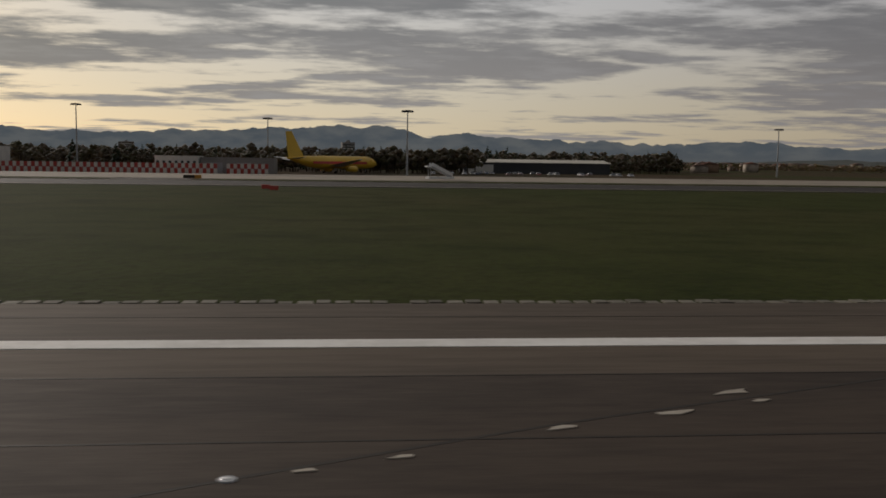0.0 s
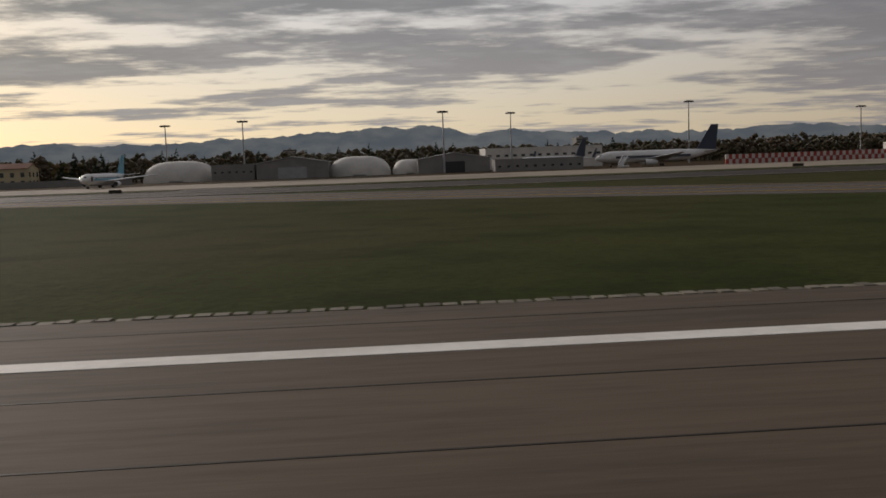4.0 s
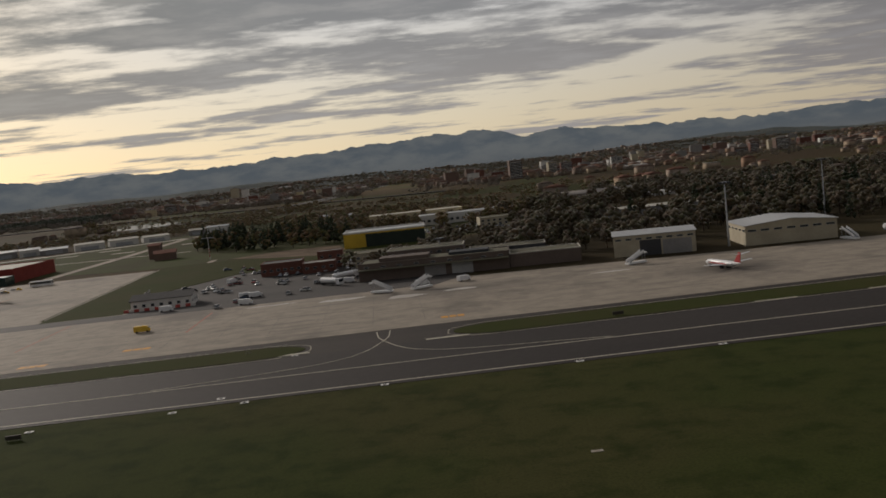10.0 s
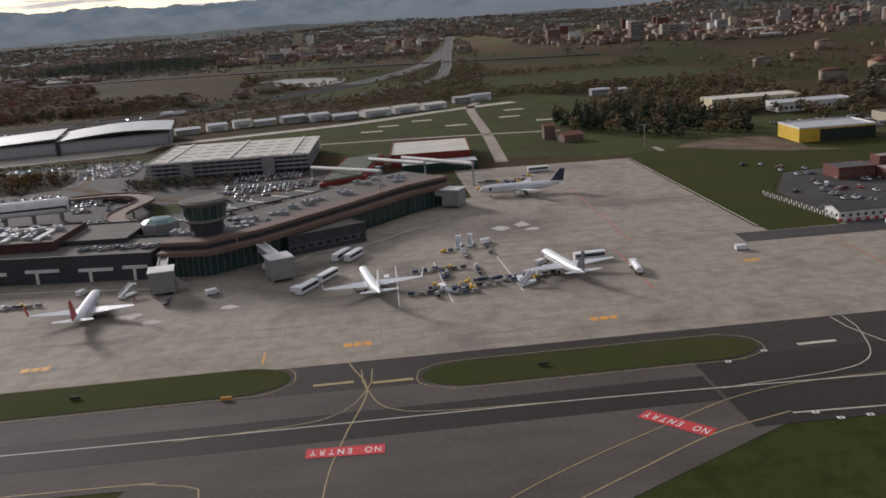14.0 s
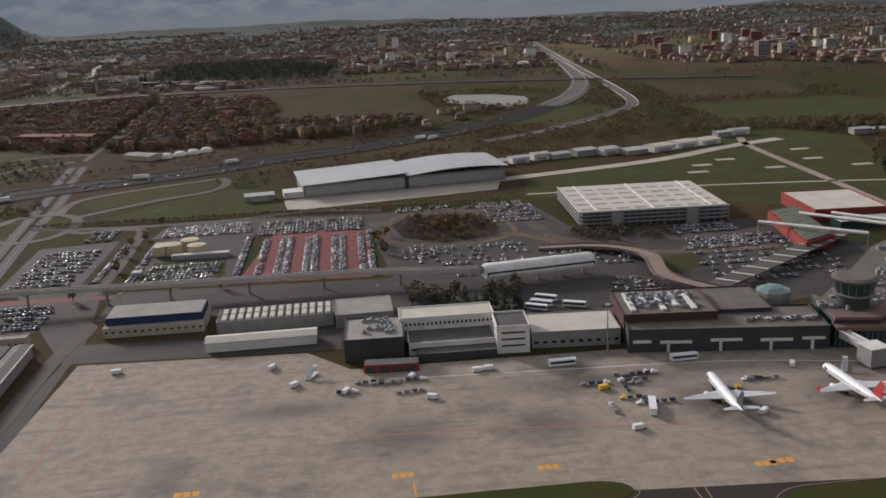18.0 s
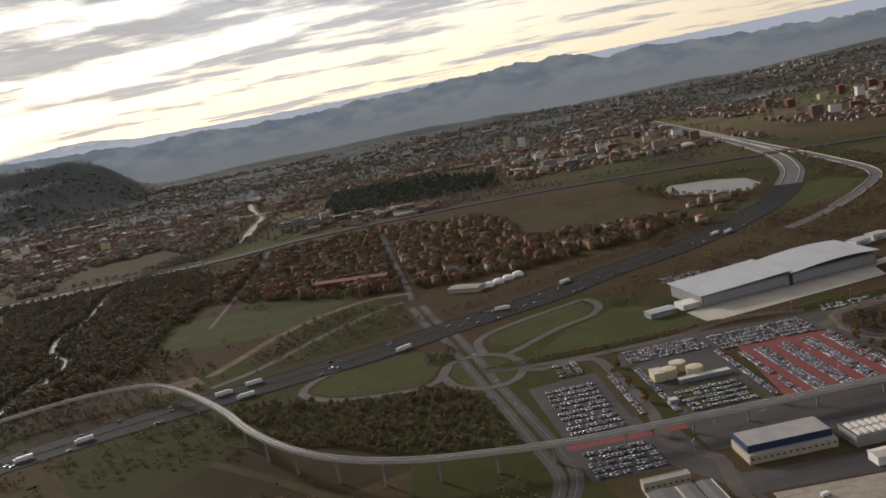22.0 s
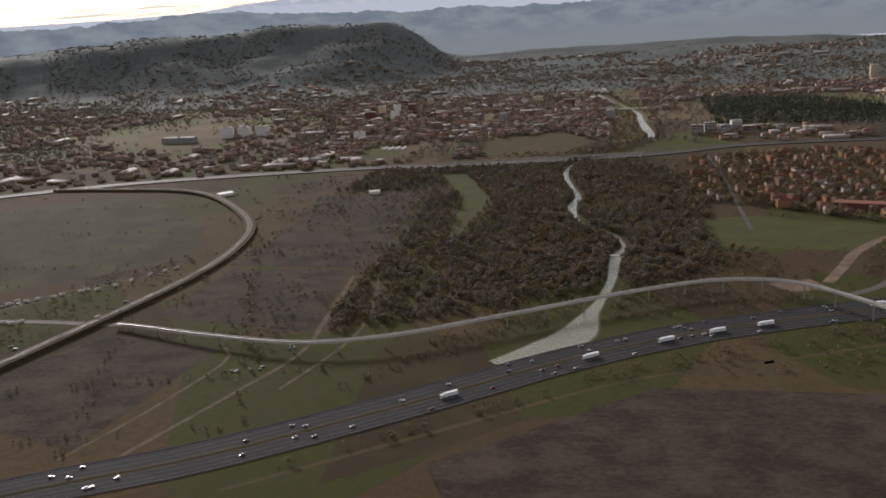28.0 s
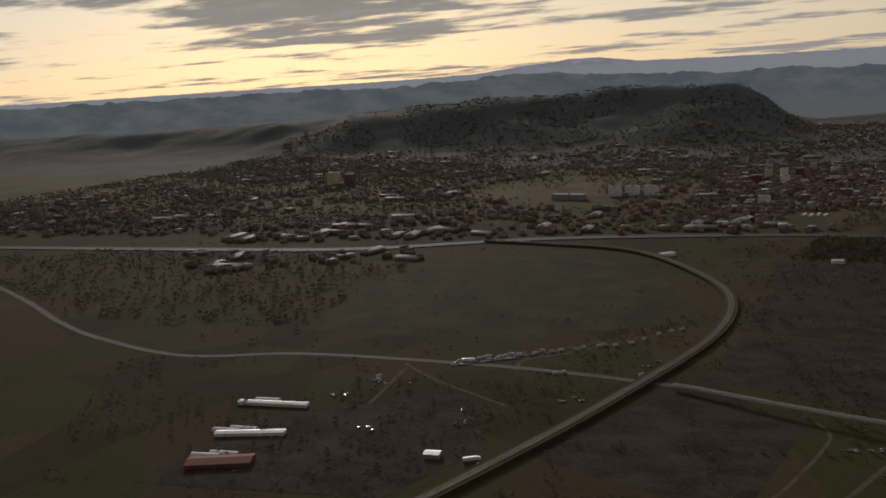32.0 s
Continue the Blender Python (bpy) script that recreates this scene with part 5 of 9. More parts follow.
part("roof_disc", Shape().ring([((0, 0, 25.4), (9.6, 0, 0), (0, 9.6, 0)), ((0, 0, 26.6), (10.2, 0, 0), (0, 10.2, 0)), ((0, 0, 27.4), (8.2, 0, 0), (0, 8.2, 0))], 28), TERMINAL_ROOF, tower)
for i in range(16):
    a = i * math.pi / 8
    part("mullion", Shape().rod((8.1 * math.cos(a), 8.1 * math.sin(a), 19.6), (9.3 * math.cos(a), 9.3 * math.sin(a), 25.4), .12, sides=4), GREY_WALL, tower)
glass_roof = thing("skylight", "pale green faceted glass skylight", "skylight", (-1100, 411, 13.6))
part("panes", Shape().ring([((0, 0, 0), (8, 0, 0), (0, 8, 0)), ((0, 0, 1.6), (5, 0, 0), (0, 5, 0)), ((0, 0, 2.4), (.5, 0, 0), (0, .5, 0))], 8), material("skylight_glass", (0.12, 0.20, 0.19), (0.09, 0.16, 0.15), 0.2, bump=0), glass_roof)
part("curb", Shape().ring([((0, 0, -13.6), (8.4, 0, 0), (0, 8.4, 0)), ((0, 0, .1), (8.4, 0, 0), (0, 8.4, 0))], 8), GREY_WALL, glass_roof)


def boarding_bridge(x, y, turn, length):
    b = thing("boarding_bridge", "grey boarding bridge with white railed stair", "boarding bridge", (x, y, 0), turn, "boarding bridges")
    part("cabin", Shape().box(-4.5, -4.5, 1.2, 4.5, 4.5, 9), GREY_WALL, b)
    part("cap", Shape().box(-4.8, -4.8, 9, 4.8, 4.8, 9.4), WHITE_WALL, b)
    part("tunnel", Shape().box(-1.6, 4.5, 5.5, 1.6, 4.5 + length, 8.6), FRAME, b)
    part("rail", Shape().box(-1.9, 4.5, 8.6, -1.6, 4.5 + length, 9.2), WHITE_WALL, b)
    part("rail", Shape().box(1.6, 4.5, 8.6, 1.9, 4.5 + length, 9.2), WHITE_WALL, b)
    part("stair", Shape().add([(4.5, -1, 6), (4.5, 1, 6), (10, 1, .1), (10, -1, .1), (4.5, -1, 5.4), (4.5, 1, 5.4), (9.2, 1, .1), (9.2, -1, .1)], [(0, 1, 2, 3), (7, 6, 5, 4), (0, 3, 7, 4), (1, 5, 6, 2), (0, 4, 5, 1), (3, 2, 6, 7)]), STEEL, b)
    for lx, ly in ((-4, -4), (4, -4), (-4, 4), (4, 4)):
        part("leg", Shape().rod((lx, ly, 0), (lx, ly, 1.2), .3, sides=6), STEEL, b)


boarding_bridge(-1087, 344, 8, 16), boarding_bridge(-1044, 348, 20, 22), boarding_bridge(-966, 452, 60, 12)
building("arrivals_hall", "low hall with a broad pale flat roof", -1222, 392, -1181, 418, 7.4, GREY_WALL, PALE_ROOF, -4, parapet=.5, windows=(10, 1, 2.4, 1.6, 2))
cube = building("office_block", "white cubic office block with a dark roof", -1239, 390, -1224, 410, 12.5, WHITE_WALL, DARK_ROOF, -3, parapet=.9, sides=True, windows=(1, 3, 11, 1.0, 3.2))
building("old_terminal", "white two-storey block with rows of small windows", -1282, 414, -1237, 430, 11.5, WHITE_WALL, PALE_ROOF, -1, windows=(22, 2, 1.1, 1.5, 4.2), parapet=.6)
building("low_wing", "long low wing with dark band before the white block", -1279, 396, -1239, 414, 5.6, WHITE_WALL, DARK_ROOF, -1, parapet=.5, windows=(1, 1, 38, 1.2, 2.2))
building("glazed_arcade", "lowest glazed strip beside the apron", -1276, 388, -1240, 396, 3.4, DARK_WALL, DARK_ROOF, -1, parapet=.2)
building("service_block", "black cladded service block", -1308, 394, -1281, 424, 10, DARK_WALL, FLAT_ROOF, -2, parapet=.8)
building("gate_porch", "red framed porch of bays at the apron", -1300, 379, -1276, 386, 3.8, RED_WALL, FLAT_ROOF, -4, parapet=0, doors=((.05, .22, 2.8, DARK_WALL), (.28, .46, 2.8, DARK_WALL), (.53, .71, 2.8, DARK_WALL), (.77, .95, 2.8, DARK_WALL)))
for i in range(16):
    rooftop_unit(random.uniform(-1304, -1286), random.uniform(402, 420), 10.1, random.uniform(2, 4), 2, 1.4)
building("white_shed", "long white shed with a ribbed pale roof", -1374, 421, -1322, 431, 4.6, WHITE_WALL, PALE_ROOF, 1, "gable", 1.2, "x")
saw = building("sawtooth_hall", "flat hall with rows of pale skylights", -1372, 446, -1314, 466, 6, GREY_WALL, DARK_ROOF, 1, parapet=.4)
for r in range(2):
    for i in range(14):
        x = -27 + i * 4
        part("skylight", Shape().add([(x, -9 + r * 9, 6.1), (x + 2.9, -9 + r * 9, 6.1), (x + 2.9, -1 + r * 9, 6.1), (x, -1 + r * 9, 6.1), (x + .4, -8.6 + r * 9, 7.1), (x + 2.5, -8.6 + r * 9, 7.1), (x + 2.5, -1.4 + r * 9, 7.1), (x + .4, -1.4 + r * 9, 7.1)], [(4, 5, 6, 7), (0, 1, 5, 4), (1, 2, 6, 5), (2, 3, 7, 6), (3, 0, 4, 7)]), PALE_ROOF, saw)
building("grey_hall", "grey hall with a flat roof and low windows", -1313, 442, -1284, 468, 6.4, GREY_WALL, FLAT_ROOF, 1)
freight = building("cargo_terminal", "cargo terminal with a blue upper band", -1429, 452, -1379, 478, 5, BEIGE, FLAT_ROOF, 0, windows=(14, 1, 1.6, 1.2, 2.2), parapet=0)
part("upper_storey", Shape().box(-24, -9, 5, 24, 12, 9), BLUE_WALL, freight, "blue cladded upper storey")
part("upper_roof", Shape().box(-23.6, -8.6, 9, 23.6, 11.6, 9.15), FLAT_ROOF, freight)
SHED_ROOF = material("weathered_sheet_roof", (0.150, 0.142, 0.132), (0.105, 0.100, 0.094), 0.85, coarse=0.06, grain=0.6, streak=(1, .15, 1))
for x0, x1 in ((-1491, -1476), (-1474.5, -1466), (-1465, -1456.5)):
    shed = building("long_shed", "long weathered grey shed with pale roof edges", x0, 346, x1, 434, 5.6, GREY_WALL, SHED_ROOF, 1, "gable", .9, "y")
    for e in (-1, 1):
        part("roof_edge", Shape().box(e * (x1 - x0) / 2 - .35 + e * .5, -44.6, 5.7, e * (x1 - x0) / 2 + .35 + e * .5, 44.6, 6.1), PALE_ROOF, shed, "pale roof edge")
building("shed_office", "small pale office at the end of the sheds", -1490, 446, -1464, 452, 5.4, BEIGE, FLAT_ROOF, 1, windows=(8, 1, 1.4, 1.2, 2))

# multi-storey car park
deck = thing("car_park", "open four-deck car park with a pale roof deck", "car park", (-1093, 646, 0), -3)
take_poly([(-1152, 600), (-1036, 600), (-1036, 696), (-1152, 696)])
for i in range(4):
    z = i * 2.7
    part("deck", Shape().box(-52, -44, z + 2.1, 52, 44, z + 2.7), PALE_ROOF if i == 3 else GREY_WALL, deck)
    part("rail", Shape().box(-52.2, -44.3, z + 2.7 - (0 if i == 3 else 0), 52.2, -44.05, z + 3.5), STEEL if i < 3 else WHITE_WALL, deck)
    part("rail", Shape().box(-52.3, -44, z + 2.7, -52.05, 44, z + 3.5), STEEL if i < 3 else WHITE_WALL, deck)
part("core", Shape().box(-49, -41, 0, 49, 41, 10.2), DARK_WALL, deck)
for i in range(22):
    part("column", Shape().box(-52 + i * 4.93, -44, 0, -51.5 + i * 4.93, -43.5, 10.2), GREY_WALL, deck)
for x in (-26, 26):
    part("stair_tower", Shape().box(x - 4, -46.5, 0, x + 4, -43.9, 11.6), GREY_WALL, deck)
for i in range(3):
    part("ramp_kerb", Shape().box(-40 + i * 40, -43, 10.8, -39 + i * 40, 43, 11.6), WHITE_WALL, deck)
for i in range(8):
    for j in range(5):
        part("shade_bay", Shape().box(-49 + i * 12.4, -38 + j * 16, 10.8, -40 + i * 12.4, -33.5 + j * 16, 10.86), FLAT_ROOF, deck)

# big hangar with two sagging roofs, and the row of small ones
hang = thing("big_hangar", "big twin hangar with pale sagging roofs", "hangar", (-1258, 808, 0), 8)
take_poly([(-1352, 760), (-1165, 790), (-1165, 860), (-1352, 850)])
part("wall", Shape().box(-88, -30, 0, 88, 30, 10.5), GREY_WALL, hang)
part("front_panel", Shape().box(-86, -30.4, 2, -2, -30, 9), STEEL, hang)
part("front_panel", Shape().box(2, -30.4, 2, 86, -30, 9), STEEL, hang)
for x0, x1 in ((-90, 0), (0, 90)):
    n, v = 12, []
    for i in range(n + 1):
        u = i / n
        z = 11.2 + 3.2 * (u if x0 < 0 else 1 - (1 - u)) ** 1.2 if x0 < 0 else 11.6 + 3.6 * math.sin(u * math.pi * .85)
        v += [(x0 + (x1 - x0) * u, -33, z - .5), (x0 + (x1 - x0) * u, -33, z), (x0 + (x1 - x0) * u, 33, z + 1), (x0 + (x1 - x0) * u, 33, z + .5)]
    f = [tuple(4 * i + q for q in quad) for i in range(n) for quad in ((0, 4, 5, 1), (1, 5, 6, 2), (2, 6, 7, 3), (3, 7, 4, 0))] + [(0, 1, 2, 3), (4 * n + 3, 4 * n + 2, 4 * n + 1, 4 * n)]
    part("roof", Shape().add(v, f), METAL_ROOF, hang)
part("annexe", Shape().box(-104, -26, 0, -88, -8, 5), WHITE_WALL, hang)
part("pier", Shape().box(-1.5, -31, 0, 1.5, -30, 11), DARK_WALL, hang)
random.seed(21)
for x, y, w, d, t in ((-1165, 862, 22, 16, 15), (-1140, 872, 18, 14, 15), (-1118, 880, 16, 12, 15), (-1098, 884, 20, 14, 18), (-1072, 890, 22, 16, 18), (-1048, 888, 18, 16, 20), (-1024, 882, 24, 18, 20), (-994, 890, 26, 18, 20), (-966, 902, 26, 18, 22), (-938, 912, 24, 18, 22), (-905, 950, 16, 12, 10), (-885, 955, 22, 10, 8), (-1190, 850, 14, 12, 12), (-770, 916, 18, 12, 0), (-750, 918, 16, 12, 0), (-1378, 770, 24, 14, 8)):
    building("small_hangar", "small hangar with a pale metal roof", x - w / 2, y - d / 2, x + w / 2, y + d / 2, random.uniform(4, 6), random.choice([GREY_WALL, WHITE_WALL, BEIGE]), random.choice([METAL_ROOF, METAL_ROOF, PALE_ROOF]), t, "gable", 1.4, "x", doors=((.2, .8, 3.4, STEEL),))
building("far_house", "ochre house with tile roof at the turf edge", -872, 628, -858, 640, 4.5, PINK_STONE, TILE_ROOF, 10, "gable", 2, "x", category="house")
building("water_tower_house", "ochre watch house by the trees", -880, 650, -872, 658, 9, PINK_STONE, TILE_ROOF, 0, "gable", 1.5, "x", category="house")

# ---- surfaces behind the terminal ----
area("club_field", [(-1165, 715), (-1000, 640), (-925, 590), (-860, 560), (-660, 560), (-690, 680), (-860, 700), (-780, 900), (-830, 980), (-905, 960), (-1010, 850), (-1150, 780)], MEADOW, 0.03, "green turf of a small airfield", take=True)
area("yard", [(-864, 340), (-700, 338), (-690, 352), (-660, 430), (-700, 470), (-790, 466), (-804, 440), (-814, 422), (-816, 353), (-863, 354)], ASPHALT, 0.118, "asphalt vehicle yard")
area("turf_corner", [(-849, 354), (-849, 562), (-690, 562), (-690, 470), (-792, 467), (-806, 441), (-816, 423), (-818, 354)], TURF, 0.125, "turf beside the far stand")
stripe([(-849.5, 362), (-849.5, 548)], 0.7, PALE_CONCRETE, "stand_edge", "pale edge of the far stand", 0.13)
way("club_strip", [(-1380, 742), (-1340, 732), (-1250, 770), (-1151, 798), (-1016, 838), (-930, 885), (-857, 916)], 15, PALE_CONCRETE, "pale concrete strip of the small airfield")
way("club_path", [(-923, 571), (-914, 700), (-904, 880), (-890, 940)], 8, CONCRETE, "straight concrete path over the turf")
way("club_path", [(-1160, 725), (-1060, 720), (-940, 705), (-860, 690)], 4, PALE_CONCRETE, "thin pale path over the turf")
way("club_path", [(-823, 580), (-824, 500), (-815, 472), (-780, 480)], 4, CONCRETE, "winding pale path over the turf")
area("bare_pad", [(-813, 572), (-784, 592), (-747, 588), (-741, 549), (-744, 530), (-724, 514), (-760, 528), (-784, 545)], DIRT, 0.13, "bare pale ground before the yellow hangar")
area("hangar_apron", [(-1372, 752), (-1340, 722), (-1180, 752), (-1172, 786), (-1340, 770)], PALE_CONCRETE, 0.06, "pale apron of the big hangar")
for x, y in ((-985, 800), (-955, 820), (-1000, 770), (-880, 800), (-868, 850), (-930, 770), (-855, 760)):
    marking("pale_pad", Shape().box(x - 9, y - 4, 0, x + 9, y + 4, 0.09), PALE_CONCRETE, "pale concrete pad in the turf")
area("landside", [(-1320, 430), (-1280, 424), (-1180, 420), (-1110, 424), (-1040, 440), (-985, 500), (-1000, 560), (-1030, 600), (-1150, 600), (-1165, 690), (-1290, 690), (-1290, 640), (-1280, 520), (-1440, 530), (-1440, 480), (-1320, 470)], ASPHALT, 0.02, "dark asphalt forecourt with roads and parking")
area("forecourt_yard", [(-1450, 300), (-1440, 420), (-1500, 540), (-1450, 540), (-1436, 445), (-1375, 440), (-1310, 440), (-1310, 412), (-1330, 412), (-1436, 420), (-1436, 300)], ASPHALT, 0.05, "asphalt service road round the apron")
area("garden", [(-1274, 649), (-1262, 672), (-1225, 675), (-1200, 640), (-1202, 604), (-1240, 590), (-1268, 612)], EARTH, 0.06, "round planted garden in the forecourt")
stripe([(-1280, 640), (-1266, 678), (-1222, 682), (-1194, 642), (-1196, 600), (-1240, 584), (-1275, 606), (-1280, 640)], 4, DIRT, "garden_path", "pale path round the garden", 0.08)
area("lot_west", [(-1519, 648), (-1466, 656), (-1462, 532), (-1514, 538)], ASPHALT, 0.06, "grey asphalt car park")
area("lot_middle", [(-1440, 648), (-1370, 682), (-1376, 530), (-1438, 536)], ASPHALT, 0.05, "grey asphalt car park with sheds")
area("lot_middle_green", [(-1430, 590), (-1384, 588), (-1380, 540), (-1432, 542)], MEADOW, 0.07, "grass reinforced parking area")
area("lot_red", [(-1357, 655), (-1290, 640), (-1292, 526), (-1372, 531)], RED_PAVING, 0.085, "car park with red paved lanes")
area("lot_top", [(-1445, 655), (-1290, 645), (-1290, 690), (-1370, 700), (-1440, 690)], ASPHALT, 0.068, "long car park along the road")
area("lot_small", [(-1515, 522), (-1462, 520), (-1468, 470), (-1512, 472)], ASPHALT, 0.075, "small car park by the sheds")
area("red_strip", [(-1520, 530), (-1440, 526), (-1440, 518), (-1520, 522)], RED_PAVING, 0.09, "red paved strip")
tank = thing("silo", "beige cylindrical silo in the car park", "silo", (-1422, 612, 0), group="silos")
part("shell", Shape().ring([((0, 0, 0), (6, 0, 0), (0, 6, 0)), ((0, 0, 6.5), (6, 0, 0), (0, 6, 0)), ((0, 0, 7.5), (1, 0, 0), (0, 1, 0))], 20), CREAM, tank, smooth=True)
part("rim", Shape().ring([((0, 0, 6.3), (6.2, 0, 0), (0, 6.2, 0)), ((0, 0, 6.6), (6.2, 0, 0), (0, 6.2, 0))], 20), STEEL, tank)
again(tank, -1405, 606), again(tank, -1412, 622)
building("plant_house", "beige plant house between the silos", -1434, 606, -1426, 620, 6, CREAM, PALE_ROOF)
for x0, x1, y in ((-1420, -1383, 594), (-1438, -1432, 560)):
    building("carport", "long white carport roof", x0, y, x1, y + 6, 3, STEEL, PALE_ROOF, parapet=0)
canopy = thing("entrance_hall", "long red walled hall with a dull green roof", "hall")
prism_part("wall", [(-1034, 508), (-1009, 521), (-996, 598), (-1020, 590)], 0, 7, RED_WALL, canopy)
prism_part("roof", [(-1032, 511), (-1011, 522), (-998, 596), (-1018, 588)], 7, 7.9, GREEN_ROOF, canopy)
for i in range(9):
    a = Vector((-1033, 514)).lerp(Vector((-1019, 586)), i / 8)
    part("roof_rib", Shape().rod((a.x, a.y, 7.95), (a.x + 22, a.y + 10, 7.95), .22, sides=4), GREY_WALL, canopy)

# covered walkway with pale cross beams
walkway = thing("walkway", "dark covered walkway with pale skylight bands", "walkway")
prism_part("roof", [(-1128, 446), (-1118, 438), (-994, 530), (-1002, 540)], 4, 4.6, DARK_ROOF, walkway)
for i in range(10):
    c = Vector((-1122, 443)).lerp(Vector((-999, 534)), (i + .5) / 10)
    prism_part("skylight_band", [(c.x - 5.5, c.y + 3.5), (c.x - 4.2, c.y + 5), (c.x + 5.5, c.y - 3.5), (c.x + 4.2, c.y - 5)], 4.6, 4.85, PALE_ROOF, walkway)
    part("post", Shape().rod((c.x, c.y, 0), (c.x, c.y, 4), .25, sides=6), STEEL, walkway)
for a, b in (((-1040, 560), (-1000, 500)), ((-1005, 575), (-975, 515)), ((-985, 570), (-950, 500))):
    t = thing("pipe_bridge", "white pipe bridge over the roofs", "pipe bridge", group="pipe bridges")
    part("pipe", Shape().rod((*a, 8), (*b, 12.5), 1.1, sides=8), WHITE_WALL, t)
    part("prop", Shape().rod((*a, 0), (*a, 8), .5, sides=6), STEEL, t)
    part("prop", Shape().rod((*b, 0), (*b, 12.5), .5, sides=6), STEEL, t)
BROWN_DECK = material("ramp_deck", (0.24, 0.19, 0.15), (0.17, 0.135, 0.11), 0.9, coarse=0.1, grain=1)
ramp = thing("ramp_road", "pale brown raised road to the departures level", "ramp")
line = [(-1185, 560, 1), (-1150, 548, 3), (-1129, 517, 5), (-1134, 470, 6.2), (-1118, 440, 6.6), (-1100, 424, 6.8)]
part("deck", band(line, 9, -.7, 0, 6, ground=False), BROWN_DECK, ramp)
for side in (4.6, -4.6):
    part("kerb", band(line, .4, 0, .8, 6, ground=False, take=False, side=side), PINK_STONE, ramp)
for p in smooth_line(line, 16)[2:]:
    part("pier", Shape().rod((p.x, p.y, 0), (p.x, p.y, p.z - .6), .6, sides=8), CONCRETE, ramp)
area("forecourt_green", [(-1124, 521), (-1096, 526), (-1094, 506), (-1122, 486)], MEADOW, 0.09, "small lawn in the forecourt")
way("forecourt_road", [(-1200, 606), (-1184, 594), (-1155, 557), (-1124, 537), (-1073, 531), (-1040, 531)], 9, DIRT, "brownish forecourt road before the car park", 0.075)
way("forecourt_road", [(-1290, 652), (-1230, 690), (-1180, 640), (-1160, 575), (-1060, 565), (-1000, 590)], 10, OLD_ASPHALT, "grey forecourt road")

# ---- elevated people mover ----
GUIDE = material("guideway_concrete", (0.46, 0.43, 0.385), (0.33, 0.31, 0.28), 0.85, coarse=0.1, grain=1)
mover = thing("guideway", "pale concrete elevated guideway on slim piers", "guideway")
track = [(-1232, 500, 8), (-1300, 509, 8.5), (-1381, 510, 9), (-1440, 509, 10), (-1512, 508, 12), (-1560, 512, 14), (-1606, 520, 16), (-1650, 542, 17), (-1687, 577, 18), (-1722, 632, 18), (-1750, 692, 18), (-1782, 752, 17), (-1812, 800, 16), (-1842, 836, 15), (-1880, 852, 14), (-1930, 850, 13), (-2013, 812, 13), (-2118, 752, 13), (-2215, 702, 12), (-2300, 686, 11), (-2400, 712, 9), (-2500, 750, 6), (-2520, 756, 5)]
part("deck", band(track, 4.6, -1.5, 0, 10, ground=False, take=False), GUIDE, mover)
for side in (2.2, -2.2):
    part("parapet", band(track, .35, 0, 1.0, 10, ground=False, take=False, side=side), GUIDE, mover, "pale parapet")
part("guide_beam", band(track, .7, .02, .35, 10, ground=False, take=False), DARK_TRIM, mover)
pts = smooth_line(track, 10)
gone = 0.0
for a, b in zip(pts, pts[1:]):
    gone += (b - a).length
    if gone > 34:
        gone = 0
        pr = part("pier", Shape().rod((b.x, b.y, 0), (b.x, b.y, b.z - 1.5), .9, .7, 10), GREY_WALL, mover)
        part("pier_cap", Shape().box(b.x - 1.6, b.y - 1.6, b.z - 2.3, b.x + 1.6, b.y + 1.6, b.z - 1.5), GREY_WALL, pr)
station = thing("mover_station", "white tube-roofed elevated station", "station", (-1198, 498, 0), 8)
take_poly([(-1236, 486), (-1160, 486), (-1160, 516), (-1236, 516)])
v, n = [], 14
for x in (-33, -31, 31, 33):
    r = 6 if abs(x) < 32 else 5
    for i in range(n + 1):
        a = math.pi * i / n
        v.append((x, -r * 1.1 * math.cos(a), 6.5 + r * math.sin(a)))
part("roof", Shape().add(v, [(r * (n + 1) + i, r * (n + 1) + i + 1, (r + 1) * (n + 1) + i + 1, (r + 1) * (n + 1) + i) for r in range(3) for i in range(n)]), WHITE_WALL, station, smooth=True)
part("platform", Shape().box(-33, -6.6, 5.2, 33, 6.6, 6.5), GUIDE, station)
part("glazing", Shape().box(-32, -6.4, 6.5, 32, -6.2, 9), TEAL_GLASS, station)
for x in (-28, -14, 0, 14, 28):
    part("pier", Shape().rod((x, 0, 0), (x, 0, 5.2), 1.1, sides=10), GUIDE, station)
for i in range(9):
    x = -32 + i * 8
    part("rib", Shape().ring([((x, -6.7, 6.5), (.15, 0, 0), (0, .15, 0)), ((x, -4.8, 11), (.15, 0, 0), (0, .15, 0)), ((x, 0, 12.7), (.15, 0, 0), (0, .15, .05)), ((x, 4.8, 11), (.15, 0, 0), (0, .15, 0))], 4), FRAME, station)

# ---- roads, railway and river ----
MOTORWAY = [(-2500, 372), (-2420, 430), (-2310, 487), (-2182, 576), (-2060, 668), (-1958, 728), (-1860, 768), (-1757, 802), (-1640, 838), (-1560, 876), (-1450, 924), (-1380, 972), (-1280, 1022), (-1190, 1090), (-1090, 1190), (-1016, 1300), (-950, 1430), (-890, 1620), (-845, 1876), (-773, 2390), (-700, 3000)]
PALE_ASPHALT = material("pale_worn_asphalt", (0.11, 0.10, 0.092), (0.075, 0.068, 0.062), 0.7, coarse=0.05, grain=1, streak=(1, .3, 1))
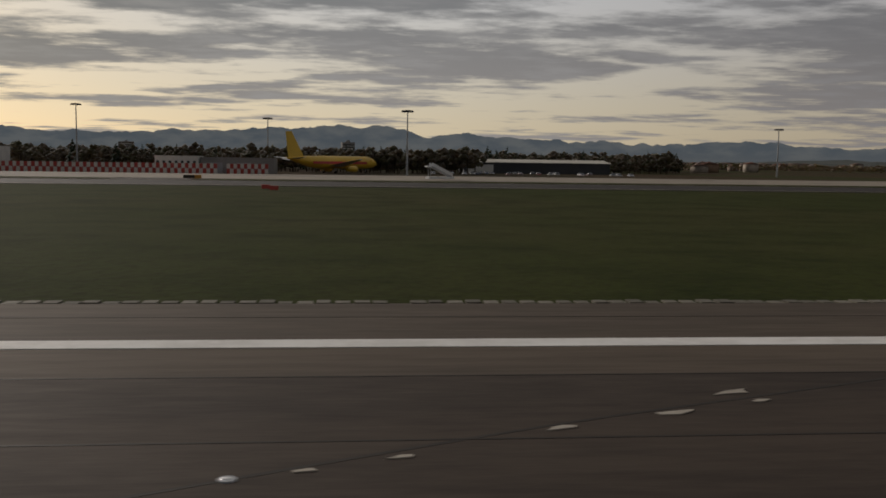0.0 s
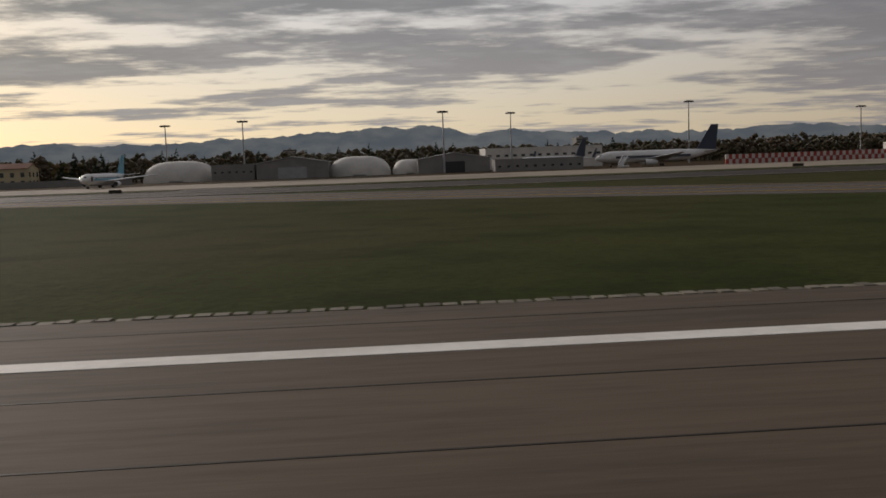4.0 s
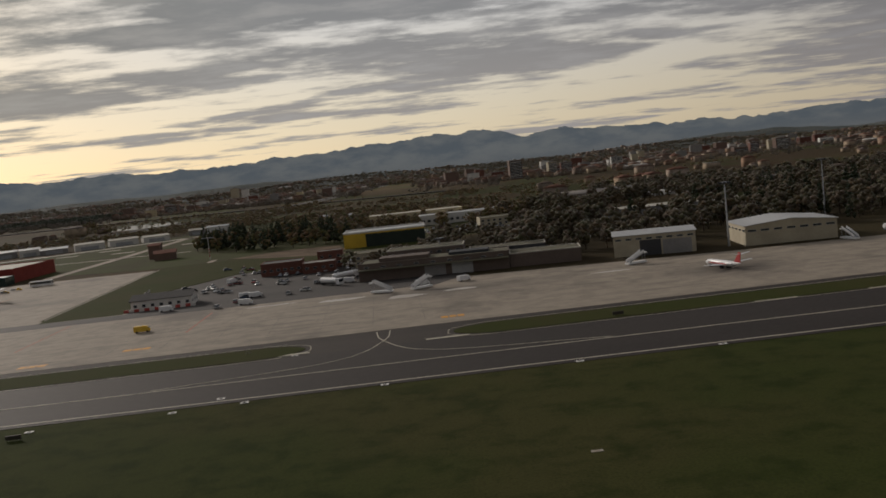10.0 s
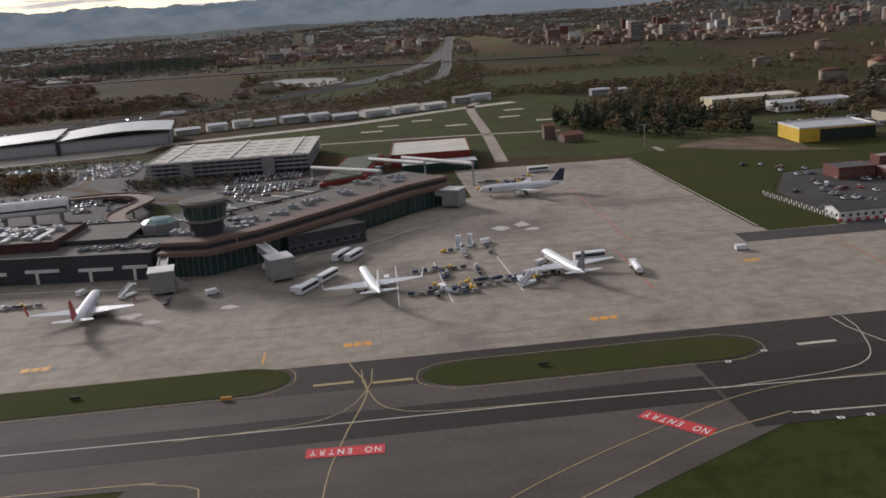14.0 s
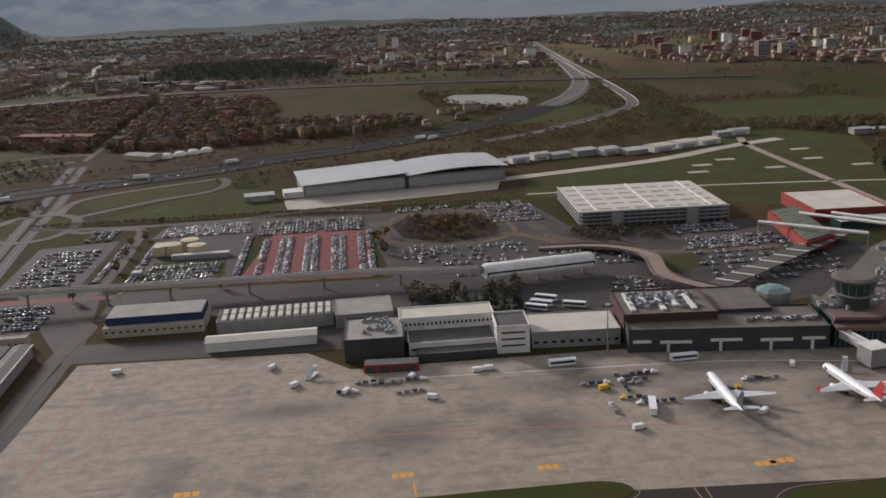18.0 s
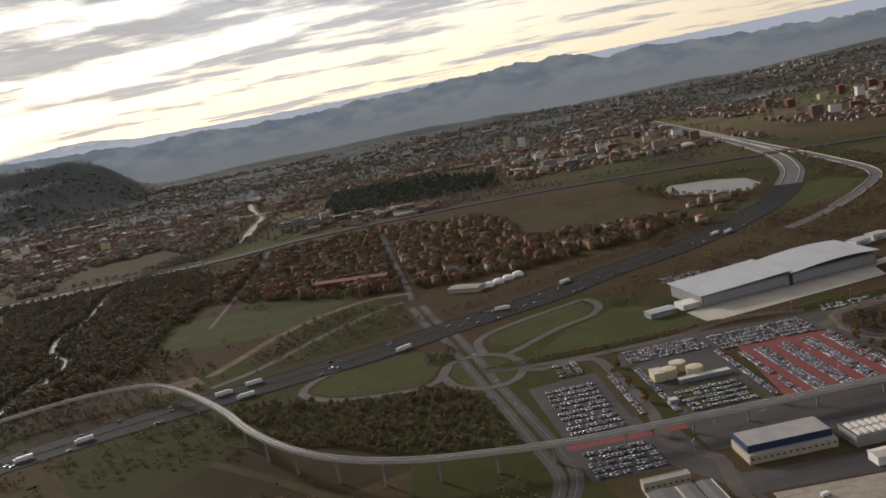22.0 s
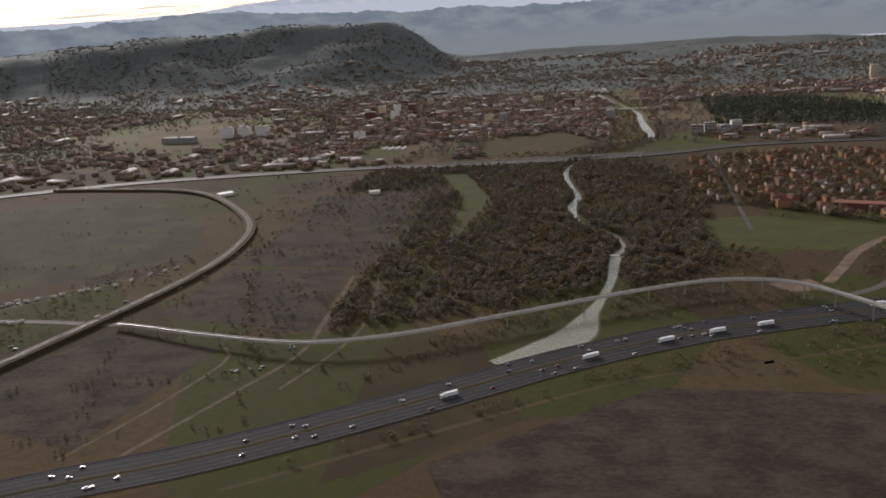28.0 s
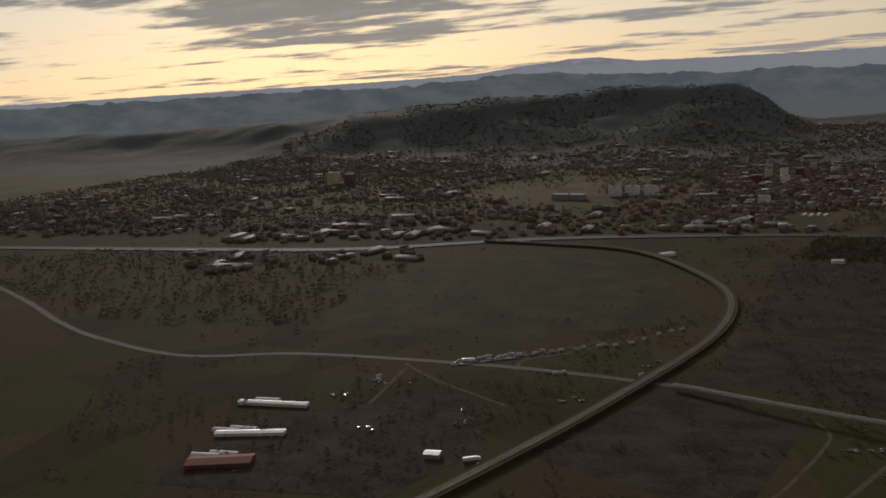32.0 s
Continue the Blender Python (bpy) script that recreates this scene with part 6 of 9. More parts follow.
MOTOR = material("motorway_asphalt", (0.030, 0.029, 0.030), (0.020, 0.0195, 0.020), 0.85, coarse=0.05, grain=1, streak=(.4, 1, 1))
MOTOR.node_tree.nodes["Principled BSDF"].inputs["Specular IOR Level"].default_value = 0.03
DIM_LINE = material("worn_lane_paint", (0.20, 0.19, 0.17), (0.12, 0.115, 0.105), 0.85, coarse=0.3, grain=3)
way("motorway", MOTORWAY[:17], [50, 50, 50, 50, 48, 42], MOTOR, "broad dark motorway with several lanes", 0.30)
way("motorway_far", MOTORWAY[15:], [40, 30, 24, 22, 22], PALE_ASPHALT, "pale far stretch of the motorway", 0.36)
for side in (-22.5, -17, -10.5, -4, 4, 10.5, 17, 22.5):
    marking("lane_line", band(MOTORWAY[:15], .16, .28, .34, 12, take=False, side=side), DIM_LINE, "pale lane line of the motorway")
tagged(part("median", band(MOTORWAY[:15], 6, .2, .33, 12, take=False), STUBBLE), "narrow brown median of the motorway", "median", kind="structure")
for side in (0, 24.4, -24.4):
    rail = thing("crash_barrier", "low dark crash barrier along the motorway", "barrier", group="crash barriers")
    part("rail", band(MOTORWAY[:15], .18, .6, 1.0, 14, take=False, side=side), DARK_ROOF, rail)
TRACK = material("field_track", (0.12, 0.095, 0.066), (0.060, 0.050, 0.034), 0.95, coarse=0.08, grain=0.8, amount=0.9)
way("slip_road_pale", [(-1150, 1010), (-1060, 1075), (-985, 1150), (-905, 1265), (-868, 1480), (-835, 1790), (-770, 2380)], 16, PALE_ASPHALT, "pale slip road swinging into the junction", 0.32)
way("slip_road", [(-1628, 822), (-1666, 808), (-1690, 786), (-1698, 757), (-1677, 728), (-1641, 711), (-1594, 706), (-1580, 722), (-1571, 748)], 8, OLD_ASPHALT, "looping slip road round a turf patch", 0.20)
way("slip_road", [(-1520, 747), (-1507, 759), (-1465, 796), (-1429, 817), (-1415, 846), (-1421, 880), (-1444, 871), (-1486, 852), (-1529, 824), (-1540, 798), (-1538, 764)], 8, OLD_ASPHALT, "long loop of the slip road beside the big hangar", 0.205)
way("roundabout", [(-1578, 723), (-1571, 752), (-1546, 764), (-1520, 745), (-1513, 710), (-1522, 680), (-1543, 671), (-1567, 686), (-1578, 723)], 8, OLD_ASPHALT, "oval roundabout over the sunken road", 0.21)
for line in ([(-1592, 1000), (-1580, 900), (-1568, 840), (-1558, 756), (-1548, 672), (-1542, 626), (-1532, 534), (-1528, 488), (-1538, 453), (-1559, 414), (-1584, 378)], [(-1580, 1000), (-1567, 900), (-1555, 840), (-1545, 753), (-1537, 670), (-1528, 597), (-1520, 531), (-1518, 486), (-1530, 449), (-1550, 409), (-1574, 374)]):
    way("airport_road", line, 8, ASPHALT, "carriageway passing under the motorway", 0.12)
    stripe(line, 0.2, DIM_LINE, "lane_line", "worn lane line of the road", 0.165, 10)
way("airport_road", [(-1513, 700), (-1500, 690), (-1460, 690), (-1454, 640), (-1452, 560), (-1458, 500), (-1440, 470), (-1445, 430), (-1447, 330)], 8, OLD_ASPHALT, "road between the car parks", 0.13)
area("kerb_strip", [(-1466, 690), (-1460, 676), (-1459, 556), (-1466, 552)], STUBBLE, 0.10, "brown bare strip between the car parks")
way("airport_road", [(-1540, 712), (-1480, 700), (-1400, 700), (-1330, 715), (-1280, 700)], 9, OLD_ASPHALT, "road along the car parks", 0.14)
way("yard_track", [(-1755, 634), (-1706, 580), (-1652, 519), (-1590, 478), (-1560, 440)], 8, STUBBLE, "bare dirt track below the guideway", 0.05)
way("yard_track", [(-1660, 515), (-1690, 480), (-1713, 452), (-1740, 420)], 5, STUBBLE, "bare dirt track branching off", 0.05)
way("works_track", [(-1800, 880), (-1770, 940), (-1740, 1000), (-1690, 1060), (-1640, 1090), (-1590, 1080)], 12, DIRT, "orange dirt works road", 0.08)
way("works_road", [(-1790, 838), (-1750, 870), (-1700, 940), (-1650, 1000), (-1600, 1040)], 9, OLD_ASPHALT, "pale works road beside the motorway", 0.07)
area("works_yard", [(-1860, 880), (-1815, 895), (-1800, 860), (-1840, 850)], DIRT, 0.05, "bare dirt works yard")
way("ditch_road", [(-2280, 440), (-2150, 530), (-2013, 622), (-1894, 664), (-1770, 714)], 5, STUBBLE, "dirt road along the motorway", 0.04)
way("field_road", [(-1890, 690), (-1900, 620), (-1880, 540), (-1860, 430)], 7, STUBBLE, "worn field road", 0.04)
way("street", [(-1590, 1040), (-1592, 1111), (-1600, 1250), (-1621, 1655), (-1640, 1700)], 7, ASPHALT, "straight town street", 0.06)
way("street", [(-1839, 1111), (-1835, 1250), (-1826, 1520), (-1830, 1700)], 5, ASPHALT, "narrow street past the houses", 0.06)
way("country_road", [(-3900, 1040), (-3627, 910), (-3452, 818), (-3304, 758), (-3125, 722), (-2974, 768), (-2748, 782), (-2620, 778), (-2569, 772), (-2512, 766)], 10, OLD_ASPHALT, "pale country road curving over the fields", 0.25)
way("farm_track", [(-2419, 476), (-2390, 560), (-2367, 664), (-2380, 700)], 3.5, TRACK, "pale farm track between fields", 0.05)
way("farm_track", [(-2376, 479), (-2330, 600), (-2302, 690), (-2306, 800), (-2314, 932)], 4.5, TRACK, "pale farm track between fields", 0.05)
way("farm_track", [(-2295, 604), (-2270, 690), (-2261, 756), (-2270, 850), (-2284, 935)], 3.5, TRACK, "pale farm track between fields", 0.05)
way("farm_track", [(-2830, 765), (-2770, 720), (-2664, 664)], 4, TRACK, "pale farm track to the sheds", 0.05)
way("farm_track", [(-2822, 752), (-2800, 620), (-2788, 504), (-2790, 420)], 4, TRACK, "pale farm track to the sheds", 0.05)
way("farm_track", [(-2690, 830), (-2660, 880), (-2600, 930), (-2560, 960)], 4, TRACK, "dirt track along the railway", 0.05)
rail_line = [(-2690, 330), (-2650, 430), (-2612, 545), (-2570, 690), (-2516, 925), (-2514, 1092), (-2556, 1232), (-2672, 1405), (-2776, 1490), (-2922, 1523), (-3060, 1540)]
BARE_RAIL = material("rail_steel", (0.14, 0.12, 0.105), (0.10, 0.07, 0.055), 0.6, 0.5)
way("railway_bank", rail_line, 17, STUBBLE, "brown railway embankment in a wide bend", 4.0, "railway", low=-0.4)
way("railway_bed", rail_line, 8.5, material("ballast", (0.13, 0.115, 0.095), (0.085, 0.075, 0.062), 0.95, coarse=0.2, grain=1.5), "pale ballast bed of the railway bend", 4.5, "railway", low=3.9, take=False)
for side in (-3.2, -1.8, 1.8, 3.2):
    rl = thing("rail", "steel rail on the ballast bed", "rail", group="rails")
    part("rail", band(rail_line, .16, 4.48, 4.65, 10, take=False, side=side), BARE_RAIL, rl)
main_line = [(-4700, 1290), (-4200, 1340), (-3700, 1380), (-3308, 1430), (-2934, 1590), (-2511, 1670), (-2306, 1668), (-1948, 1712), (-1718, 1795), (-1332, 1790), (-969, 1700), (-600, 1560)]
way("main_railway", main_line, 34, NEW_ASPHALT, "broad dark main railway corridor", 1.2, "railway")
way("main_railway_bed", main_line, 7, ASPHALT, "track bed of the main railway", 1.5, "railway", low=1.1, take=False, side=14)
bridge = thing("railway_bridge", "pale railway bridge on many piers", "bridge")
part("deck", band([(-2330, 1645, 9), (-2140, 1668, 10), (-1940, 1690, 10)], 9, -1.5, 0, 12, ground=False), GUIDE, bridge)
part("parapet", band([(-2330, 1645, 9), (-2140, 1668, 10), (-1940, 1690, 10)], .5, 0, 1.4, 12, ground=False, side=4.3), PALE_CONCRETE, bridge)
for i in range(14):
    p = Vector((-2320, 1646)).lerp(Vector((-1950, 1688)), i / 13)
    part("pier", Shape().box(p.x - 1.2, p.y - 3, 0, p.x + 1.2, p.y + 3, 8.6), GUIDE, bridge)
RIVER = [(-2118, 657), (-2075, 698), (-2052, 735), (-2040, 790), (-2030, 830), (-2018, 900), (-2014, 960), (-2009, 1000), (-2000, 1040), (-2012, 1100), (-2045, 1150), (-2063, 1210), (-2068, 1280), (-2060, 1345), (-2074, 1440), (-2085, 1550), (-2070, 1650), (-2010, 1780), (-1930, 1890), (-1912, 1970), (-1918, 2080), (-1922, 2230), (-1924, 2380), (-1960, 2560), (-2000, 2760), (-2050, 3140), (-2080, 3400)]
wet = [24, 40, 36, 15, 9, 9, 12, 14, 4, 3, 4, 8, 13, 9, 7, 9, 3, 3, 5, 16, 20, 15, 12, 7, 16, 9, 8]
tagged(part("river_bank", band(RIVER, [w * 1.08 + 2 for w in wet], high=0.05), BANK), "brown gravel banks of a winding river", "river bank", kind="structure")
tagged(part("river", band(RIVER, wet, high=0.12, take=False), WATER), "pale silty winding river with glints of sky", "river", kind="structure")
marking("weir", Shape().box(-2018, 996, 0, -1999, 1003, 0.5), GUIDE, "pale foaming weir across the stream")
for side in (-1, 1):
    for line, half in ((MOTORWAY[15:], 11), ([(-1060, 1075), (-985, 1150), (-905, 1265), (-868, 1480), (-835, 1790), (-770, 2380)], 8)):
        wall = thing("viaduct_parapet", "pale concrete parapet along the viaduct road", "parapet", group="viaduct parapets")
        part("coping", band(line, 0.7, 0.3, 1.3, 14, take=False, side=side * half), GUIDE, wall)
weir = thing("river_bridge", "low arched road bridge over the river", "bridge")
part("deck", Shape().box(-1990, 2440, 4, -1890, 2448, 5.5), GUIDE, weir)
for i in range(7):
    part("pier", Shape().box(-1984 + i * 15, 2441, 0, -1981 + i * 15, 2447, 4), GUIDE, weir)
area("lake", [(-1151, 1413), (-1110, 1350), (-1066, 1318), (-1030, 1360), (-1024, 1437), (-1060, 1490), (-1125, 1516), (-1150, 1470)], POND, 0.10, "pale pond beside the motorway junction", "lake")
# fields
field_top = 0.0
area("shed_yard", [(-1560, 330), (-1452, 335), (-1452, 440), (-1500, 446), (-1556, 430)], STUBBLE, 0.04, "brown worn ground round the long sheds")
for name, poly, mat, label in (
    ("field", [(-2497, 792), (-2479, 973), (-2322, 955), (-2306, 738)], EARTH, "dark ploughed field inside the railway bend"),
    ("field", [(-2606, 556), (-2520, 742), (-2386, 698), (-2416, 490)], EARTH, "dark field crossed by farm tracks"),
    ("field", [(-3060, 870), (-2747, 875), (-2590, 1000), (-2570, 1060), (-2620, 1225), (-2740, 1370), (-2879, 1470), (-3104, 1336)], PASTURE, "dull green field within the railway bend"),
    ("field", [(-2318, 1580), (-2268, 1585), (-2196, 1340), (-2214, 1090), (-2228, 1090), (-2240, 1340)], MEADOW, "narrow green strip meadow in the wood"),
    ("field", [(-1890, 1030), (-1900, 1175), (-1816, 1186), (-1664, 1112), (-1740, 1000)], MEADOW, "green meadow before the town"),
    ("field", [(-1406, 1317), (-1228, 1255), (-1180, 1400), (-1203, 1507), (-1396, 1582)], STUBBLE, "brown field behind the houses"),
    ("field", [(-2480, 985), (-2480, 1180), (-2300, 1170), (-2318, 970)], EARTH, "dark fallow field"),
    ("field", [(-2470, 1190), (-2500, 1420), (-2330, 1430), (-2300, 1180)], EARTH, "dark vegetable field with hedges"),
    ("field", [(-1640, 803), (-1664, 800), (-1684, 781), (-1691, 757), (-1672, 734), (-1640, 717), (-1598, 712), (-1586, 728), (-1578, 756), (-1570, 800), (-1600, 814)], MEADOW, "turf inside a motorway loop"),
    ("field", [(-1572, 723), (-1566, 748), (-1562, 750), (-1551, 676), (-1564, 690)], MEADOW, "turf within the roundabout"),
    ("field", [(-1540, 752), (-1525, 740), (-1518, 711), (-1526, 684), (-1533, 680)], MEADOW, "turf within the roundabout"),
    ("field", [(-1462, 801), (-1434, 821), (-1421, 846), (-1427, 870), (-1446, 863), (-1488, 844), (-1524, 818), (-1531, 796), (-1512, 768)], MEADOW, "turf inside a slip road loop"),
    ("field", [(-1498, 730), (-1460, 786), (-1424, 808), (-1404, 830), (-1362, 790), (-1352, 722), (-1440, 712)], MEADOW, "turf before the big hangar"),
    ("field", [(-1820, 600), (-1760, 470), (-1700, 380), (-2100, 360), (-2150, 480), (-1990, 610)], EARTH, "broad dark ploughed field below the guideway"),
    ("field", [(-1180, 1180), (-1050, 1110), (-940, 1220), (-960, 1300), (-1060, 1240)], MEADOW, "turf within the junction"),
    ("field", [(-860, 1050), (-700, 1010), (-560, 1100), (-620, 1240), (-850, 1240)], MEADOW, "green field beyond the junction"),
    ("field", [(-830, 1300), (-640, 1280), (-600, 1480), (-800, 1560)], STUBBLE, "reddish field beyond the junction"),
    ("field", [(-2900, 560), (-2720, 690), (-2640, 560), (-2680, 440), (-2900, 400)], EARTH, "dark plot with sheds and greenhouses"),
    ("field", [(-2260, 1780), (-2100, 1760), (-2020, 1900), (-2120, 2080), (-2280, 1980)], STUBBLE, "ochre rough ground by the river"),
):
    field_top += 0.007
    area(name, poly, mat, field_top, label, "field", take=mat is not EARTH)

# ---- vehicles ----
CAR_PAINT = ramp_material("car_paint", [(0.55, 0.55, 0.55), (0.05, 0.05, 0.055), (0.30, 0.31, 0.32), (0.66, 0.65, 0.63), (0.10, 0.11, 0.13), (0.04, 0.07, 0.14), (0.42, 0.42, 0.43), (0.26, 0.03, 0.03), (0.6, 0.6, 0.6), (0.16, 0.16, 0.17)], 0.3, 0.3, "object", 0)
CAR_MIX = ramp_material("car_paint_mix", [(0.62, 0.62, 0.62), (0.05, 0.05, 0.055), (0.45, 0.46, 0.47), (0.70, 0.69, 0.67), (0.09, 0.10, 0.12), (0.05, 0.08, 0.15), (0.52, 0.52, 0.53), (0.25, 0.04, 0.04), (0.3, 0.3, 0.31)], 0.3, 0.3, "island", 0)


def car_shapes(L=4.3, W=1.75, H=1.45):
    side = [(-L / 2, .35), (-L / 2, .85), (-L * .42, .92), (L * .2, .9), (L * .46, .74), (L / 2, .6), (L / 2, .35)]
    n = len(side)
    body = Shape().add([(x, s * W / 2, z) for s in (-1, 1) for x, z in side], [tuple(range(n)), tuple(range(2 * n - 1, n - 1, -1))] + [(i, n + i, n + (i + 1) % n, (i + 1) % n) for i in range(n)])
    top = [(-L * .44, .9), (-L * .33, H), (L * .04, H), (L * .22, .88)]
    cab = Shape().add([(x, s * W / 2 * (.95 if z < 1 else .78), z) for s in (-1, 1) for x, z in top], [(0, 1, 2, 3), (7, 6, 5, 4), (0, 4, 5, 1), (1, 5, 6, 2), (2, 6, 7, 3)])
    return body, cab


WHEEL = Shape().rod((0, -.12, 0), (0, .12, 0), .33, sides=10).mesh("wheel", [RUBBER])
body, cab = car_shapes()
roof_plate = Shape().box(-1.35, -.62, 1.45, .12, .62, 1.48)
car = thing("parked_car", "small passenger car with dark windows", "car", (-1500, 545, 0.1), 90, "parked cars")
shell = part("body", body, CAR_PAINT, car)
part("glazed_cabin", cab, GLASS, car)
part("roof", roof_plate, CAR_PAINT, car)
for x in (-1.3, 1.35):
    for y in (-.8, .8):
        part("wheel", WHEEL, None, car).location = (x * S, y * S, .33 * S)

random.seed(31)
slots = []


def rows_of_cars(x0, y0, x1, y1, across, pitch, fill=0.85, turn=0):
    """Places of parked cars in a slanted rectangle: rows along y or x."""
    if across == "x":
        y = y0
        while y <= y1:
            x = x0
            while x <= x1:
                if random.random() < fill:
                    slots.append((x + random.uniform(-.15, .15), y + random.uniform(-.3, .3), 90 + turn + random.choice((0, 180))))
                x += 2.6
            y += pitch
    else:
        x = x0
        while x <= x1:
            y = y0
            while y <= y1:
                if random.random() < fill:
                    slots.append((x + random.uniform(-.3, .3), y + random.uniform(-.15, .15), turn + random.choice((0, 180))))
                y += 2.6
            x += pitch


for x in (-1361, -1349.5, -1344.5, -1332, -1327, -1314.5, -1309.5, -1297):          # red lot, double rows
    rows_of_cars(x, 534, x, 632, "y", 9, .95)
rows_of_cars(-1368, 648, -1294, 680, "x", 8, .9)
rows_of_cars(-1508, 545, -1472, 636, "x", 9.5, .85)
rows_of_cars(-1428, 544, -1384, 582, "x", 8.5, .9)
rows_of_cars(-1436, 660, -1375, 684, "x", 8, .85)
rows_of_cars(-1508, 476, -1468, 516, "x", 8.5, .85)
rows_of_cars(-1180, 520, -1134, 556, "x", 9, .5)
rows_of_cars(-1160, 446, -1138, 490, "x", 8, .7)
rows_of_cars(-1100, 470, -1020, 560, "x", 11, .45)
rows_of_cars(-1090, 575, -1046, 592, "x", 8, .8)
rows_of_cars(-1205, 640, -1165, 690, "x", 9, .8)
rows_of_cars(-1264, 540, -1192, 584, "x", 9, .35)
rows_of_cars(-1250, 516, -1200, 530, "x", 8, .4)
rows_of_cars(-1270, 560, -1250, 584, "x", 8, .5)
rows_of_cars(-1340, 870, -1290, 900, "x", 8, .8)
rows_of_cars(-1374, 540, -1372, 646, "y", 6, .9)
rows_of_cars(-1291, 530, -1289, 640, "y", 6, .8)
rows_of_cars(-1437, 548, -1435, 640, "y", 6, .8)
rows_of_cars(-1458, 556, -1456, 640, "y", 6, .7)
rows_of_cars(-1268, 690, -1170, 700, "x", 8, .7)
rows_of_cars(-1090, 540, -1040, 556, "x", 7, .7)
rows_of_cars(-795, 395, -715, 425, "x", 10, .2)
rows_of_cars(-790, 430, -735, 470, "x", 13, .3)
rows_of_cars(-640, 575, -560, 590, "x", 8, .6)
rows_of_cars(-1490, 660, -1470, 690, "y", 7, .5)
rows_of_cars(-720, 590, -640, 640, "x", 10, .4)
rows_of_cars(30, 380, 120, 420, "x", 14, .25)
rows_of_cars(-780, 340, -770, 350, "x", 10, .3)
random.shuffle(slots)
single = [s for s in slots if s[0] > -900 or s[1] < 520][:45] + [s for s in slots if s[0] < -1280 and s[1] > 520][:60]
chosen = set(single)
for x, y, t in single:
    again(car, x, y, 0.1, t)


def many(name, template, places, mats, label, category):
    """One mesh of many copies of a shape, at places (x, y, z, turn, size)."""
    tv, tm = np.array(template.v), template.m
    n = len(tv)
    p = np.array(places, float)
    c, s = np.cos(np.radians(p[:, 3])) * p[:, 4], np.sin(np.radians(p[:, 3])) * p[:, 4]
    v = np.empty((len(p), n, 3))
    v[:, :, 0] = p[:, None, 0] + c[:, None] * tv[None, :, 0] - s[:, None] * tv[None, :, 1]
    v[:, :, 1] = p[:, None, 1] + s[:, None] * tv[None, :, 0] + c[:, None] * tv[None, :, 1]
    v[:, :, 2] = p[:, None, 2] + p[:, None, 4] * tv[None, :, 2]
    return v.reshape(-1, 3), [tuple(i + k * n for i in f) for k in range(len(p)) for f in template.f], tm * len(p)


def stuff(name, groups, mats, label, category, smooth=False):
    """Joins (template, places) groups into one object of kind stuff."""
    V, F, M, off = [], [], [], 0
    for template, places in groups:
        if not len(places):
            continue
        v, f, m = many(name, template, places, mats, label, category)
        V.append(v)
        F += [tuple(i + off for i in q) for q in f] if off else f
        M += m
        off += len(v)
    V = np.concatenate(V) * S
    me = bpy.data.meshes.new(name)
    loops = np.fromiter((i for f in F for i in f), np.int32)
    sizes = np.fromiter((len(f) for f in F), np.int32)
    me.vertices.add(len(V)), me.loops.add(len(loops)), me.polygons.add(len(F))
    me.vertices.foreach_set("co", V.ravel().astype(np.float32))
    me.loops.foreach_set("vertex_index", loops)
    me.polygons.foreach_set("loop_start", np.r_[0, np.cumsum(sizes)[:-1]].astype(np.int32))
    for m in mats:
        me.materials.append(m)
    me.polygons.foreach_set("material_index", np.array(M, np.int32))
    if smooth:
        me.polygons.foreach_set("use_smooth", [True] * len(F))
    me.update(calc_edges=True)
    me.validate()
    return tagged(part(name, me, None), label, category, kind="stuff")


both = Shape().add(body.v, body.f, 0).add(cab.v, cab.f, 1).add(roof_plate.v, roof_plate.f, 0)
stuff("parked_cars", [(both, [(x, y, .1, t, 1) for x, y, t in slots if (x, y, t) not in chosen])], [CAR_MIX, GLASS], "many parked cars in rows in the car parks", "cars")


def bus(x, y, turn, label="white airport bus with a dark window band"):
    b = thing("bus", label, "bus", (x, y, 0.1), turn, "buses")
    part("body", Shape().box(-6, -1.4, .4, 6, 1.4, 3.1), WHITE_HULL, b)
    for s in (-1, 1):
        part("window_band", Shape().box(-5.6, s * 1.4 - .03, 1.5, 5.6, s * 1.4 + .03, 2.6), GLASS, b)
    part("windscreen", Shape().box(5.98, -1.2, 1.2, 6.04, 1.2, 2.7), GLASS, b)
    for wx in (-3.8, 3.8):
        for wy in (-1.25, 1.25):
            part("wheel", WHEEL, None, b).location = (wx * S, wy * S, .4 * S)


def tanker(x, y, turn):
    b = thing("tank_truck", "white tank truck with a long rounded tank", "truck", (x, y, 0.1), turn, "tank trucks")
    part("cab", Shape().box(4.2, -1.25, .6, 6.2, 1.25, 2.9), WHITE_HULL, b)
    part("windscreen", Shape().box(6.18, -1.1, 1.6, 6.24, 1.1, 2.6), GLASS, b)
    part("tank", Shape().ring([((-6.5, 0, 2), (0, .9, 0), (0, 0, .8)), ((-6.2, 0, 2), (0, 1.25, 0), (0, 0, 1.1)), ((3.4, 0, 2), (0, 1.25, 0), (0, 0, 1.1)), ((3.7, 0, 2), (0, .9, 0), (0, 0, .8))], 14), WHITE_HULL, b, smooth=True)
    part("chassis", Shape().box(-6.4, -.9, .5, 6, .9, .95), DARK_TRIM, b)
    for wx in (-5, -3.8, 2, 5):
        for wy in (-1.1, 1.1):
            part("wheel", WHEEL, None, b).location = (wx * S, wy * S, .42 * S)


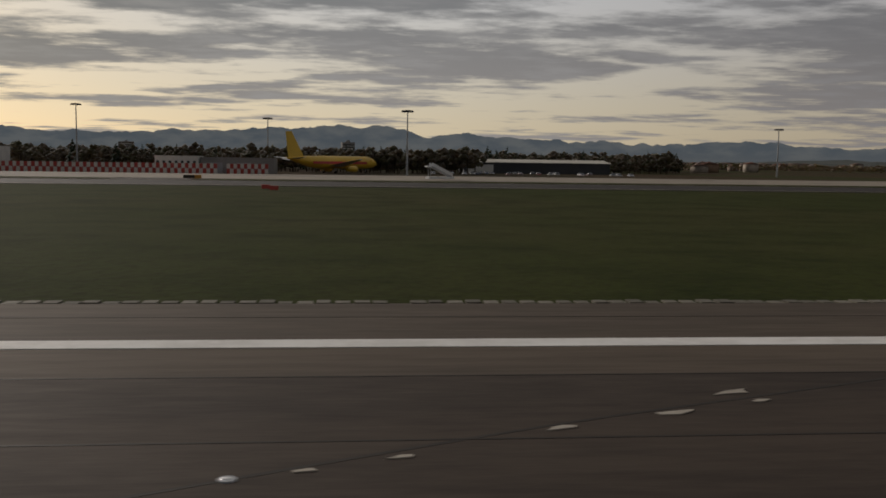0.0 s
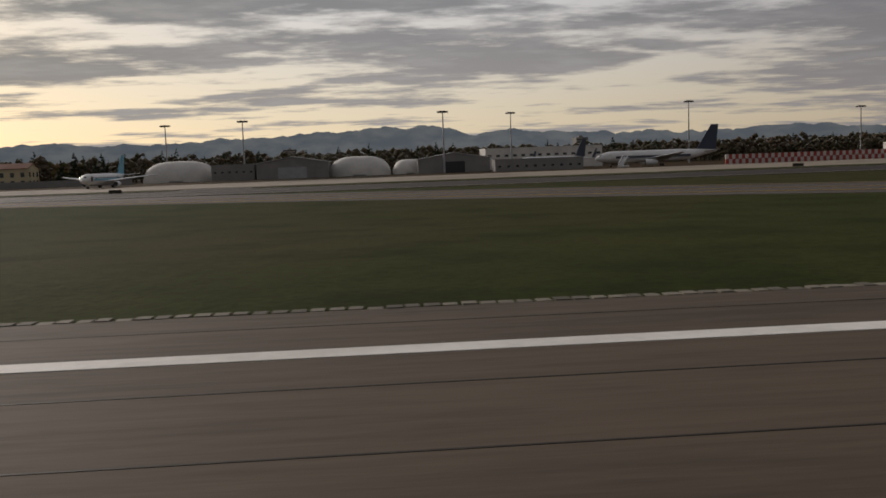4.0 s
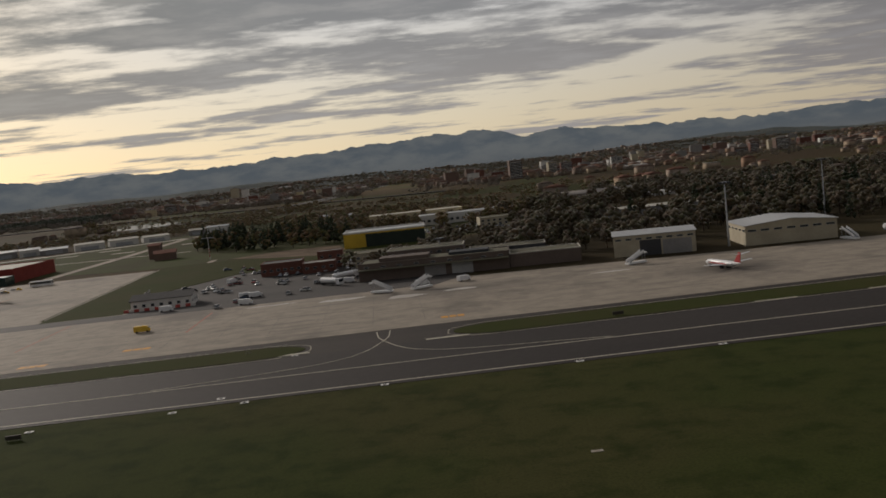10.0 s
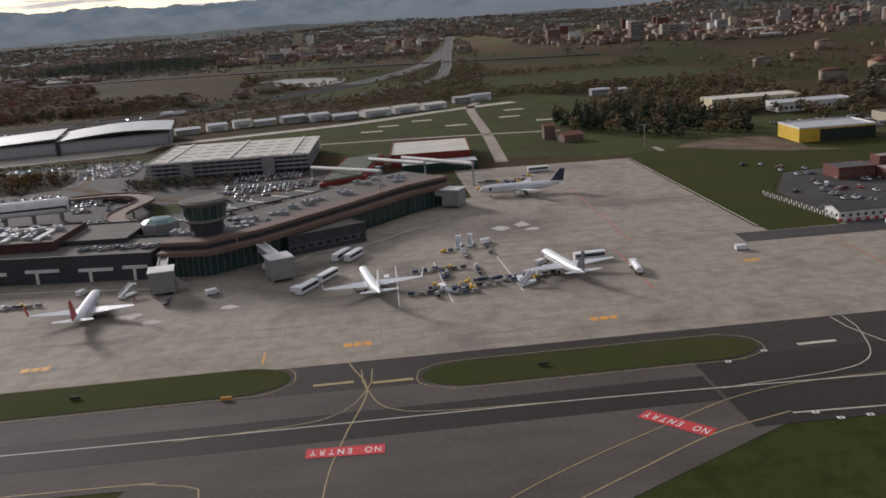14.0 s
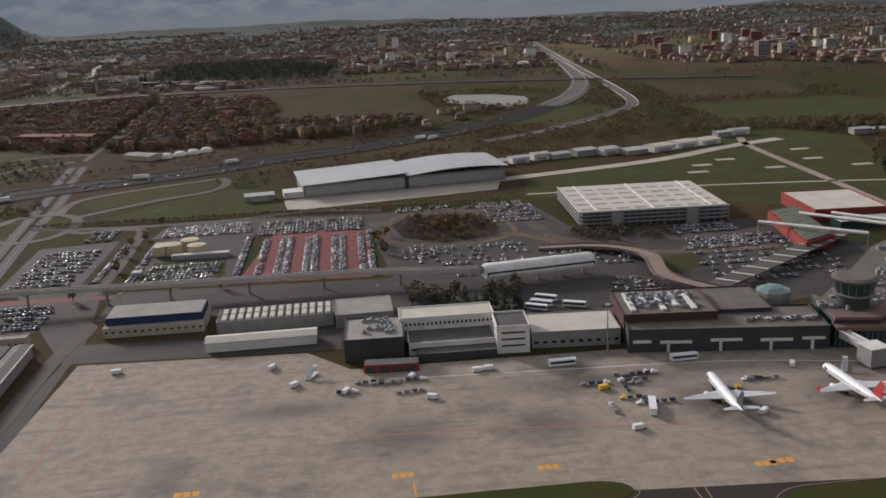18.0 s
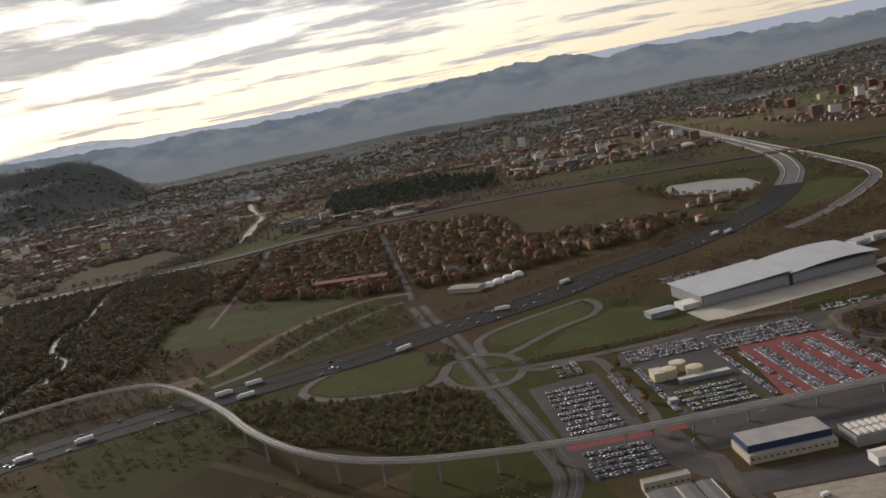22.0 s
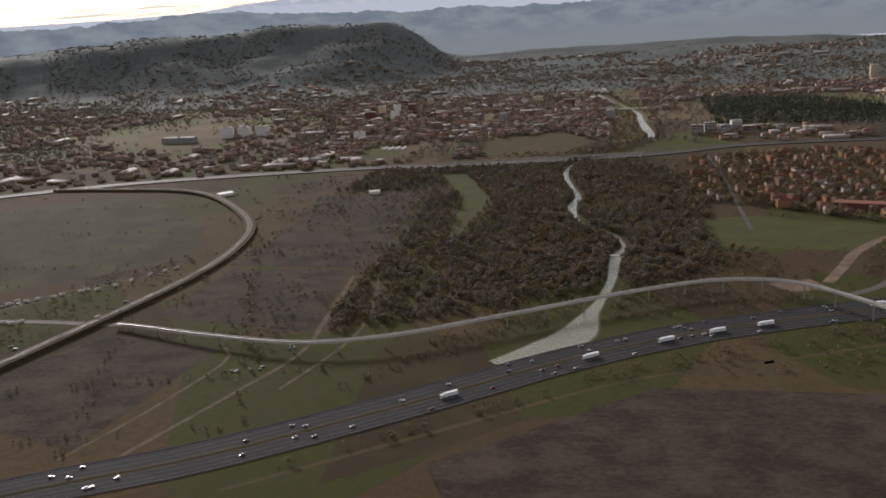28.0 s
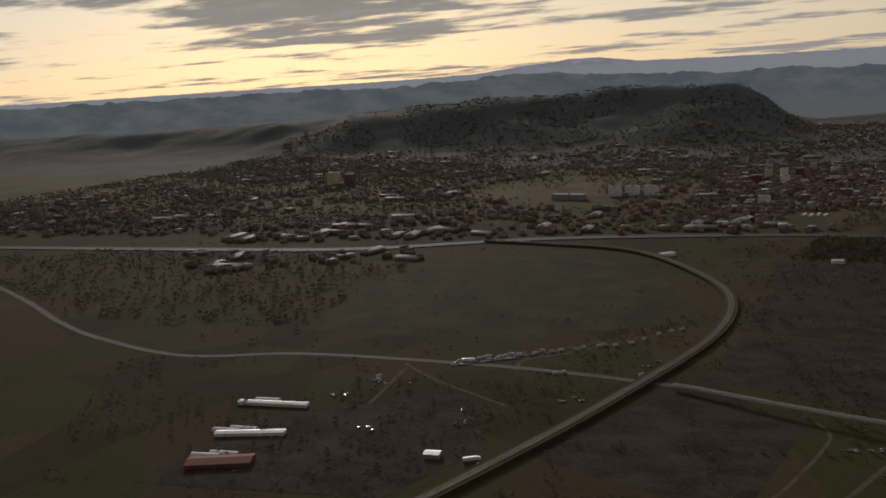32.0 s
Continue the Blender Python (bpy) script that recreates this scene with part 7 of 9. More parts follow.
def van(x, y, turn, mat=None, label="white service van on the apron"):
    b = thing("service_van", label, "van", (x, y, 0.1), turn, "service vehicles")
    part("body", Shape().add([(-2.5, sy * .95, z) for sy in (-1, 1) for z in (.35, 2.1)] + [(1.5, sy * .95, z) for sy in (-1, 1) for z in (.35, 2.1)] + [(2.5, sy * .9, z) for sy in (-1, 1) for z in (.35, 1.1)],
                             [(0, 4, 5, 1), (3, 7, 6, 2), (1, 5, 7, 3), (0, 1, 3, 2), (4, 8, 9, 5), (7, 11, 10, 6), (5, 9, 11, 7), (8, 10, 11, 9), (0, 2, 6, 4), (4, 6, 10, 8)]), mat or WHITE_HULL, b)
    part("windscreen", Shape().add([(1.56, -.8, 2.0), (1.56, .8, 2.0), (2.46, .8, 1.18), (2.46, -.8, 1.18), (1.5, -.8, 2.0), (1.5, .8, 2.0), (2.4, .8, 1.15), (2.4, -.8, 1.15)], [(0, 3, 2, 1), (4, 5, 6, 7)]), GLASS, b)
    for wx in (-1.6, 1.7):
        for wy in (-.85, .85):
            part("wheel", WHEEL, None, b).location = (wx * S, wy * S, .33 * S)


def dolly(x, y, turn, n=3, mat=None):
    b = thing("baggage_train", "baggage carts coupled to a small tug", "cart", (x, y, 0.1), turn, "baggage carts")
    part("tug", Shape().box(0, -.7, .3, 2.4, .7, 1.0).box(.2, -.65, 1.0, 1.0, .65, 1.7), mat or WHITE_HULL, b)
    for i in range(n):
        c = part("cart", Shape().box(-3.4 * i - 3.2, -.75, .4, -3.4 * i - .6, .75, .6), STEEL, b)
        part("load", Shape().box(-3.4 * i - 3.0, -.65, .6, -3.4 * i - .8, .65, 1.2 + .3 * (i % 2)), random.choice([DARK_TRIM, BLUE_WALL, GREY_WALL]), c)


def steps(x, y, turn):
    b = thing("passenger_stairs", "white mobile passenger stairs", "stairs", (x, y, 0.1), turn, "mobile stairs")
    part("base", Shape().box(-4, -1.2, .3, 4, 1.2, .9), WHITE_HULL, b)
    part("flight", Shape().add([(-3.6, -.9, .9), (-3.6, .9, .9), (3, .9, 4), (3, -.9, 4), (-3.6, -.9, .6), (-3.6, .9, .6), (3, .9, 3.6), (3, -.9, 3.6)], [(0, 3, 2, 1), (4, 5, 6, 7), (0, 1, 5, 4), (2, 3, 7, 6), (0, 4, 7, 3), (1, 2, 6, 5)]), STEEL, b)
    part("platform", Shape().box(3, -1, 3.6, 4.4, 1, 4), WHITE_HULL, b)
    for sy in (-1, 1):
        part("side_panel", Shape().add([(-3.6, sy, 1), (3, sy, 4.1), (3, sy, 5), (-3.6, sy, 1.9), (-3.6, sy + .08, 1), (3, sy + .08, 4.1), (3, sy + .08, 5), (-3.6, sy + .08, 1.9)], [(0, 1, 2, 3), (7, 6, 5, 4), (0, 3, 7, 4), (1, 5, 6, 2), (2, 6, 7, 3)]), WHITE_HULL, b)
        part("leg", Shape().rod((3.4, sy * .8, .9), (3.4, sy * .8, 3.6), .08, sides=6), STEEL, b)


for x, y, t in ((-1021, 371, 62), (-1016, 369, 62), (-1033, 329, 60), (-1026, 342, 60), (-909, 527, 2), (-1161, 366, 2), (-1214, 371, 2), (-1190, 321, 75), (-927, 336, 4), (-1206, 452, -30), (-1210, 446, -30), (-1202, 460, -30), (-1190, 446, -25)):
    bus(x, y, t)
for x, y, t in ((-522, 342, 4), (-510, 337, 4), (-488, 334, 3), (-476, 330, 3), (-915, 316, 85), (-735, 390, 40), (-740, 372, -50)):
    tanker(x, y, t)
for x, y, t in ((-1051, 366, 80), (-1119, 351, 70), (-961, 374, 20), (-1251, 372, 5), (-1246, 373, 5), (-1200, 306, 10), (-1341, 394, 60), (-1308, 361, 60), (-1273, 348, -20), (-1411, 403, 10), (-957, 316, 95), (-1037, 330, 60), (-1150, 310, 40), (-1004, 332, 90), (-870, 330, 0), (-690, 338, 30), (-705, 340, 5), (-800, 348, 0), (-520, 330, 10), (-1068, 336, 30), (-985, 315, 100), (-946, 335, 40), (-1280, 371, 60), (-1330, 372, 45)):
    van(x, y, t)
van(-797, 301, 5, YELLOW_HULL, "yellow follow-me van on the apron")
van(-1203, 343, 15, YELLOW_HULL, "yellow loader vehicle on the apron")
random.seed(17)
for i in range(52):
    cx, cy, r = random.choice(((-976, 338, 9), (-976, 312, 9), (-982, 318, 8), (-929, 500, 12), (-920, 510, 10), (-1190, 350, 12), (-1200, 330, 12), (-935, 480, 16), (-970, 365, 12), (-1088, 334, 8), (-955, 318, 8), (-1150, 336, 12), (-1290, 362, 16)))
    dolly(cx + random.uniform(-r, r), cy + random.uniform(-r * .5, r * .5), random.choice((0, 5, 90, 180)), random.randint(1, 4), random.choice((WHITE_HULL, YELLOW_HULL, GREY_WALL)))
for x, y, t in ((-973, 372, 80), (-968, 373, 80), (-548, 330, 100), (-706, 330, 30), (-628, 330, 20), (-1323, 381, 60), (-1100, 343, 60), (-955, 312, 40), (-185, 352, 60), (25, 268, 200), (-720, 330, 160)):
    steps(x, y, t)
random.seed(18)
mlane = smooth_line(MOTORWAY[1:15], 4)
lorry = thing("lorry", "white articulated lorry on the motorway", "lorry", (-1500, 905, .34), 0, "lorries")
part("trailer", Shape().box(-9, -1.25, 1, 3.6, 1.25, 4), WHITE_HULL, lorry)
part("cab", Shape().box(4, -1.2, .6, 6.4, 1.2, 3.4), WHITE_HULL, lorry)
part("windscreen", Shape().box(6.38, -1.05, 1.9, 6.46, 1.05, 3), GLASS, lorry)
for wx in (-7.5, -6.2, 2, 5):
    for wy in (-1.1, 1.1):
        part("wheel", WHEEL, None, lorry).location = (wx * S, wy * S, .45 * S)
for i in range(110):
    j = random.randrange(2, len(mlane) - 2)
    p, d = mlane[j], (mlane[j + 1] - mlane[j - 1]).normalized()
    o = random.choice((-19.8, -13.8, -7.2, 7.2, 13.8, 19.8))
    q = p + Vector((d.y, -d.x, 0)) * o
    a = math.degrees(math.atan2(d.y, d.x)) + (180 if o > 0 else 0)
    again(lorry if random.random() < .09 else car, q.x, q.y, .34, a)
tube = thing("polytunnel", "long white polytunnel on a plot", "polytunnel", (-545, 770, 0), 20, "polytunnels")
part("cover", Shape().add([(x, 4 * math.cos(math.pi * i / 8), 3.4 * math.sin(math.pi * i / 8)) for x in (-14, 14) for i in range(9)], [(i, i + 1, 10 + i, 9 + i) for i in range(8)] + [tuple(range(8, -1, -1)), tuple(range(9, 18))]), WHITE_WALL, tube, smooth=True)
part("frame", Shape().box(-14.1, -4.1, 0, 14.1, -3.9, .4).box(-14.1, 3.9, 0, 14.1, 4.1, .4), STEEL, tube)
for i in range(15):
    again(tube, -530 + i * 11, 768 - i * 2.2 + random.uniform(-4, 4), 0, 70 + random.uniform(-4, 4))
for x, y, t, n in ((-2898, 600, 8, 2), (-2870, 523, 8, 3), (-2848, 466, 10, 3), (-2452, 1915, 80, 4)):
    for i in range(n):
        again(tube, x - i * 14, y + (i % 2) * 9, 0, t)
building("greenhouse", "low long greenhouse with glinting roof", -2937, 595, -2859, 603, 3, WHITE_WALL, METAL_ROOF, 9, "gable", 1.2, "x")
building("greenhouse", "low long greenhouse with glinting roof", -2903, 518, -2835, 527, 3, WHITE_WALL, METAL_ROOF, 20, "gable", 1.2, "x")
building("farm_shed", "tile roofed farm shed among plots", -2880, 446, -2822, 466, 4, BRICK, TILE_ROOF, 24, "gable", 2, "x")
building("farm_shed", "pale roofed small shed", -2684, 522, -2670, 532, 4, GREY_WALL, METAL_ROOF, 10, "gable", 1, "x")
building("farm_shed", "white sided hut in the fields", -2410, 1412, -2392, 1426, 5, WHITE_WALL, PALE_ROOF, 10, "gable", 1.2, "x")
building("farm_shed", "pale twin roof shed by the railway", -2690, 1436, -2664, 1452, 5, WHITE_WALL, METAL_ROOF, 40, "gable", 1.2, "x")
for i, (x, y) in enumerate(((-2760, 790), (-2740, 800), (-2722, 812), (-2705, 826), (-2776, 568), (-2768, 572), (-2760, 566), (-2640, 530), (-2632, 524), (-2800, 690), (-2790, 700), (-2700, 640), (-2850, 640), (-2840, 646))):
    again(lorry if i % 7 == 0 else car, x, y, .1, random.uniform(0, 180))

# ---- towns ----
HOUSE_WALL = ramp_material("house_render", [(0.28, 0.155, 0.085), (0.34, 0.24, 0.145), (0.22, 0.10, 0.065), (0.42, 0.36, 0.29), (0.31, 0.155, 0.085), (0.18, 0.115, 0.08)], 0.85, 0.3, "object")
HOUSE_ROOF = ramp_material("house_tiles", [(0.095, 0.046, 0.033), (0.065, 0.038, 0.030), (0.120, 0.060, 0.042), (0.060, 0.045, 0.039), (0.085, 0.054, 0.041)], 0.85, 0.5, "object")
MIX_WALL = ramp_material("mixed_render", [(0.30, 0.21, 0.14), (0.36, 0.29, 0.21), (0.24, 0.15, 0.10), (0.40, 0.35, 0.29), (0.20, 0.155, 0.125)], 0.85, 0.2)
MIX_ROOF = ramp_material("mixed_tiles", [(0.17, 0.080, 0.056), (0.12, 0.060, 0.045), (0.21, 0.100, 0.070), (0.17, 0.135, 0.115), (0.11, 0.062, 0.048), (0.24, 0.20, 0.18)], 0.85, 0.4)
MIX_FLAT = ramp_material("mixed_flat_roofs", [(0.20, 0.185, 0.17), (0.44, 0.42, 0.39), (0.14, 0.125, 0.115), (0.22, 0.20, 0.185)], 0.7, 0.1)


def free(x, y):
    i, j = int((x - X0) / CELL), int((y - Y0) / CELL)
    return 0 <= i < taken.shape[0] and 0 <= j < taken.shape[1] and not taken[i, j]


def inside(poly, x, y):
    hit = False
    for a, b in zip(poly, poly[1:] + poly[:1]):
        if (a[1] > y) != (b[1] > y) and x < (b[0] - a[0]) * (y - a[1]) / (b[1] - a[1]) + a[0]:
            hit = not hit
    return hit


def spots(poly, count, rng, keep=None, block=0):
    """Free places within a polygon; block: half size in metres taken up by each."""
    xs, ys = [p[0] for p in poly], [p[1] for p in poly]
    out, tries = [], 0
    while len(out) < count and tries < count * 12:
        tries += 1
        x, y = rng.uniform(min(xs), max(xs)), rng.uniform(min(ys), max(ys))
        if not inside(poly, x, y) or not free(x, y) or (keep and not keep(x, y)):
            continue
        if block:
            i0, i1, j0, j1 = int((x - block - X0) / CELL), int((x + block - X0) / CELL) + 1, int((y - block) / CELL), int((y + block) / CELL) + 1
            if taken[max(i0, 0):i1, max(j0, 0):j1].any():
                continue
            taken[max(i0, 0):i1, max(j0, 0):j1] = True
        out.append((x, y))
    return out


def hip(w, d, h, r, over=.5):
    """Walls (slot 0) and hipped roof (slot 1) of a house."""
    s = Shape().box(-w / 2, -d / 2, 0, w / 2, d / 2, h, 0)
    X, Y, k = w / 2 + over, d / 2 + over, max(0.0, w / 2 - d / 2)
    s.add([(-X, -Y, h), (X, -Y, h), (X, Y, h), (-X, Y, h), (-k, 0, h + r), (k, 0, h + r)], [(0, 1, 5, 4), (1, 2, 5), (2, 3, 4, 5), (3, 0, 4), (3, 2, 1, 0)], 1)
    return s


rng = random.Random(5)
kinds = []
for w, d, h, r in ((12, 10, 8.2, 2.2), (15, 10, 9.4, 2.2), (20, 11, 11, 2.4), (10, 9, 7.4, 2.0)):
    t = hip(w, d, h, r)
    ns = [i for i, m in enumerate(t.m) if m == 0]
    wall, roof = Shape(), Shape()
    wall.add(t.v, [t.f[i] for i in range(len(t.f)) if t.m[i] == 0])
    roof.add(t.v[8:], [tuple(q - 8 for q in t.f[i]) for i in range(len(t.f)) if t.m[i] == 1])
    chim = Shape().box(1.5, 1, h + .6, 2.3, 1.8, h + r + .9)
    kinds.append((wall.mesh("wall", [HOUSE_WALL]), roof.mesh("roof", [HOUSE_ROOF]), chim.mesh("chimney", [HOUSE_WALL])))


def town_house(x, y, turn, k):
    b = thing("house", "ochre town house with a hipped terracotta roof", "house", (x, y, 0), turn, "town houses")
    for name, me in zip(("wall", "roof", "chimney"), kinds[k]):
        part(name, me, None, b)


TOWN = [(-1800, 1240), (-1690, 1140), (-1560, 1090), (-1440, 1085), (-1280, 1120), (-1200, 1200), (-1240, 1240), (-1420, 1300), (-1410, 1480), (-1440, 1600), (-1640, 1700), (-1860, 1640), (-1890, 1290)]
lane = lambda x, y: (x + y * .15) % 46 > 9 and (y - x * .12) % 62 > 10
for x, y in spots(TOWN, 300, rng, lane, 5.5):
    town_house(x, y, 8 + rng.choice((0, 90)) + rng.uniform(-4, 4), rng.choice((0, 1, 1, 2, 3, 0)))
building("school", "long red brick block at the edge of the town", -1715, 1196, -1610, 1216, 9, BRICK, TILE_ROOF, -20, "gable", 2, "x", windows=(20, 2, 2, 1.5, 2))
building("sports_hall", "pale hall beside the motorway", -1545, 1020, -1505, 1040, 5, BEIGE, FLAT_ROOF, -35, "gable", 1.5, "x")
for i in range(4):
    dome(-1500 + i * 13, 1030 + i * 9, 14, 16, 5)


def block(x, y, w, d, h, turn, label="tall plain apartment block with a flat roof"):
    b = thing("apartment_block", label, "apartment block", (x, y, 0), turn, "apartment blocks")
    part("wall", Shape().box(-w / 2, -d / 2, 0, w / 2, d / 2, h), rng.choice((BEIGE, WHITE_WALL, CREAM, BRICK, PINK_STONE, GREY_WALL)), b)
    part("roof", Shape().box(-w / 2 - .3, -d / 2 - .3, h, w / 2 + .3, d / 2 + .3, h + .8), FLAT_ROOF, b)
    part("lift_house", Shape().box(-2.5, -2.5, h + .8, 2.5, 2.5, h + 3.4), GREY_WALL, b)
    for i in range(int(h / 3.1) - 1 if y < 2100 and h < 40 else 0):
        z = 3 + i * 3.1
        part("balcony_band", Shape().box(-w * .44, -d / 2 - 1.1, z, w * .44, -d / 2, z + 1.0), rng.choice((WHITE_WALL, FRAME)), b)
        part("window_band", Shape().box(-w * .46, -d / 2 - .06, z + 1.1, w * .46, -d / 2, z + 2.5), GLASS, b)


for x, y, w, d, h in ((-442, 1873, 26, 20, 38), (-1180, 3000, 22, 22, 42), (-1140, 2950, 20, 20, 36), (-1818, 1960, 22, 14, 20), (-1790, 1975, 22, 14, 22), (-1760, 1950, 24, 14, 19), (-1735, 1980, 22, 14, 24), (-7, 1207, 16, 16, 29), (-2985, 2230, 34, 14, 26), (-2940, 2240, 34, 14, 26), (-2895, 2250, 34, 14, 24), (-4040, 2520, 40, 30, 46), (-3990, 2540, 34, 20, 38), (-2640, 2560, 20, 16, 30), (-2600, 2580, 20, 16, 30), (-2560, 2600, 20, 16, 28), (-3091, 2169, 90, 24, 14), (-1690, 2000, 60, 16, 9), (-1330, 2300, 26, 14, 22)):
    block(x, y, w, d, h, rng.uniform(-12, 12))
for x, y in spots([(-700, 1950), (300, 1900), (500, 2600), (-500, 2700)], 40, rng, None, 16):
    block(x, y, rng.uniform(16, 34), 14, rng.choice((15, 18, 22, 26)), rng.uniform(-15, 15))
for x, y in spots([(-2700, 2000), (-1980, 2100), (-1980, 2900), (-2700, 2900)], 24, rng, None, 14):
    block(x, y, rng.uniform(16, 30), 13, rng.choice((14, 17, 20)), rng.uniform(-15, 15))
for x, y in spots([(-1250, 2050), (-760, 2050), (-760, 2700), (-1250, 2700)], 20, rng, None, 14):
    block(x, y, rng.uniform(16, 30), 13, rng.choice((14, 17, 20)), rng.uniform(-15, 15))

tpl = [hip(12, 10, 6, 2.2), hip(16, 11, 8, 2.3), hip(20, 12, 10, 2.4), hip(10, 9, 5, 2)]
flats = [Shape().box(-12, -8, 0, 12, 8, 7, 0).add([(-12.3, -8.3, 7), (12.3, -8.3, 7), (12.3, 8.3, 7), (-12.3, 8.3, 7), (-12.3, -8.3, 7.5), (12.3, -8.3, 7.5), (12.3, 8.3, 7.5), (-12.3, 8.3, 7.5)], [(4, 5, 6, 7), (0, 1, 5, 4), (1, 2, 6, 5), (2, 3, 7, 6), (3, 0, 4, 7)], 1),
         Shape().box(-26, -11, 0, 26, 11, 7, 0).add([(-26.3, -11.3, 7), (26.3, -11.3, 7), (26.3, 11.3, 7), (-26.3, 11.3, 7), (-26, 0, 9), (26, 0, 9)], [(0, 1, 5, 4), (2, 3, 4, 5), (1, 2, 5), (3, 0, 4)], 1)]


def far_houses(name, poly, count, label, keep=None, halls=0.06, block_size=6):
    groups = {i: [] for i in range(6)}
    for x, y in spots(poly, count, rng, keep, block_size):
        k = rng.choice((4, 5)) if rng.random() < halls else rng.randrange(4)
        groups[k].append((x, y, rise(x, y) - .2 if y > 3000 else 0, rng.choice((0, 90)) + rng.uniform(-14, 14), rng.uniform(.85, 1.2)))
    stuff(name + "_houses", [(tpl[i], groups[i]) for i in range(4)], [MIX_WALL, MIX_ROOF], label, "houses")
    if groups[4] or groups[5]:
        stuff(name + "_halls", [(flats[i - 4], groups[i]) for i in (4, 5)], [MIX_WALL, MIX_FLAT], "flat pale halls among the " + label.split()[-1], "halls")


clump = lambda s, lo: (lambda x, y: noise.noise(Vector((x * s, y * s, 4.2))) > lo)
far_houses("suburb", [(-2700, 1760), (-2120, 1760), (-1990, 1950), (-1990, 3000), (-2800, 3000)], 1150, "dense red roofed suburb houses", clump(.004, -.35))
far_houses("east_town", [(-3200, 1650), (-2700, 1740), (-2800, 3200), (-4600, 3200), (-5100, 1700), (-4300, 1480)], 1300, "hazy red roofed town houses", clump(.003, -.15), .05)
far_houses("middle_town", [(-1900, 2080), (-1760, 2660), (-1300, 2650), (-1300, 2050), (-760, 1950), (-760, 3000), (-1900, 3000)], 800, "red roofed town houses", clump(.004, -.2))
far_houses("west_town", [(-640, 1900), (-100, 1500), (900, 1500), (1400, 3000), (-600, 3000)], 900, "red roofed town houses", clump(.0035, -.1))
far_houses("far_town", [(-5100, 3000), (1400, 3000), (1500, 4600), (-2650, 4600), (-2750, 3900), (-5100, 3600)], 1500, "far scattered houses", clump(.003, -.05), .12)
far_houses("roadside", [(-640, 640), (300, 600), (600, 1400), (-500, 1300)], 60, "scattered roadside houses", clump(.006, -.05), .12)
far_houses("riverside", [(-1790, 1830), (-1500, 1830), (-1480, 1960), (-1660, 2040), (-1790, 2020)], 40, "riverside houses", None, .3)
far_houses("railway_side", [(-3700, 1460), (-2900, 1620), (-2400, 1720), (-2400, 1760), (-3000, 1720), (-3700, 1560)], 90, "railway side houses", None, .25, 8)
far_houses("farm", [(-3500, 1150), (-3050, 1380), (-3200, 1450), (-3700, 1350)], 40, "farm houses", None, .3)
far_houses("junction", [(-1240, 1120), (-1170, 1140), (-1060, 1330), (-1160, 1340)], 8, "roadside houses", None, 0)

# ---- trees ----
def leaf_material(name, colours):
    """Leaves let part of the light through."""
    m = ramp_material(name, [tuple(c * 1.2 for c in q) for q in colours], 0.9, 0.25, "island", 0.3, 0.15)
    k = Nodes(m.node_tree)
    p = m.node_tree.nodes["Principled BSDF"]
    haze_sheen(p, 0.25)
    thin = k.add("BsdfTranslucent")
    k.link(k.mix(1.0, p.inputs["Base Color"].links[0].from_socket, (1.5, 1.4, 1.1), "MULTIPLY"), thin.inputs[0])
    both_ways = k.add("MixShader")
    both_ways.inputs[0].default_value = 0.4
    k.link(p.outputs[0], both_ways.inputs[1])
    k.link(thin.outputs[0], both_ways.inputs[2])
    k.link(both_ways.outputs[0], m.node_tree.nodes["Material Output"].inputs[0])
    return m


BARK = material("bark", (0.085, 0.065, 0.048), (0.05, 0.04, 0.03), 0.95, coarse=0.5, grain=3)
AUTUMN = leaf_material("autumn_leaves", [(0.175, 0.130, 0.068), (0.130, 0.132, 0.053), (0.21, 0.138, 0.066), (0.106, 0.114, 0.048), (0.185, 0.130, 0.078), (0.15, 0.105, 0.063)])
WOOD = leaf_material("dark_wood_leaves", [(0.125, 0.100, 0.066), (0.100, 0.100, 0.058), (0.145, 0.108, 0.070), (0.090, 0.088, 0.052), (0.130, 0.102, 0.076)])
# grey twigs of bare trees; on the far trees the paleness stands for haze
BARE_HAZED = leaf_material("bare_and_hazed_twigs", [(0.165, 0.148, 0.125), (0.135, 0.125, 0.105), (0.185, 0.160, 0.130), (0.120, 0.118, 0.095), (0.155, 0.128, 0.108)])
GOLD = leaf_material("golden_leaves", [(0.17, 0.095, 0.022), (0.12, 0.075, 0.022), (0.20, 0.10, 0.02), (0.095, 0.062, 0.024)])
PINE = leaf_material("pine_needles", [(0.044, 0.060, 0.030), (0.034, 0.048, 0.026), (0.054, 0.066, 0.034), (0.038, 0.044, 0.028)])


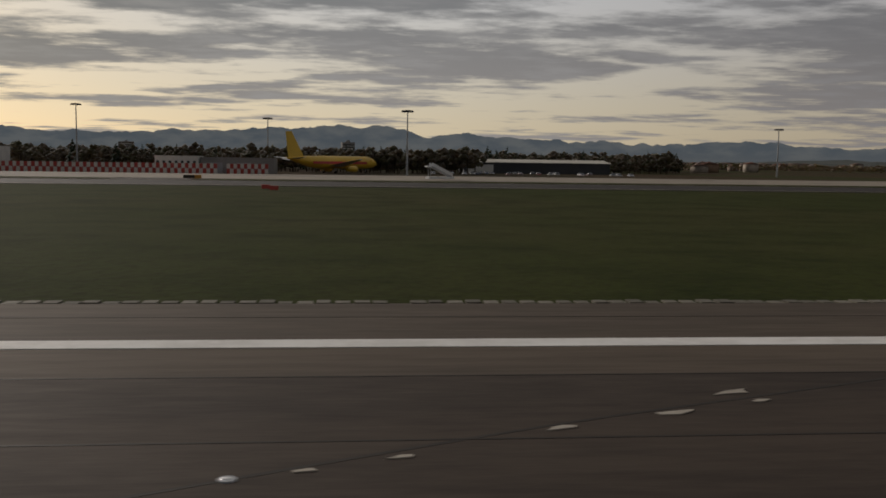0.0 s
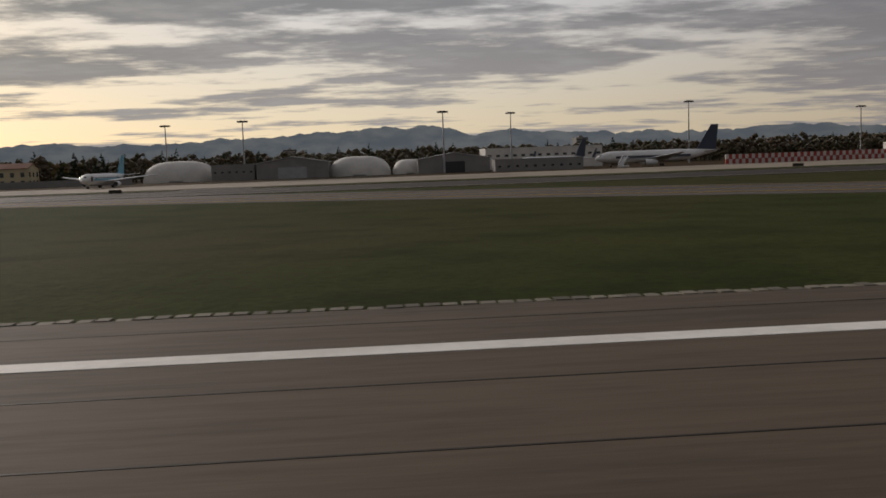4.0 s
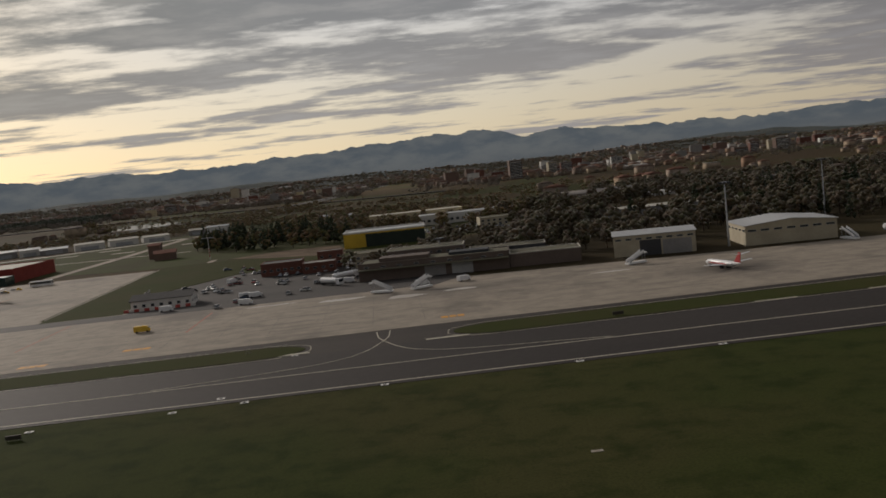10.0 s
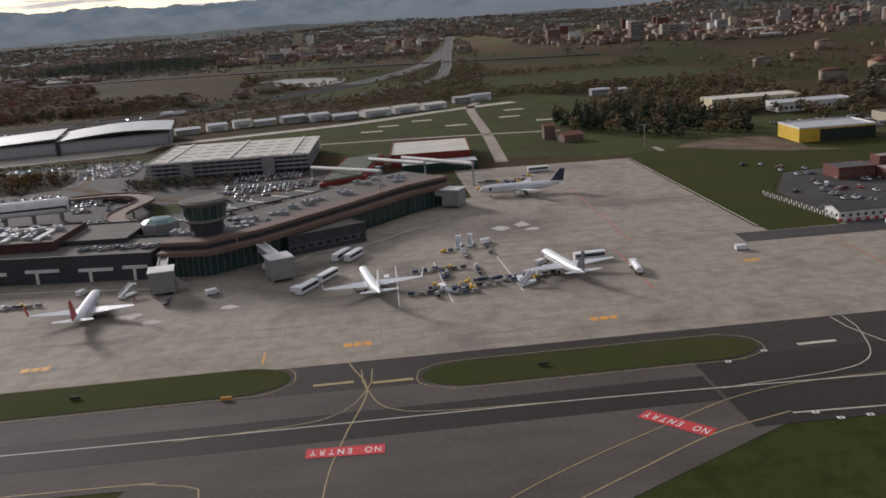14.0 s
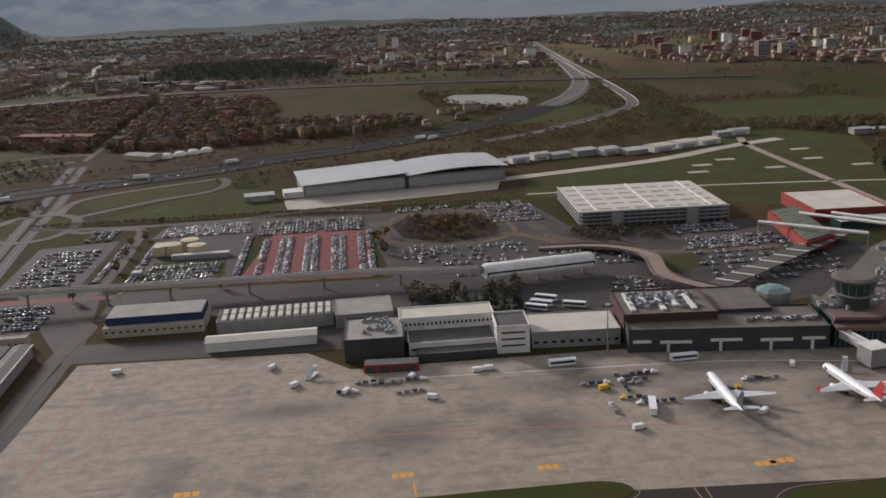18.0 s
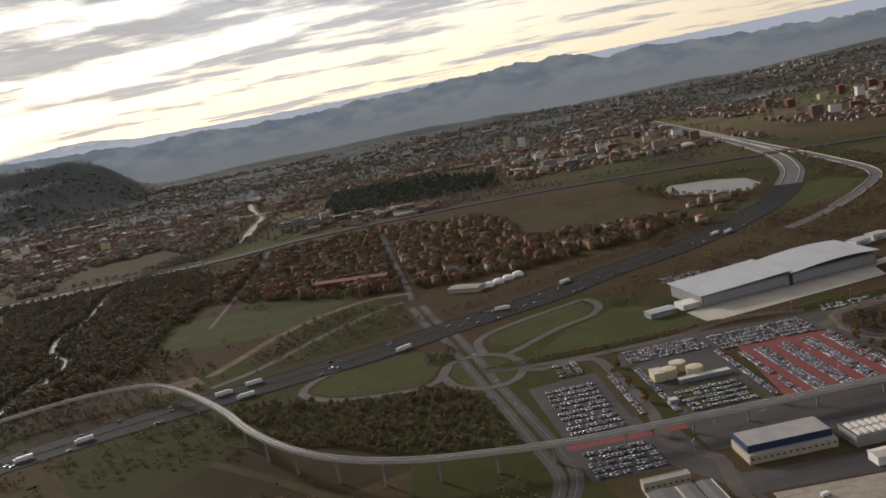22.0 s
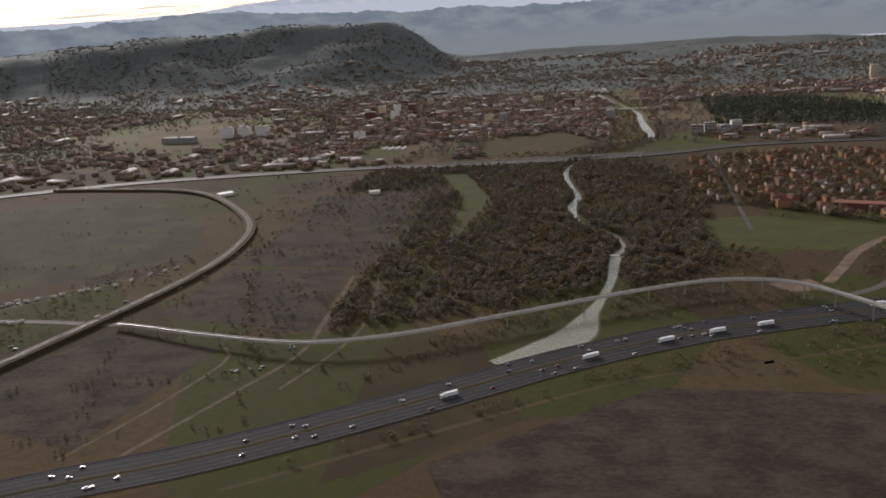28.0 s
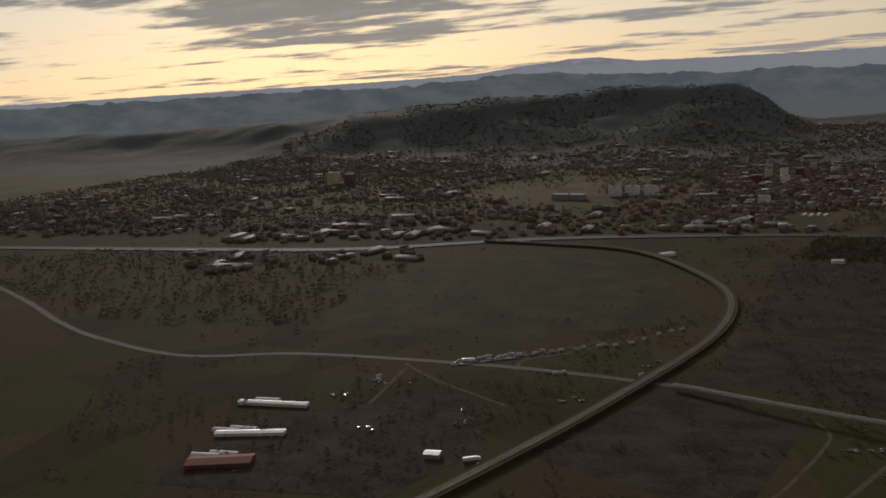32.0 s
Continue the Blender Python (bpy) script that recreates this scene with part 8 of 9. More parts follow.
def tree_shape(seed, h=9.0, width=6.0, clumps=20, conifer=False, trunk=True, facets=6):
    """A tapered trunk with limbs (slot 0) and a crown of many uneven leaf clumps (slot 1)."""
    r = random.Random(seed)
    s = Shape()
    if trunk:
        s.ring([((0, 0, -.3), (.28, 0, 0), (0, .28, 0)), ((.1, .1, h * .4), (.2, 0, 0), (0, .2, 0)), ((0, .1, h * .8), (.06, 0, 0), (0, .06, 0))], 5, 0, caps=False)
        for i in range(3 if not conifer else 0):
            a = r.uniform(0, 6.28)
            s.rod((.05, .05, h * (.3 + .1 * i)), (width * .32 * math.cos(a), width * .32 * math.sin(a), h * (.5 + .12 * i)), .11, .03, 4, 0)
    for i in range(clumps):
        if conifer:
            u = (i + r.random()) / clumps
            z = h * (.12 + .88 * u)
            rad = width * .5 * (1 - u) ** .8 * r.uniform(.5, 1)
            size = width * (.26 * (1 - u) + .07)
        else:
            u, a2 = r.random(), r.uniform(-1, 1)
            rad = width * .5 * (1 - a2 * a2) ** .5 * r.uniform(.35, 1)
            z = h * (.62 + .36 * a2)
            size = width * r.uniform(.13, .24)
        a = r.uniform(0, 6.28)
        cx, cy = rad * math.cos(a), rad * math.sin(a)
        p = [(cx + size * r.uniform(.6, 1.2) * dx, cy + size * r.uniform(.6, 1.2) * dy, z + size * r.uniform(.5, 1.0) * dz) for dx, dy, dz in ((1, .2, 0), (-.2, 1, .1), (-1, -.1, 0), (.1, -1, -.1), (.1, 0, 1), (0, .1, -.8))]
        s.add(p, [(0, 1, 4), (1, 2, 4), (2, 3, 4), (3, 0, 4), (1, 0, 5), (2, 1, 5), (3, 2, 5), (0, 3, 5)][:8], 1)
    return s


broad = [tree_shape(i, 9, 7, 22) for i in range(4)]
small = [tree_shape(20 + i, 6, 5.5, 9, trunk=False) for i in range(4)]
pines = [tree_shape(40 + i, 13, 6, 26, True) for i in range(3)]
bush = [tree_shape(60 + i, 3.2, 4, 7, trunk=False) for i in range(3)]


def woods(name, shapes, poly, count, leaf, label, size=(.7, 1.25), keep=None, extra=()):
    groups = [[] for _ in shapes]
    for x, y in list(spots(poly, count, rng, keep)) + list(extra):
        groups[rng.randrange(len(shapes))].append((x, y, rise(x, y) - .3 if y > 3000 else 0, rng.uniform(0, 360), rng.uniform(*size)))
    stuff(name, list(zip(shapes, groups)), [BARK, leaf], label, "trees", smooth=True)


# single trees near the apron and the forecourt are things of their own
meshes = []
for shapes, leaf in ((broad, AUTUMN), (pines, PINE), (broad[:2], GOLD)):
    for t in shapes:
        tr, cr = Shape(), Shape()
        used = sorted({q for f, m in zip(t.f, t.m) if m == 0 for q in f})
        ix = {q: i for i, q in enumerate(used)}
        tr.add([t.v[q] for q in used], [tuple(ix[q] for q in f) for f, m in zip(t.f, t.m) if m == 0])
        used = sorted({q for f, m in zip(t.f, t.m) if m == 1 for q in f})
        ix = {q: i for i, q in enumerate(used)}
        cr.add([t.v[q] for q in used], [tuple(ix[q] for q in f) for f, m in zip(t.f, t.m) if m == 1])
        meshes.append((tr.mesh("trunk", [BARK]), cr.mesh("crown", [leaf])))


def tree(x, y, k, size, label):
    t = thing("tree", label, "tree", (x, y, gz(y) - .05), rng.uniform(0, 360), "single trees")
    t.scale = (size,) * 3
    part("trunk", meshes[k][0], None, t), part("crown", meshes[k][1], None, t)


CLUMP = [(-858, 676), (-812, 610), (-745, 600), (-738, 640), (-765, 730), (-835, 770), (-862, 740)]
planted = 0
while planted < 95:
    x, y = rng.uniform(-862, -738), rng.uniform(600, 770)
    if inside(CLUMP, x, y):
        planted += 1
        tree(x, y, 4 + rng.randrange(3) if rng.random() < .7 else rng.randrange(4), rng.uniform(.9, 1.4), "dark tree in a clump beside the turf")
for i in range(46):
    a, r = rng.uniform(0, 6.28), rng.uniform(0, 30)
    tree(-1236 + r * math.cos(a), 634 + r * math.sin(a), rng.choice((0, 1, 2, 3, 7, 8)), rng.uniform(.5, .9), "brown autumn tree in the round garden")
for x, y in ((-1228, 436), (-1236, 445), (-1246, 452), (-1220, 442), (-1232, 452), (-1252, 446), (-1242, 437)):
    tree(x, y, 4 + rng.randrange(3), rng.uniform(1.0, 1.3), "tall dark conifer beside the white block")
for x, y in ((-1284, 590), (-1282, 575), (-1286, 604), (-1280, 618), (-1455, 640), (-1452, 610), (-1450, 575), (-1448, 655), (-1462, 520), (-1380, 525), (-1445, 700)):
    tree(x, y, 7 + rng.randrange(2), rng.uniform(.7, 1.0), "golden autumn tree at the car park")
for x, y in spots([(-470, 400), (-400, 402), (-395, 470), (-480, 470)], 26, rng):
    tree(x, y, rng.choice((0, 1, 2, 4, 5)), rng.uniform(.8, 1.3), "tree beside the cream house")
for x, y, z in ((-447, 424, 1.5), (-478, 420, 1.2), (-505, 440, 1.25), (-530, 452, 1.3), (-548, 448, 1.1), (-590, 470, 1.4)):
    tree(x, y, 4 + rng.randrange(3), z, "tall dark cedar behind the apron")
for x, y in ((-1480, 1480), (-1180, 1500), (-1172, 1470), (-1160, 1460), (-1155, 1400)):
    tree(x, y, rng.randrange(4), 1.5, "lone broad tree by the pond")

woods("airport_wood", broad, [(-660, 384), (-560, 380), (-380, 425), (-200, 480), (-100, 470), (200, 540), (300, 900), (-500, 900), (-640, 660), (-500, 600), (-640, 560)], 2300, WOOD, "dense dark wood behind the hangars", (.8, 1.5), clump(.006, -.35))
woods("airport_pines", pines, [(-560, 384), (-380, 430), (-100, 500), (250, 560), (200, 800), (-480, 760)], 260, PINE, "scattered dark pines behind the hangars", (.7, 1.2))
woods("west_wood", small, [(-640, 900), (800, 700), (1300, 1500), (-300, 1500), (-560, 1250)], 1500, AUTUMN, "brown woods and hedges beyond the airport", (.9, 1.6), clump(.004, -.2))
woods("terminal_wood", broad, [(-840, 600), (-640, 640), (-560, 780), (-640, 1000), (-840, 1000), (-860, 900), (-790, 740)], 420, AUTUMN, "trees around the yellow hangar", (.7, 1.2), clump(.008, -.1))
woods("scrub", broad, [(-1775, 770), (-1700, 735), (-1600, 704), (-1545, 660), (-1530, 545), (-1600, 560), (-1703, 640)], 900, AUTUMN, "low brown scrub between guideway and motorway", (.35, .65))
woods("motorway_scrub", small, [(-1700, 400), (-1540, 430), (-1540, 500), (-1600, 480), (-1760, 640), (-2000, 640), (-2250, 470), (-2300, 520), (-2000, 690), (-1800, 760), (-1740, 700)], 420, AUTUMN, "rough scrub along the motorway", (.5, 1.0))
RIVER_WOOD = [(-2300, 745), (-2160, 790), (-2050, 850), (-1950, 900), (-1890, 960), (-1880, 1250), (-1880, 1500), (-1960, 1640), (-2180, 1640), (-2440, 1640), (-2470, 1440), (-2300, 1430), (-2290, 1180), (-2300, 960)]
woods("river_wood", broad, RIVER_WOOD, 2700, AUTUMN, "dense brown riverside wood", (.5, 1.2), clump(.008, -.5))
woods("river_bare_wood", broad, RIVER_WOOD, 1300, BARE_HAZED, "bare grey trees in the riverside wood", (.5, 1.1), clump(.011, -.3))
woods("river_dark_wood", broad, RIVER_WOOD, 1300, WOOD, "dark trees in the riverside wood", (.5, 1.1), clump(.010, -.2))
woods("river_gold", broad, [(-2150, 860), (-1900, 900), (-1850, 1000), (-1900, 1500), (-2020, 1600), (-2120, 1500)], 280, GOLD, "golden trees scattered by the river", (.7, 1.1))
woods("river_meadow_scrub", bush, [(-2250, 600), (-2050, 760), (-1830, 800), (-1780, 870), (-1860, 1040), (-1950, 900), (-2150, 780)], 600, AUTUMN, "low brown bushes on the river flats", (.6, 1.4))
woods("upper_river_wood", small, [(-2240, 1720), (-2000, 1740), (-1880, 1900), (-1880, 2500), (-2010, 2900), (-2060, 2300), (-2120, 2000)], 900, AUTUMN, "trees along the upper river", (.8, 1.5))
woods("east_wood", small, [(-3600, 900), (-3300, 840), (-3050, 900), (-3100, 1300), (-3500, 1420), (-4300, 1280), (-4200, 1000)], 1500, AUTUMN, "dark wood east of the fields", (.9, 1.6), clump(.005, -.3))
woods("plot_trees", small, [(-3000, 380), (-2660, 400), (-2600, 560), (-2620, 720), (-2900, 760), (-3200, 690)], 380, AUTUMN, "small trees and hedges among plots", (.5, 1.1), clump(.01, -.15))
woods("field_hedges", bush, [(-2640, 460), (-2280, 470), (-2240, 760), (-2300, 1200), (-2300, 1600), (-2560, 1600), (-2500, 1000)], 520, AUTUMN, "low hedges along field edges", (.6, 1.5), lambda x, y: (x * .9 + y * .3) % 120 < 12 or (y - x * .2) % 110 < 9)
woods("plantation", [tree_shape(80 + i, 12, 8, 10, True, False) for i in range(3)], [(-1760, 2030), (-1690, 2080), (-1340, 2020), (-1330, 2300), (-1440, 2560), (-1740, 2620)], 1500, PINE, "dark conifer plantation", (.9, 1.3))
woods("town_trees", small, TOWN, 2600, AUTUMN, "brown trees between the town houses", (.6, 1.2))
woods("town_tall_trees", broad, TOWN, 1200, AUTUMN, "tall brown trees between the town houses", (.8, 1.35))
woods("town_gold", small, TOWN, 220, GOLD, "golden trees between the town houses", (.6, 1.1))
woods("junction_trees", small, [(-1300, 1060), (-1200, 1010), (-1000, 1000), (-760, 950), (-560, 960), (-560, 1500), (-820, 1700), (-960, 1480), (-1020, 1560), (-1190, 1540), (-1170, 1300)], 1300, AUTUMN, "trees and hedges round the junction", (.7, 1.4), clump(.006, -.15))
woods("hangar_trees", small, [(-1420, 790), (-1360, 860), (-1180, 900), (-900, 970), (-780, 930), (-700, 1000), (-900, 1080), (-1150, 1000), (-1300, 960), (-1440, 880)], 600, AUTUMN, "brown scrub behind the hangars", (.5, 1.1))
# these far trees take the pale twig colour in place of distance haze
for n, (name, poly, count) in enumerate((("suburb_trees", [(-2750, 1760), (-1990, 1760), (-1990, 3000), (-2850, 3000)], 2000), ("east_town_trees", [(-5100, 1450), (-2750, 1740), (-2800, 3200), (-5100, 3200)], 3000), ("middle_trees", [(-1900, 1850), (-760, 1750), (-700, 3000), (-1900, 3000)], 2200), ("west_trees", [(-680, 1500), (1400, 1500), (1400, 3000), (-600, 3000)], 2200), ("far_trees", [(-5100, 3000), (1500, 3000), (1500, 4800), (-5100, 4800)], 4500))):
    woods(name, small, poly, count, BARE_HAZED, "trees among the far houses in a colour paled for haze" if n < 4 else "far woods and hedges on the foothills, paled for haze", (1.0, 2.0), clump(.003, -.3))

# the far plain and the foothills carry a patchwork of hedges, gardens and woods
copse = [tree_shape(90 + i, 7, 11, 4, trunk=False) for i in range(4)]
woods("far_plain_woods", copse, [(-5600, 2500), (-2750, 2550), (-700, 2750), (900, 2400), (1400, 3500), (-5600, 3500)], 5200, WOOD, "dark hedges and garden trees on the far plain", (.8, 1.7), clump(.0035, -.25))
woods("far_plain_thickets", copse, [(-5600, 2300), (-2750, 2400), (-700, 2700), (900, 2400), (1400, 3700), (-5600, 3700)], 4200, AUTUMN, "brown thickets between the far houses", (.8, 1.7), clump(.005, -.2))
woods("foothill_woods", copse, [(-6200, 3350), (1600, 3350), (1800, 4500), (-6200, 4500)], 6500, WOOD, "dark woods spread over the foothills", (1.0, 2.1), clump(.0022, -.15))
woods("east_plain_woods", copse, [(-8800, 1300), (-4900, 1350), (-3300, 1720), (-3300, 3000), (-5000, 3600), (-8800, 4300)], 5200, WOOD, "dark woods and hedges on the eastern plain", (.8, 1.9), clump(.0028, -.2))
woods("ring_field_trees", copse, [(-4200, 700), (-3300, 760), (-2750, 820), (-2640, 1200), (-2900, 1560), (-3700, 1500), (-4400, 1250)], 420, WOOD, "low dark trees and hedges in the rough fields", (.35, .8), clump(.007, .0))

# ---- smaller things on the airfield ----
joints = Shape()
for i in range(49):
    x = -1428 + i * 15
    joints.box(x - .05, 262 if x > -1240 else 295, .05, x + .05, 345, .107)
for y in (270, 285, 300, 315, 330, 345):
    joints.box(-1425 if y > 292 else -1180, y - .05, .05, -700, y + .05, .107)
for i in range(7):
    joints.box(-946 + i * 15 - .05, 362, .05, -946 + i * 15 + .05, 540, .107)
for i in range(12):
    joints.box(-950, 362 + i * 15 - .05, .05, -856, 362 + i * 15 + .05, .107)
tagged(part("slab_joints", joints, STAIN), "dark sealed joints between the apron slabs", "joints", kind="stuff")
post = thing("marker_post", "short dark marker post round the turf island", "post", (-133, 44, gz(44)), group="marker posts")
part("pole", Shape().rod((0, 0, 0), (0, 0, .75), .07, .05, 8), RUBBER, post)
part("base", Shape().ring([((0, 0, 0), (.2, 0, 0), (0, .2, 0)), ((0, 0, .06), (.12, 0, 0), (0, .12, 0))], 10), RUBBER, post)
for x, y in ((-127, 40), (-125, 34.3), (-126, 29)):
    again(post, x, y, gz(y))
random.seed(51)
for x, y, r in ((-140, 29, .9), (-138.4, 28.8, .7), (-137, 28.5, .4), (-133, 29, .5), (-131, 42, .7), (-155, 57, .5), (-137, 50, 1.0)):
    pts = [(x + r * 1.4 * math.cos(a) * random.uniform(.4, 1), y + r * .6 * math.sin(a) * random.uniform(.4, 1)) for a in [i * .8 for i in range(8)]]
    marking("rubble_patch", Shape().prism(pts, -.1, gz(y) + .06), PALE_CONCRETE, "pale broken concrete lying flush in the turf")
sock = thing("windsock_mast", "slim white mast with a cross arm on the turf", "mast", (-827, 587, 0.02))
part("pole", Shape().rod((0, 0, 0), (0, 0, 14), .28, .16, 8), BAR_WHITE, sock)
for z in (2, 4, 6):
    part("red_band", Shape().rod((0, 0, z), (0, 0, z + .9), .3, .29, 8), BAR_RED, sock)
part("cross_arm", Shape().box(-4, -.15, 13.4, 4, .15, 13.9), STEEL, sock)
for i, (x, y) in enumerate(((-801, 493), (-792, 490), (-787, 478), (-788, 437), (-787, 388), (-773, 361), (-774, 439), (-756, 358), (-750, 363), (-763, 398), (-747, 384), (-784, 386), (-769, 366), (-740, 420), (-745, 381), (-809, 376), (-812, 381), (-784, 416), (-807, 417))):
    again(car, x, y, .1, 20 + 70 * (i % 3))
for x, y, t in ((-788, 425, 60), (-769, 361, 10), (-773, 363, 12), (-770, 342, 0), (-733, 375, -20)):
    van(x, y, t)
# tall lamp posts of the car parks and roads
lamp = thing("lamp_post", "slim grey lamp post with two arms", "lamp post", (-1330, 640, 0), group="lamp posts")
part("pole", Shape().rod((0, 0, 0), (0, 0, 9), .12, .07, 6), STEEL, lamp)
arm = part("arm", Shape().box(-1.4, -.06, 8.9, 1.4, .06, 9.05), STEEL, lamp)
for s in (-1, 1):
    part("luminaire", Shape().box(s * 1.4 - .35, -.15, 8.8, s * 1.4 + .35, .15, 9.0), LENS, arm)
for x, y in ((-1330, 585), (-1330, 545), (-1303, 640), (-1303, 560), (-1372, 600), (-1400, 700), (-1340, 700), (-1290, 700), (-1240, 700), (-1460, 560), (-1460, 620), (-1490, 600), (-1490, 560), (-1180, 560), (-1130, 500), (-1140, 470), (-1060, 600), (-1200, 700), (-1450, 710), (-1500, 712), (-1535, 600), (-1540, 660), (-1548, 740), (-1600, 712), (-1650, 712), (-1430, 500), (-1400, 500), (-1290, 480), (-1250, 478), (-1450, 480)):
    again(lamp, x, y, 0, random.uniform(0, 90))


def line_of(points, gap, jitter):
    return [(p.x + rng.uniform(-jitter, jitter), p.y + rng.uniform(-jitter, jitter)) for p in smooth_line(points, gap)]


woods("hedge", bush, [(0, 0), (1, 0), (1, 1)], 0, AUTUMN, "dark clipped hedge between turf and car parks", (.7, 1.1), extra=line_of([(-1545, 716), (-1450, 712), (-1370, 712), (-1290, 706), (-1180, 706)], 1.6, .9))
woods("garden_scrub", bush, [(-1270, 649), (-1260, 668), (-1226, 670), (-1206, 638), (-1208, 606), (-1240, 594), (-1264, 614)], 0, AUTUMN, "brown shrubs in the round garden", (.7, 1.3), extra=[(-1237 + 30 * rng.uniform(-1, 1), 633 + 34 * rng.uniform(-1, 1)) for _ in range(150)])
woods("motorway_hedge", small, [(0, 0), (1, 0), (1, 1)], 0, AUTUMN, "row of brown trees along the motorway", (.5, 1.0), extra=[(x, y) for x, y in line_of([(-1740, 875), (-1640, 905), (-1560, 945), (-1450, 995), (-1380, 1045), (-1270, 1090), (-1170, 1170), (-1090, 1290)], 4, 5)])
woods("plain_scrub", small, [(-2650, 900), (-2300, 640), (-2050, 860), (-1840, 860), (-1700, 900), (-1620, 1060), (-1850, 1240), (-1900, 1640), (-2300, 1660), (-2700, 1600)], 750, WOOD, "dark scrub and single trees over the plain", (.5, 1.2), clump(.012, .12))
woods("plain_gold", small, [(-2300, 700), (-1700, 800), (-1640, 1080), (-1860, 1240), (-1900, 1640), (-2300, 1600)], 260, GOLD, "single golden trees over the plain", (.5, .9))
woods("verge_scrub", small, [(-1770, 880), (-1590, 940), (-1600, 1040), (-1690, 1050), (-1740, 990)], 260, AUTUMN, "brown scrub beside the works road", (.5, 1.0))
woods("wood_edge", small, [(-2320, 760), (-2120, 760), (-1960, 840), (-1840, 900), (-1840, 1260), (-1870, 1640), (-2330, 1660), (-2320, 1200)], 1700, AUTUMN, "uneven brown edge of the riverside wood", (.5, 1.15), clump(.016, -.12))
woods("orchard_rows", bush, [(-2490, 1200), (-2490, 1420), (-2310, 1430), (-2290, 1190)], 420, WOOD, "rows of dark shrubs in the vegetable field", (.5, .9), lambda x, y: (y * .98 + x * .2) % 16 < 4)
woods("bank_trees", broad, [(0, 0), (1, 0), (1, 1)], 0, WOOD, "dark trees leaning over the river banks", (.6, 1.1), extra=[(x + o, y) for o in (-12, 12) for x, y in line_of([q for q in RIVER if 830 < q[1] < 2000], 7, 4)])
woods("apron_trees", broad, [(0, 0), (1, 0), (1, 1)], 0, WOOD, "dark trees behind the masts", (.9, 1.35), extra=[(rng.uniform(-40, 56), rng.uniform(424, 450)) for _ in range(80)])
woods("workshop_trees", broad, [(0, 0), (1, 0), (1, 1)], 0, WOOD, "dark trees round the workshops", (.7, 1.1), extra=[(rng.uniform(-735, -640), rng.uniform(406, 424)) for _ in range(34)] + [(rng.uniform(-700, -610), rng.uniform(446, 540)) for _ in range(60)])
woods("forecourt_scrub", bush, [(0, 0), (1, 0), (1, 1)], 0, WOOD, "dark shrubs before the car park", (.8, 1.5), extra=[(rng.uniform(-1158, -1092), rng.uniform(566, 598)) for _ in range(110)])
woods("forecourt_trees", broad, [(0, 0), (1, 0), (1, 1)], 0, WOOD, "dark trees behind the white block", (.6, 1.0), extra=[(rng.uniform(-1274, -1212), rng.uniform(466, 486)) for _ in range(30)])
woods("roundabout_trees", small, [(0, 0), (1, 0), (1, 1)], 0, WOOD, "dark bushes on the roundabout bank", (.5, .9), extra=[(rng.uniform(-1590, -1562), rng.uniform(764, 808)) for _ in range(40)])
woods("railway_scrub", small, [(-2640, 1250), (-2560, 1000), (-2580, 760), (-2640, 600), (-2700, 420), (-2740, 430), (-2690, 700), (-2640, 980), (-2720, 1300)], 260, AUTUMN, "scrub along the outer side of the railway bank", (.4, .9))
woods("bend_scrub", bush, [(-3060, 880), (-2760, 885), (-2610, 1010), (-2640, 1200), (-2760, 1350), (-2890, 1450), (-3090, 1330)], 0, AUTUMN, "low bushes in lines over the pasture", (.5, 1.1), extra=[(-2620 - 480 * rng.random(), 900 + 90 * k + rng.uniform(-7, 7) + 10 * math.sin(k * 3)) for k in range(6) for _ in range(46)])
random.seed(77)
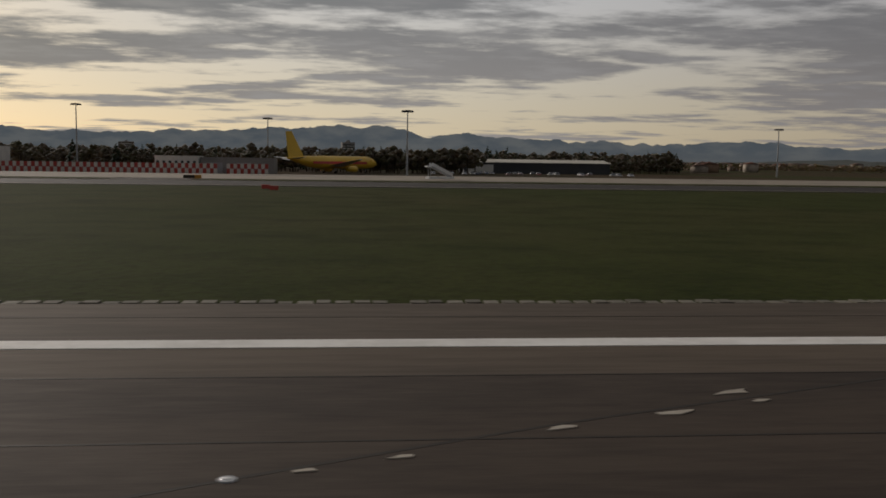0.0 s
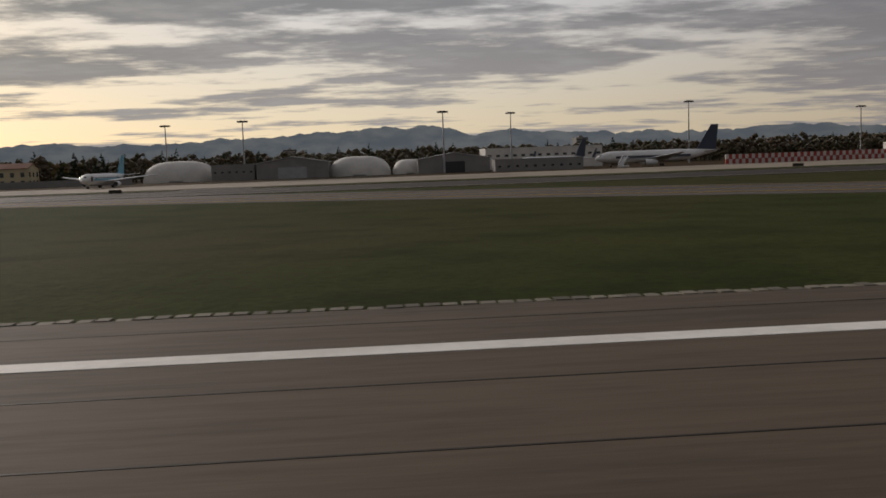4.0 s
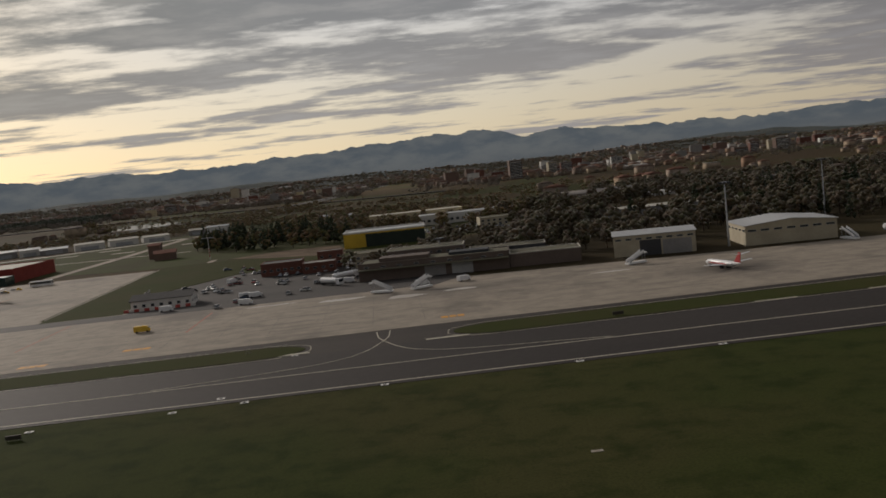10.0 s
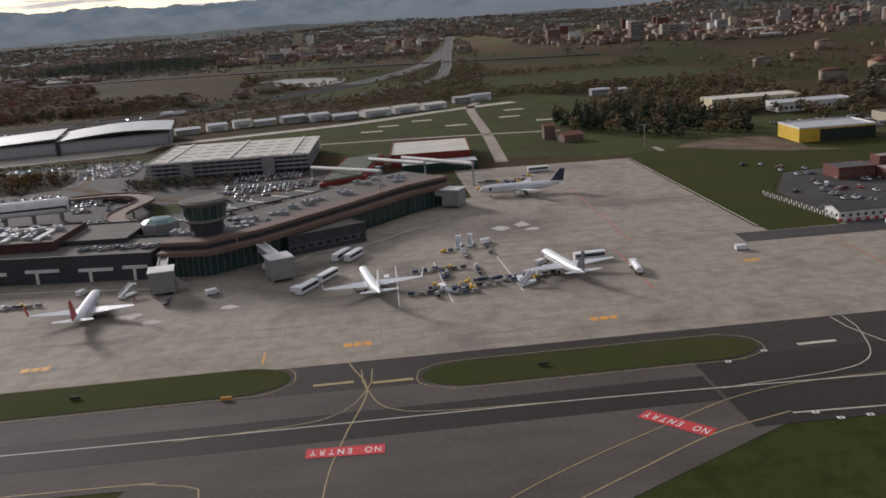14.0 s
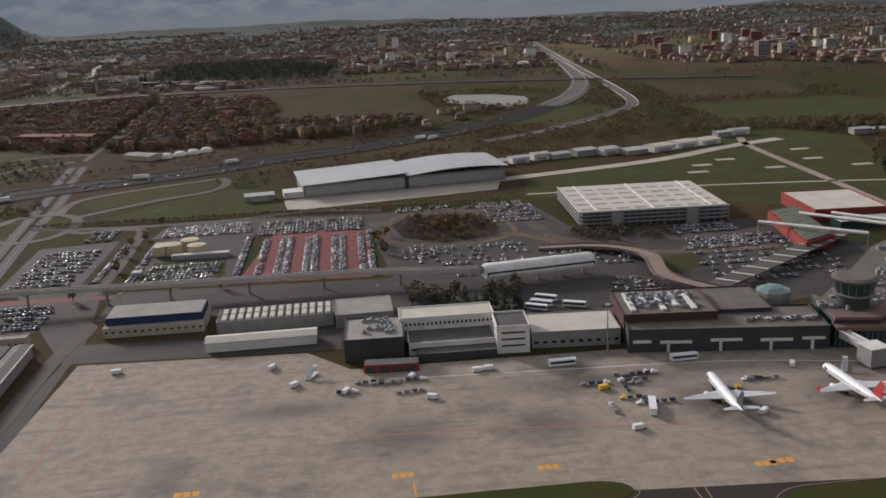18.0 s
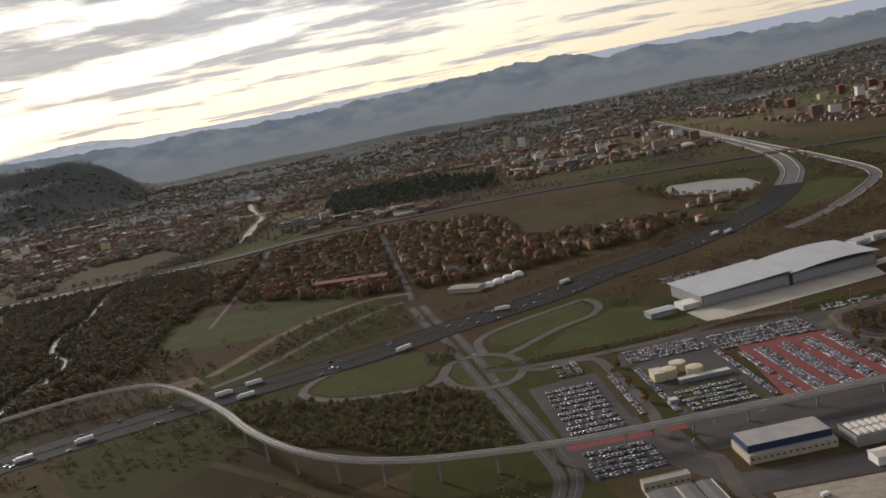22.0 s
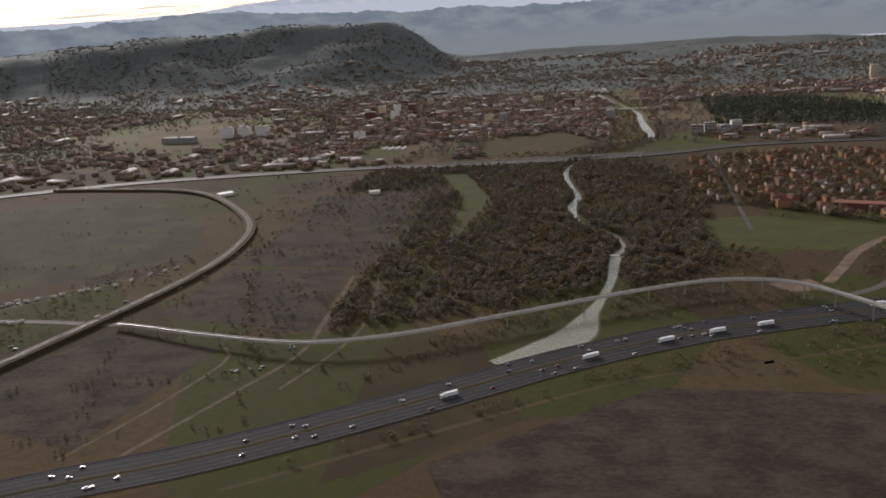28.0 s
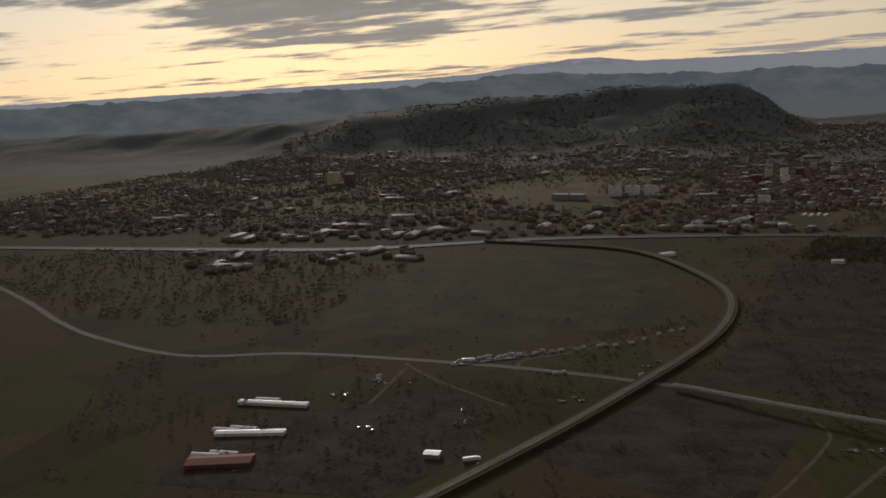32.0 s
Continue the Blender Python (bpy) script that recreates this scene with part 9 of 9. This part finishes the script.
yard_cars = [(x + random.uniform(-6, 6), y + random.uniform(-4, 4), .1, random.uniform(0, 180), 1) for x, y in ((-2760, 800), (-2745, 806), (-2730, 812), (-2715, 820), (-2700, 828), (-2690, 838), (-2770, 795), (-2640, 900), (-2626, 915), (-2610, 925), (-2600, 700), (-2615, 690), (-2830, 700), (-2820, 690), (-2850, 640), (-2845, 650), (-2690, 600), (-2680, 610), (-2560, 820), (-2550, 840), (-2345, 640), (-2330, 650), (-2318, 700), (-2310, 712)) for _ in range(3)]
stuff("works_vehicles", [(both, yard_cars)], [CAR_MIX, GLASS], "parked vehicles scattered beside the country road", "cars")
deck_cars = [(-1126 + i * 2.9, 381 - i * .35 + (i % 3) * 1.2, 10.1, 82 + random.uniform(-4, 4), 1) for i in range(12)] + [(-1098 + i * 3, 377 + (i % 2), 10.1, 80, 1) for i in range(2)]
stuff("deck_cars", [(both, deck_cars)], [CAR_MIX, GLASS], "cars parked along the departures deck", "cars")
way("yard_road", [(-2697, 775), (-2702, 800), (-2695, 820), (-2668, 843), (-2634, 882), (-2600, 930)], 5, TRACK, "pale yard track beside the railway bend", 0.06)
random.seed(78)
hut = thing("yard_hut", "low pale hut in a contractor yard", "hut", (-2745, 812, 0), 28, "yard huts")
part("wall", Shape().box(-3, -1.3, 0, 3, 1.3, 2.5), WHITE_WALL, hut)
part("roof", Shape().box(-3.2, -1.5, 2.5, 3.2, 1.5, 2.7), FLAT_ROOF, hut)
part("door", Shape().box(-.5, -1.36, 0, .5, -1.28, 2.1), GREY_WALL, hut)
for i in range(15):
    u = i / 14
    again(hut, -2765 + 150 * u + random.uniform(-4, 4), 800 + 92 * u + random.uniform(-7, 7), 0, 30 + random.uniform(-12, 12))
for x, y in ((-2660, 775), (-2650, 772), (-2642, 778), (-2560, 790), (-2548, 796), (-2578, 950), (-2556, 978), (-2566, 966), (-2830, 700), (-2836, 712), (-2600, 905), (-2590, 925)):
    again(hut, x, y, 0, random.uniform(0, 90))
lot = [(-2772 + 62 * (i % 22) / 21 + random.uniform(-1, 1), 770 + 46 * (i % 22) / 21 + 7 * (i // 22), .1, 60, 1) for i in range(88)]
stuff("yard_vehicles", [(both, lot)], [CAR_MIX, GLASS], "rows of parked vehicles in the contractor yard", "cars")
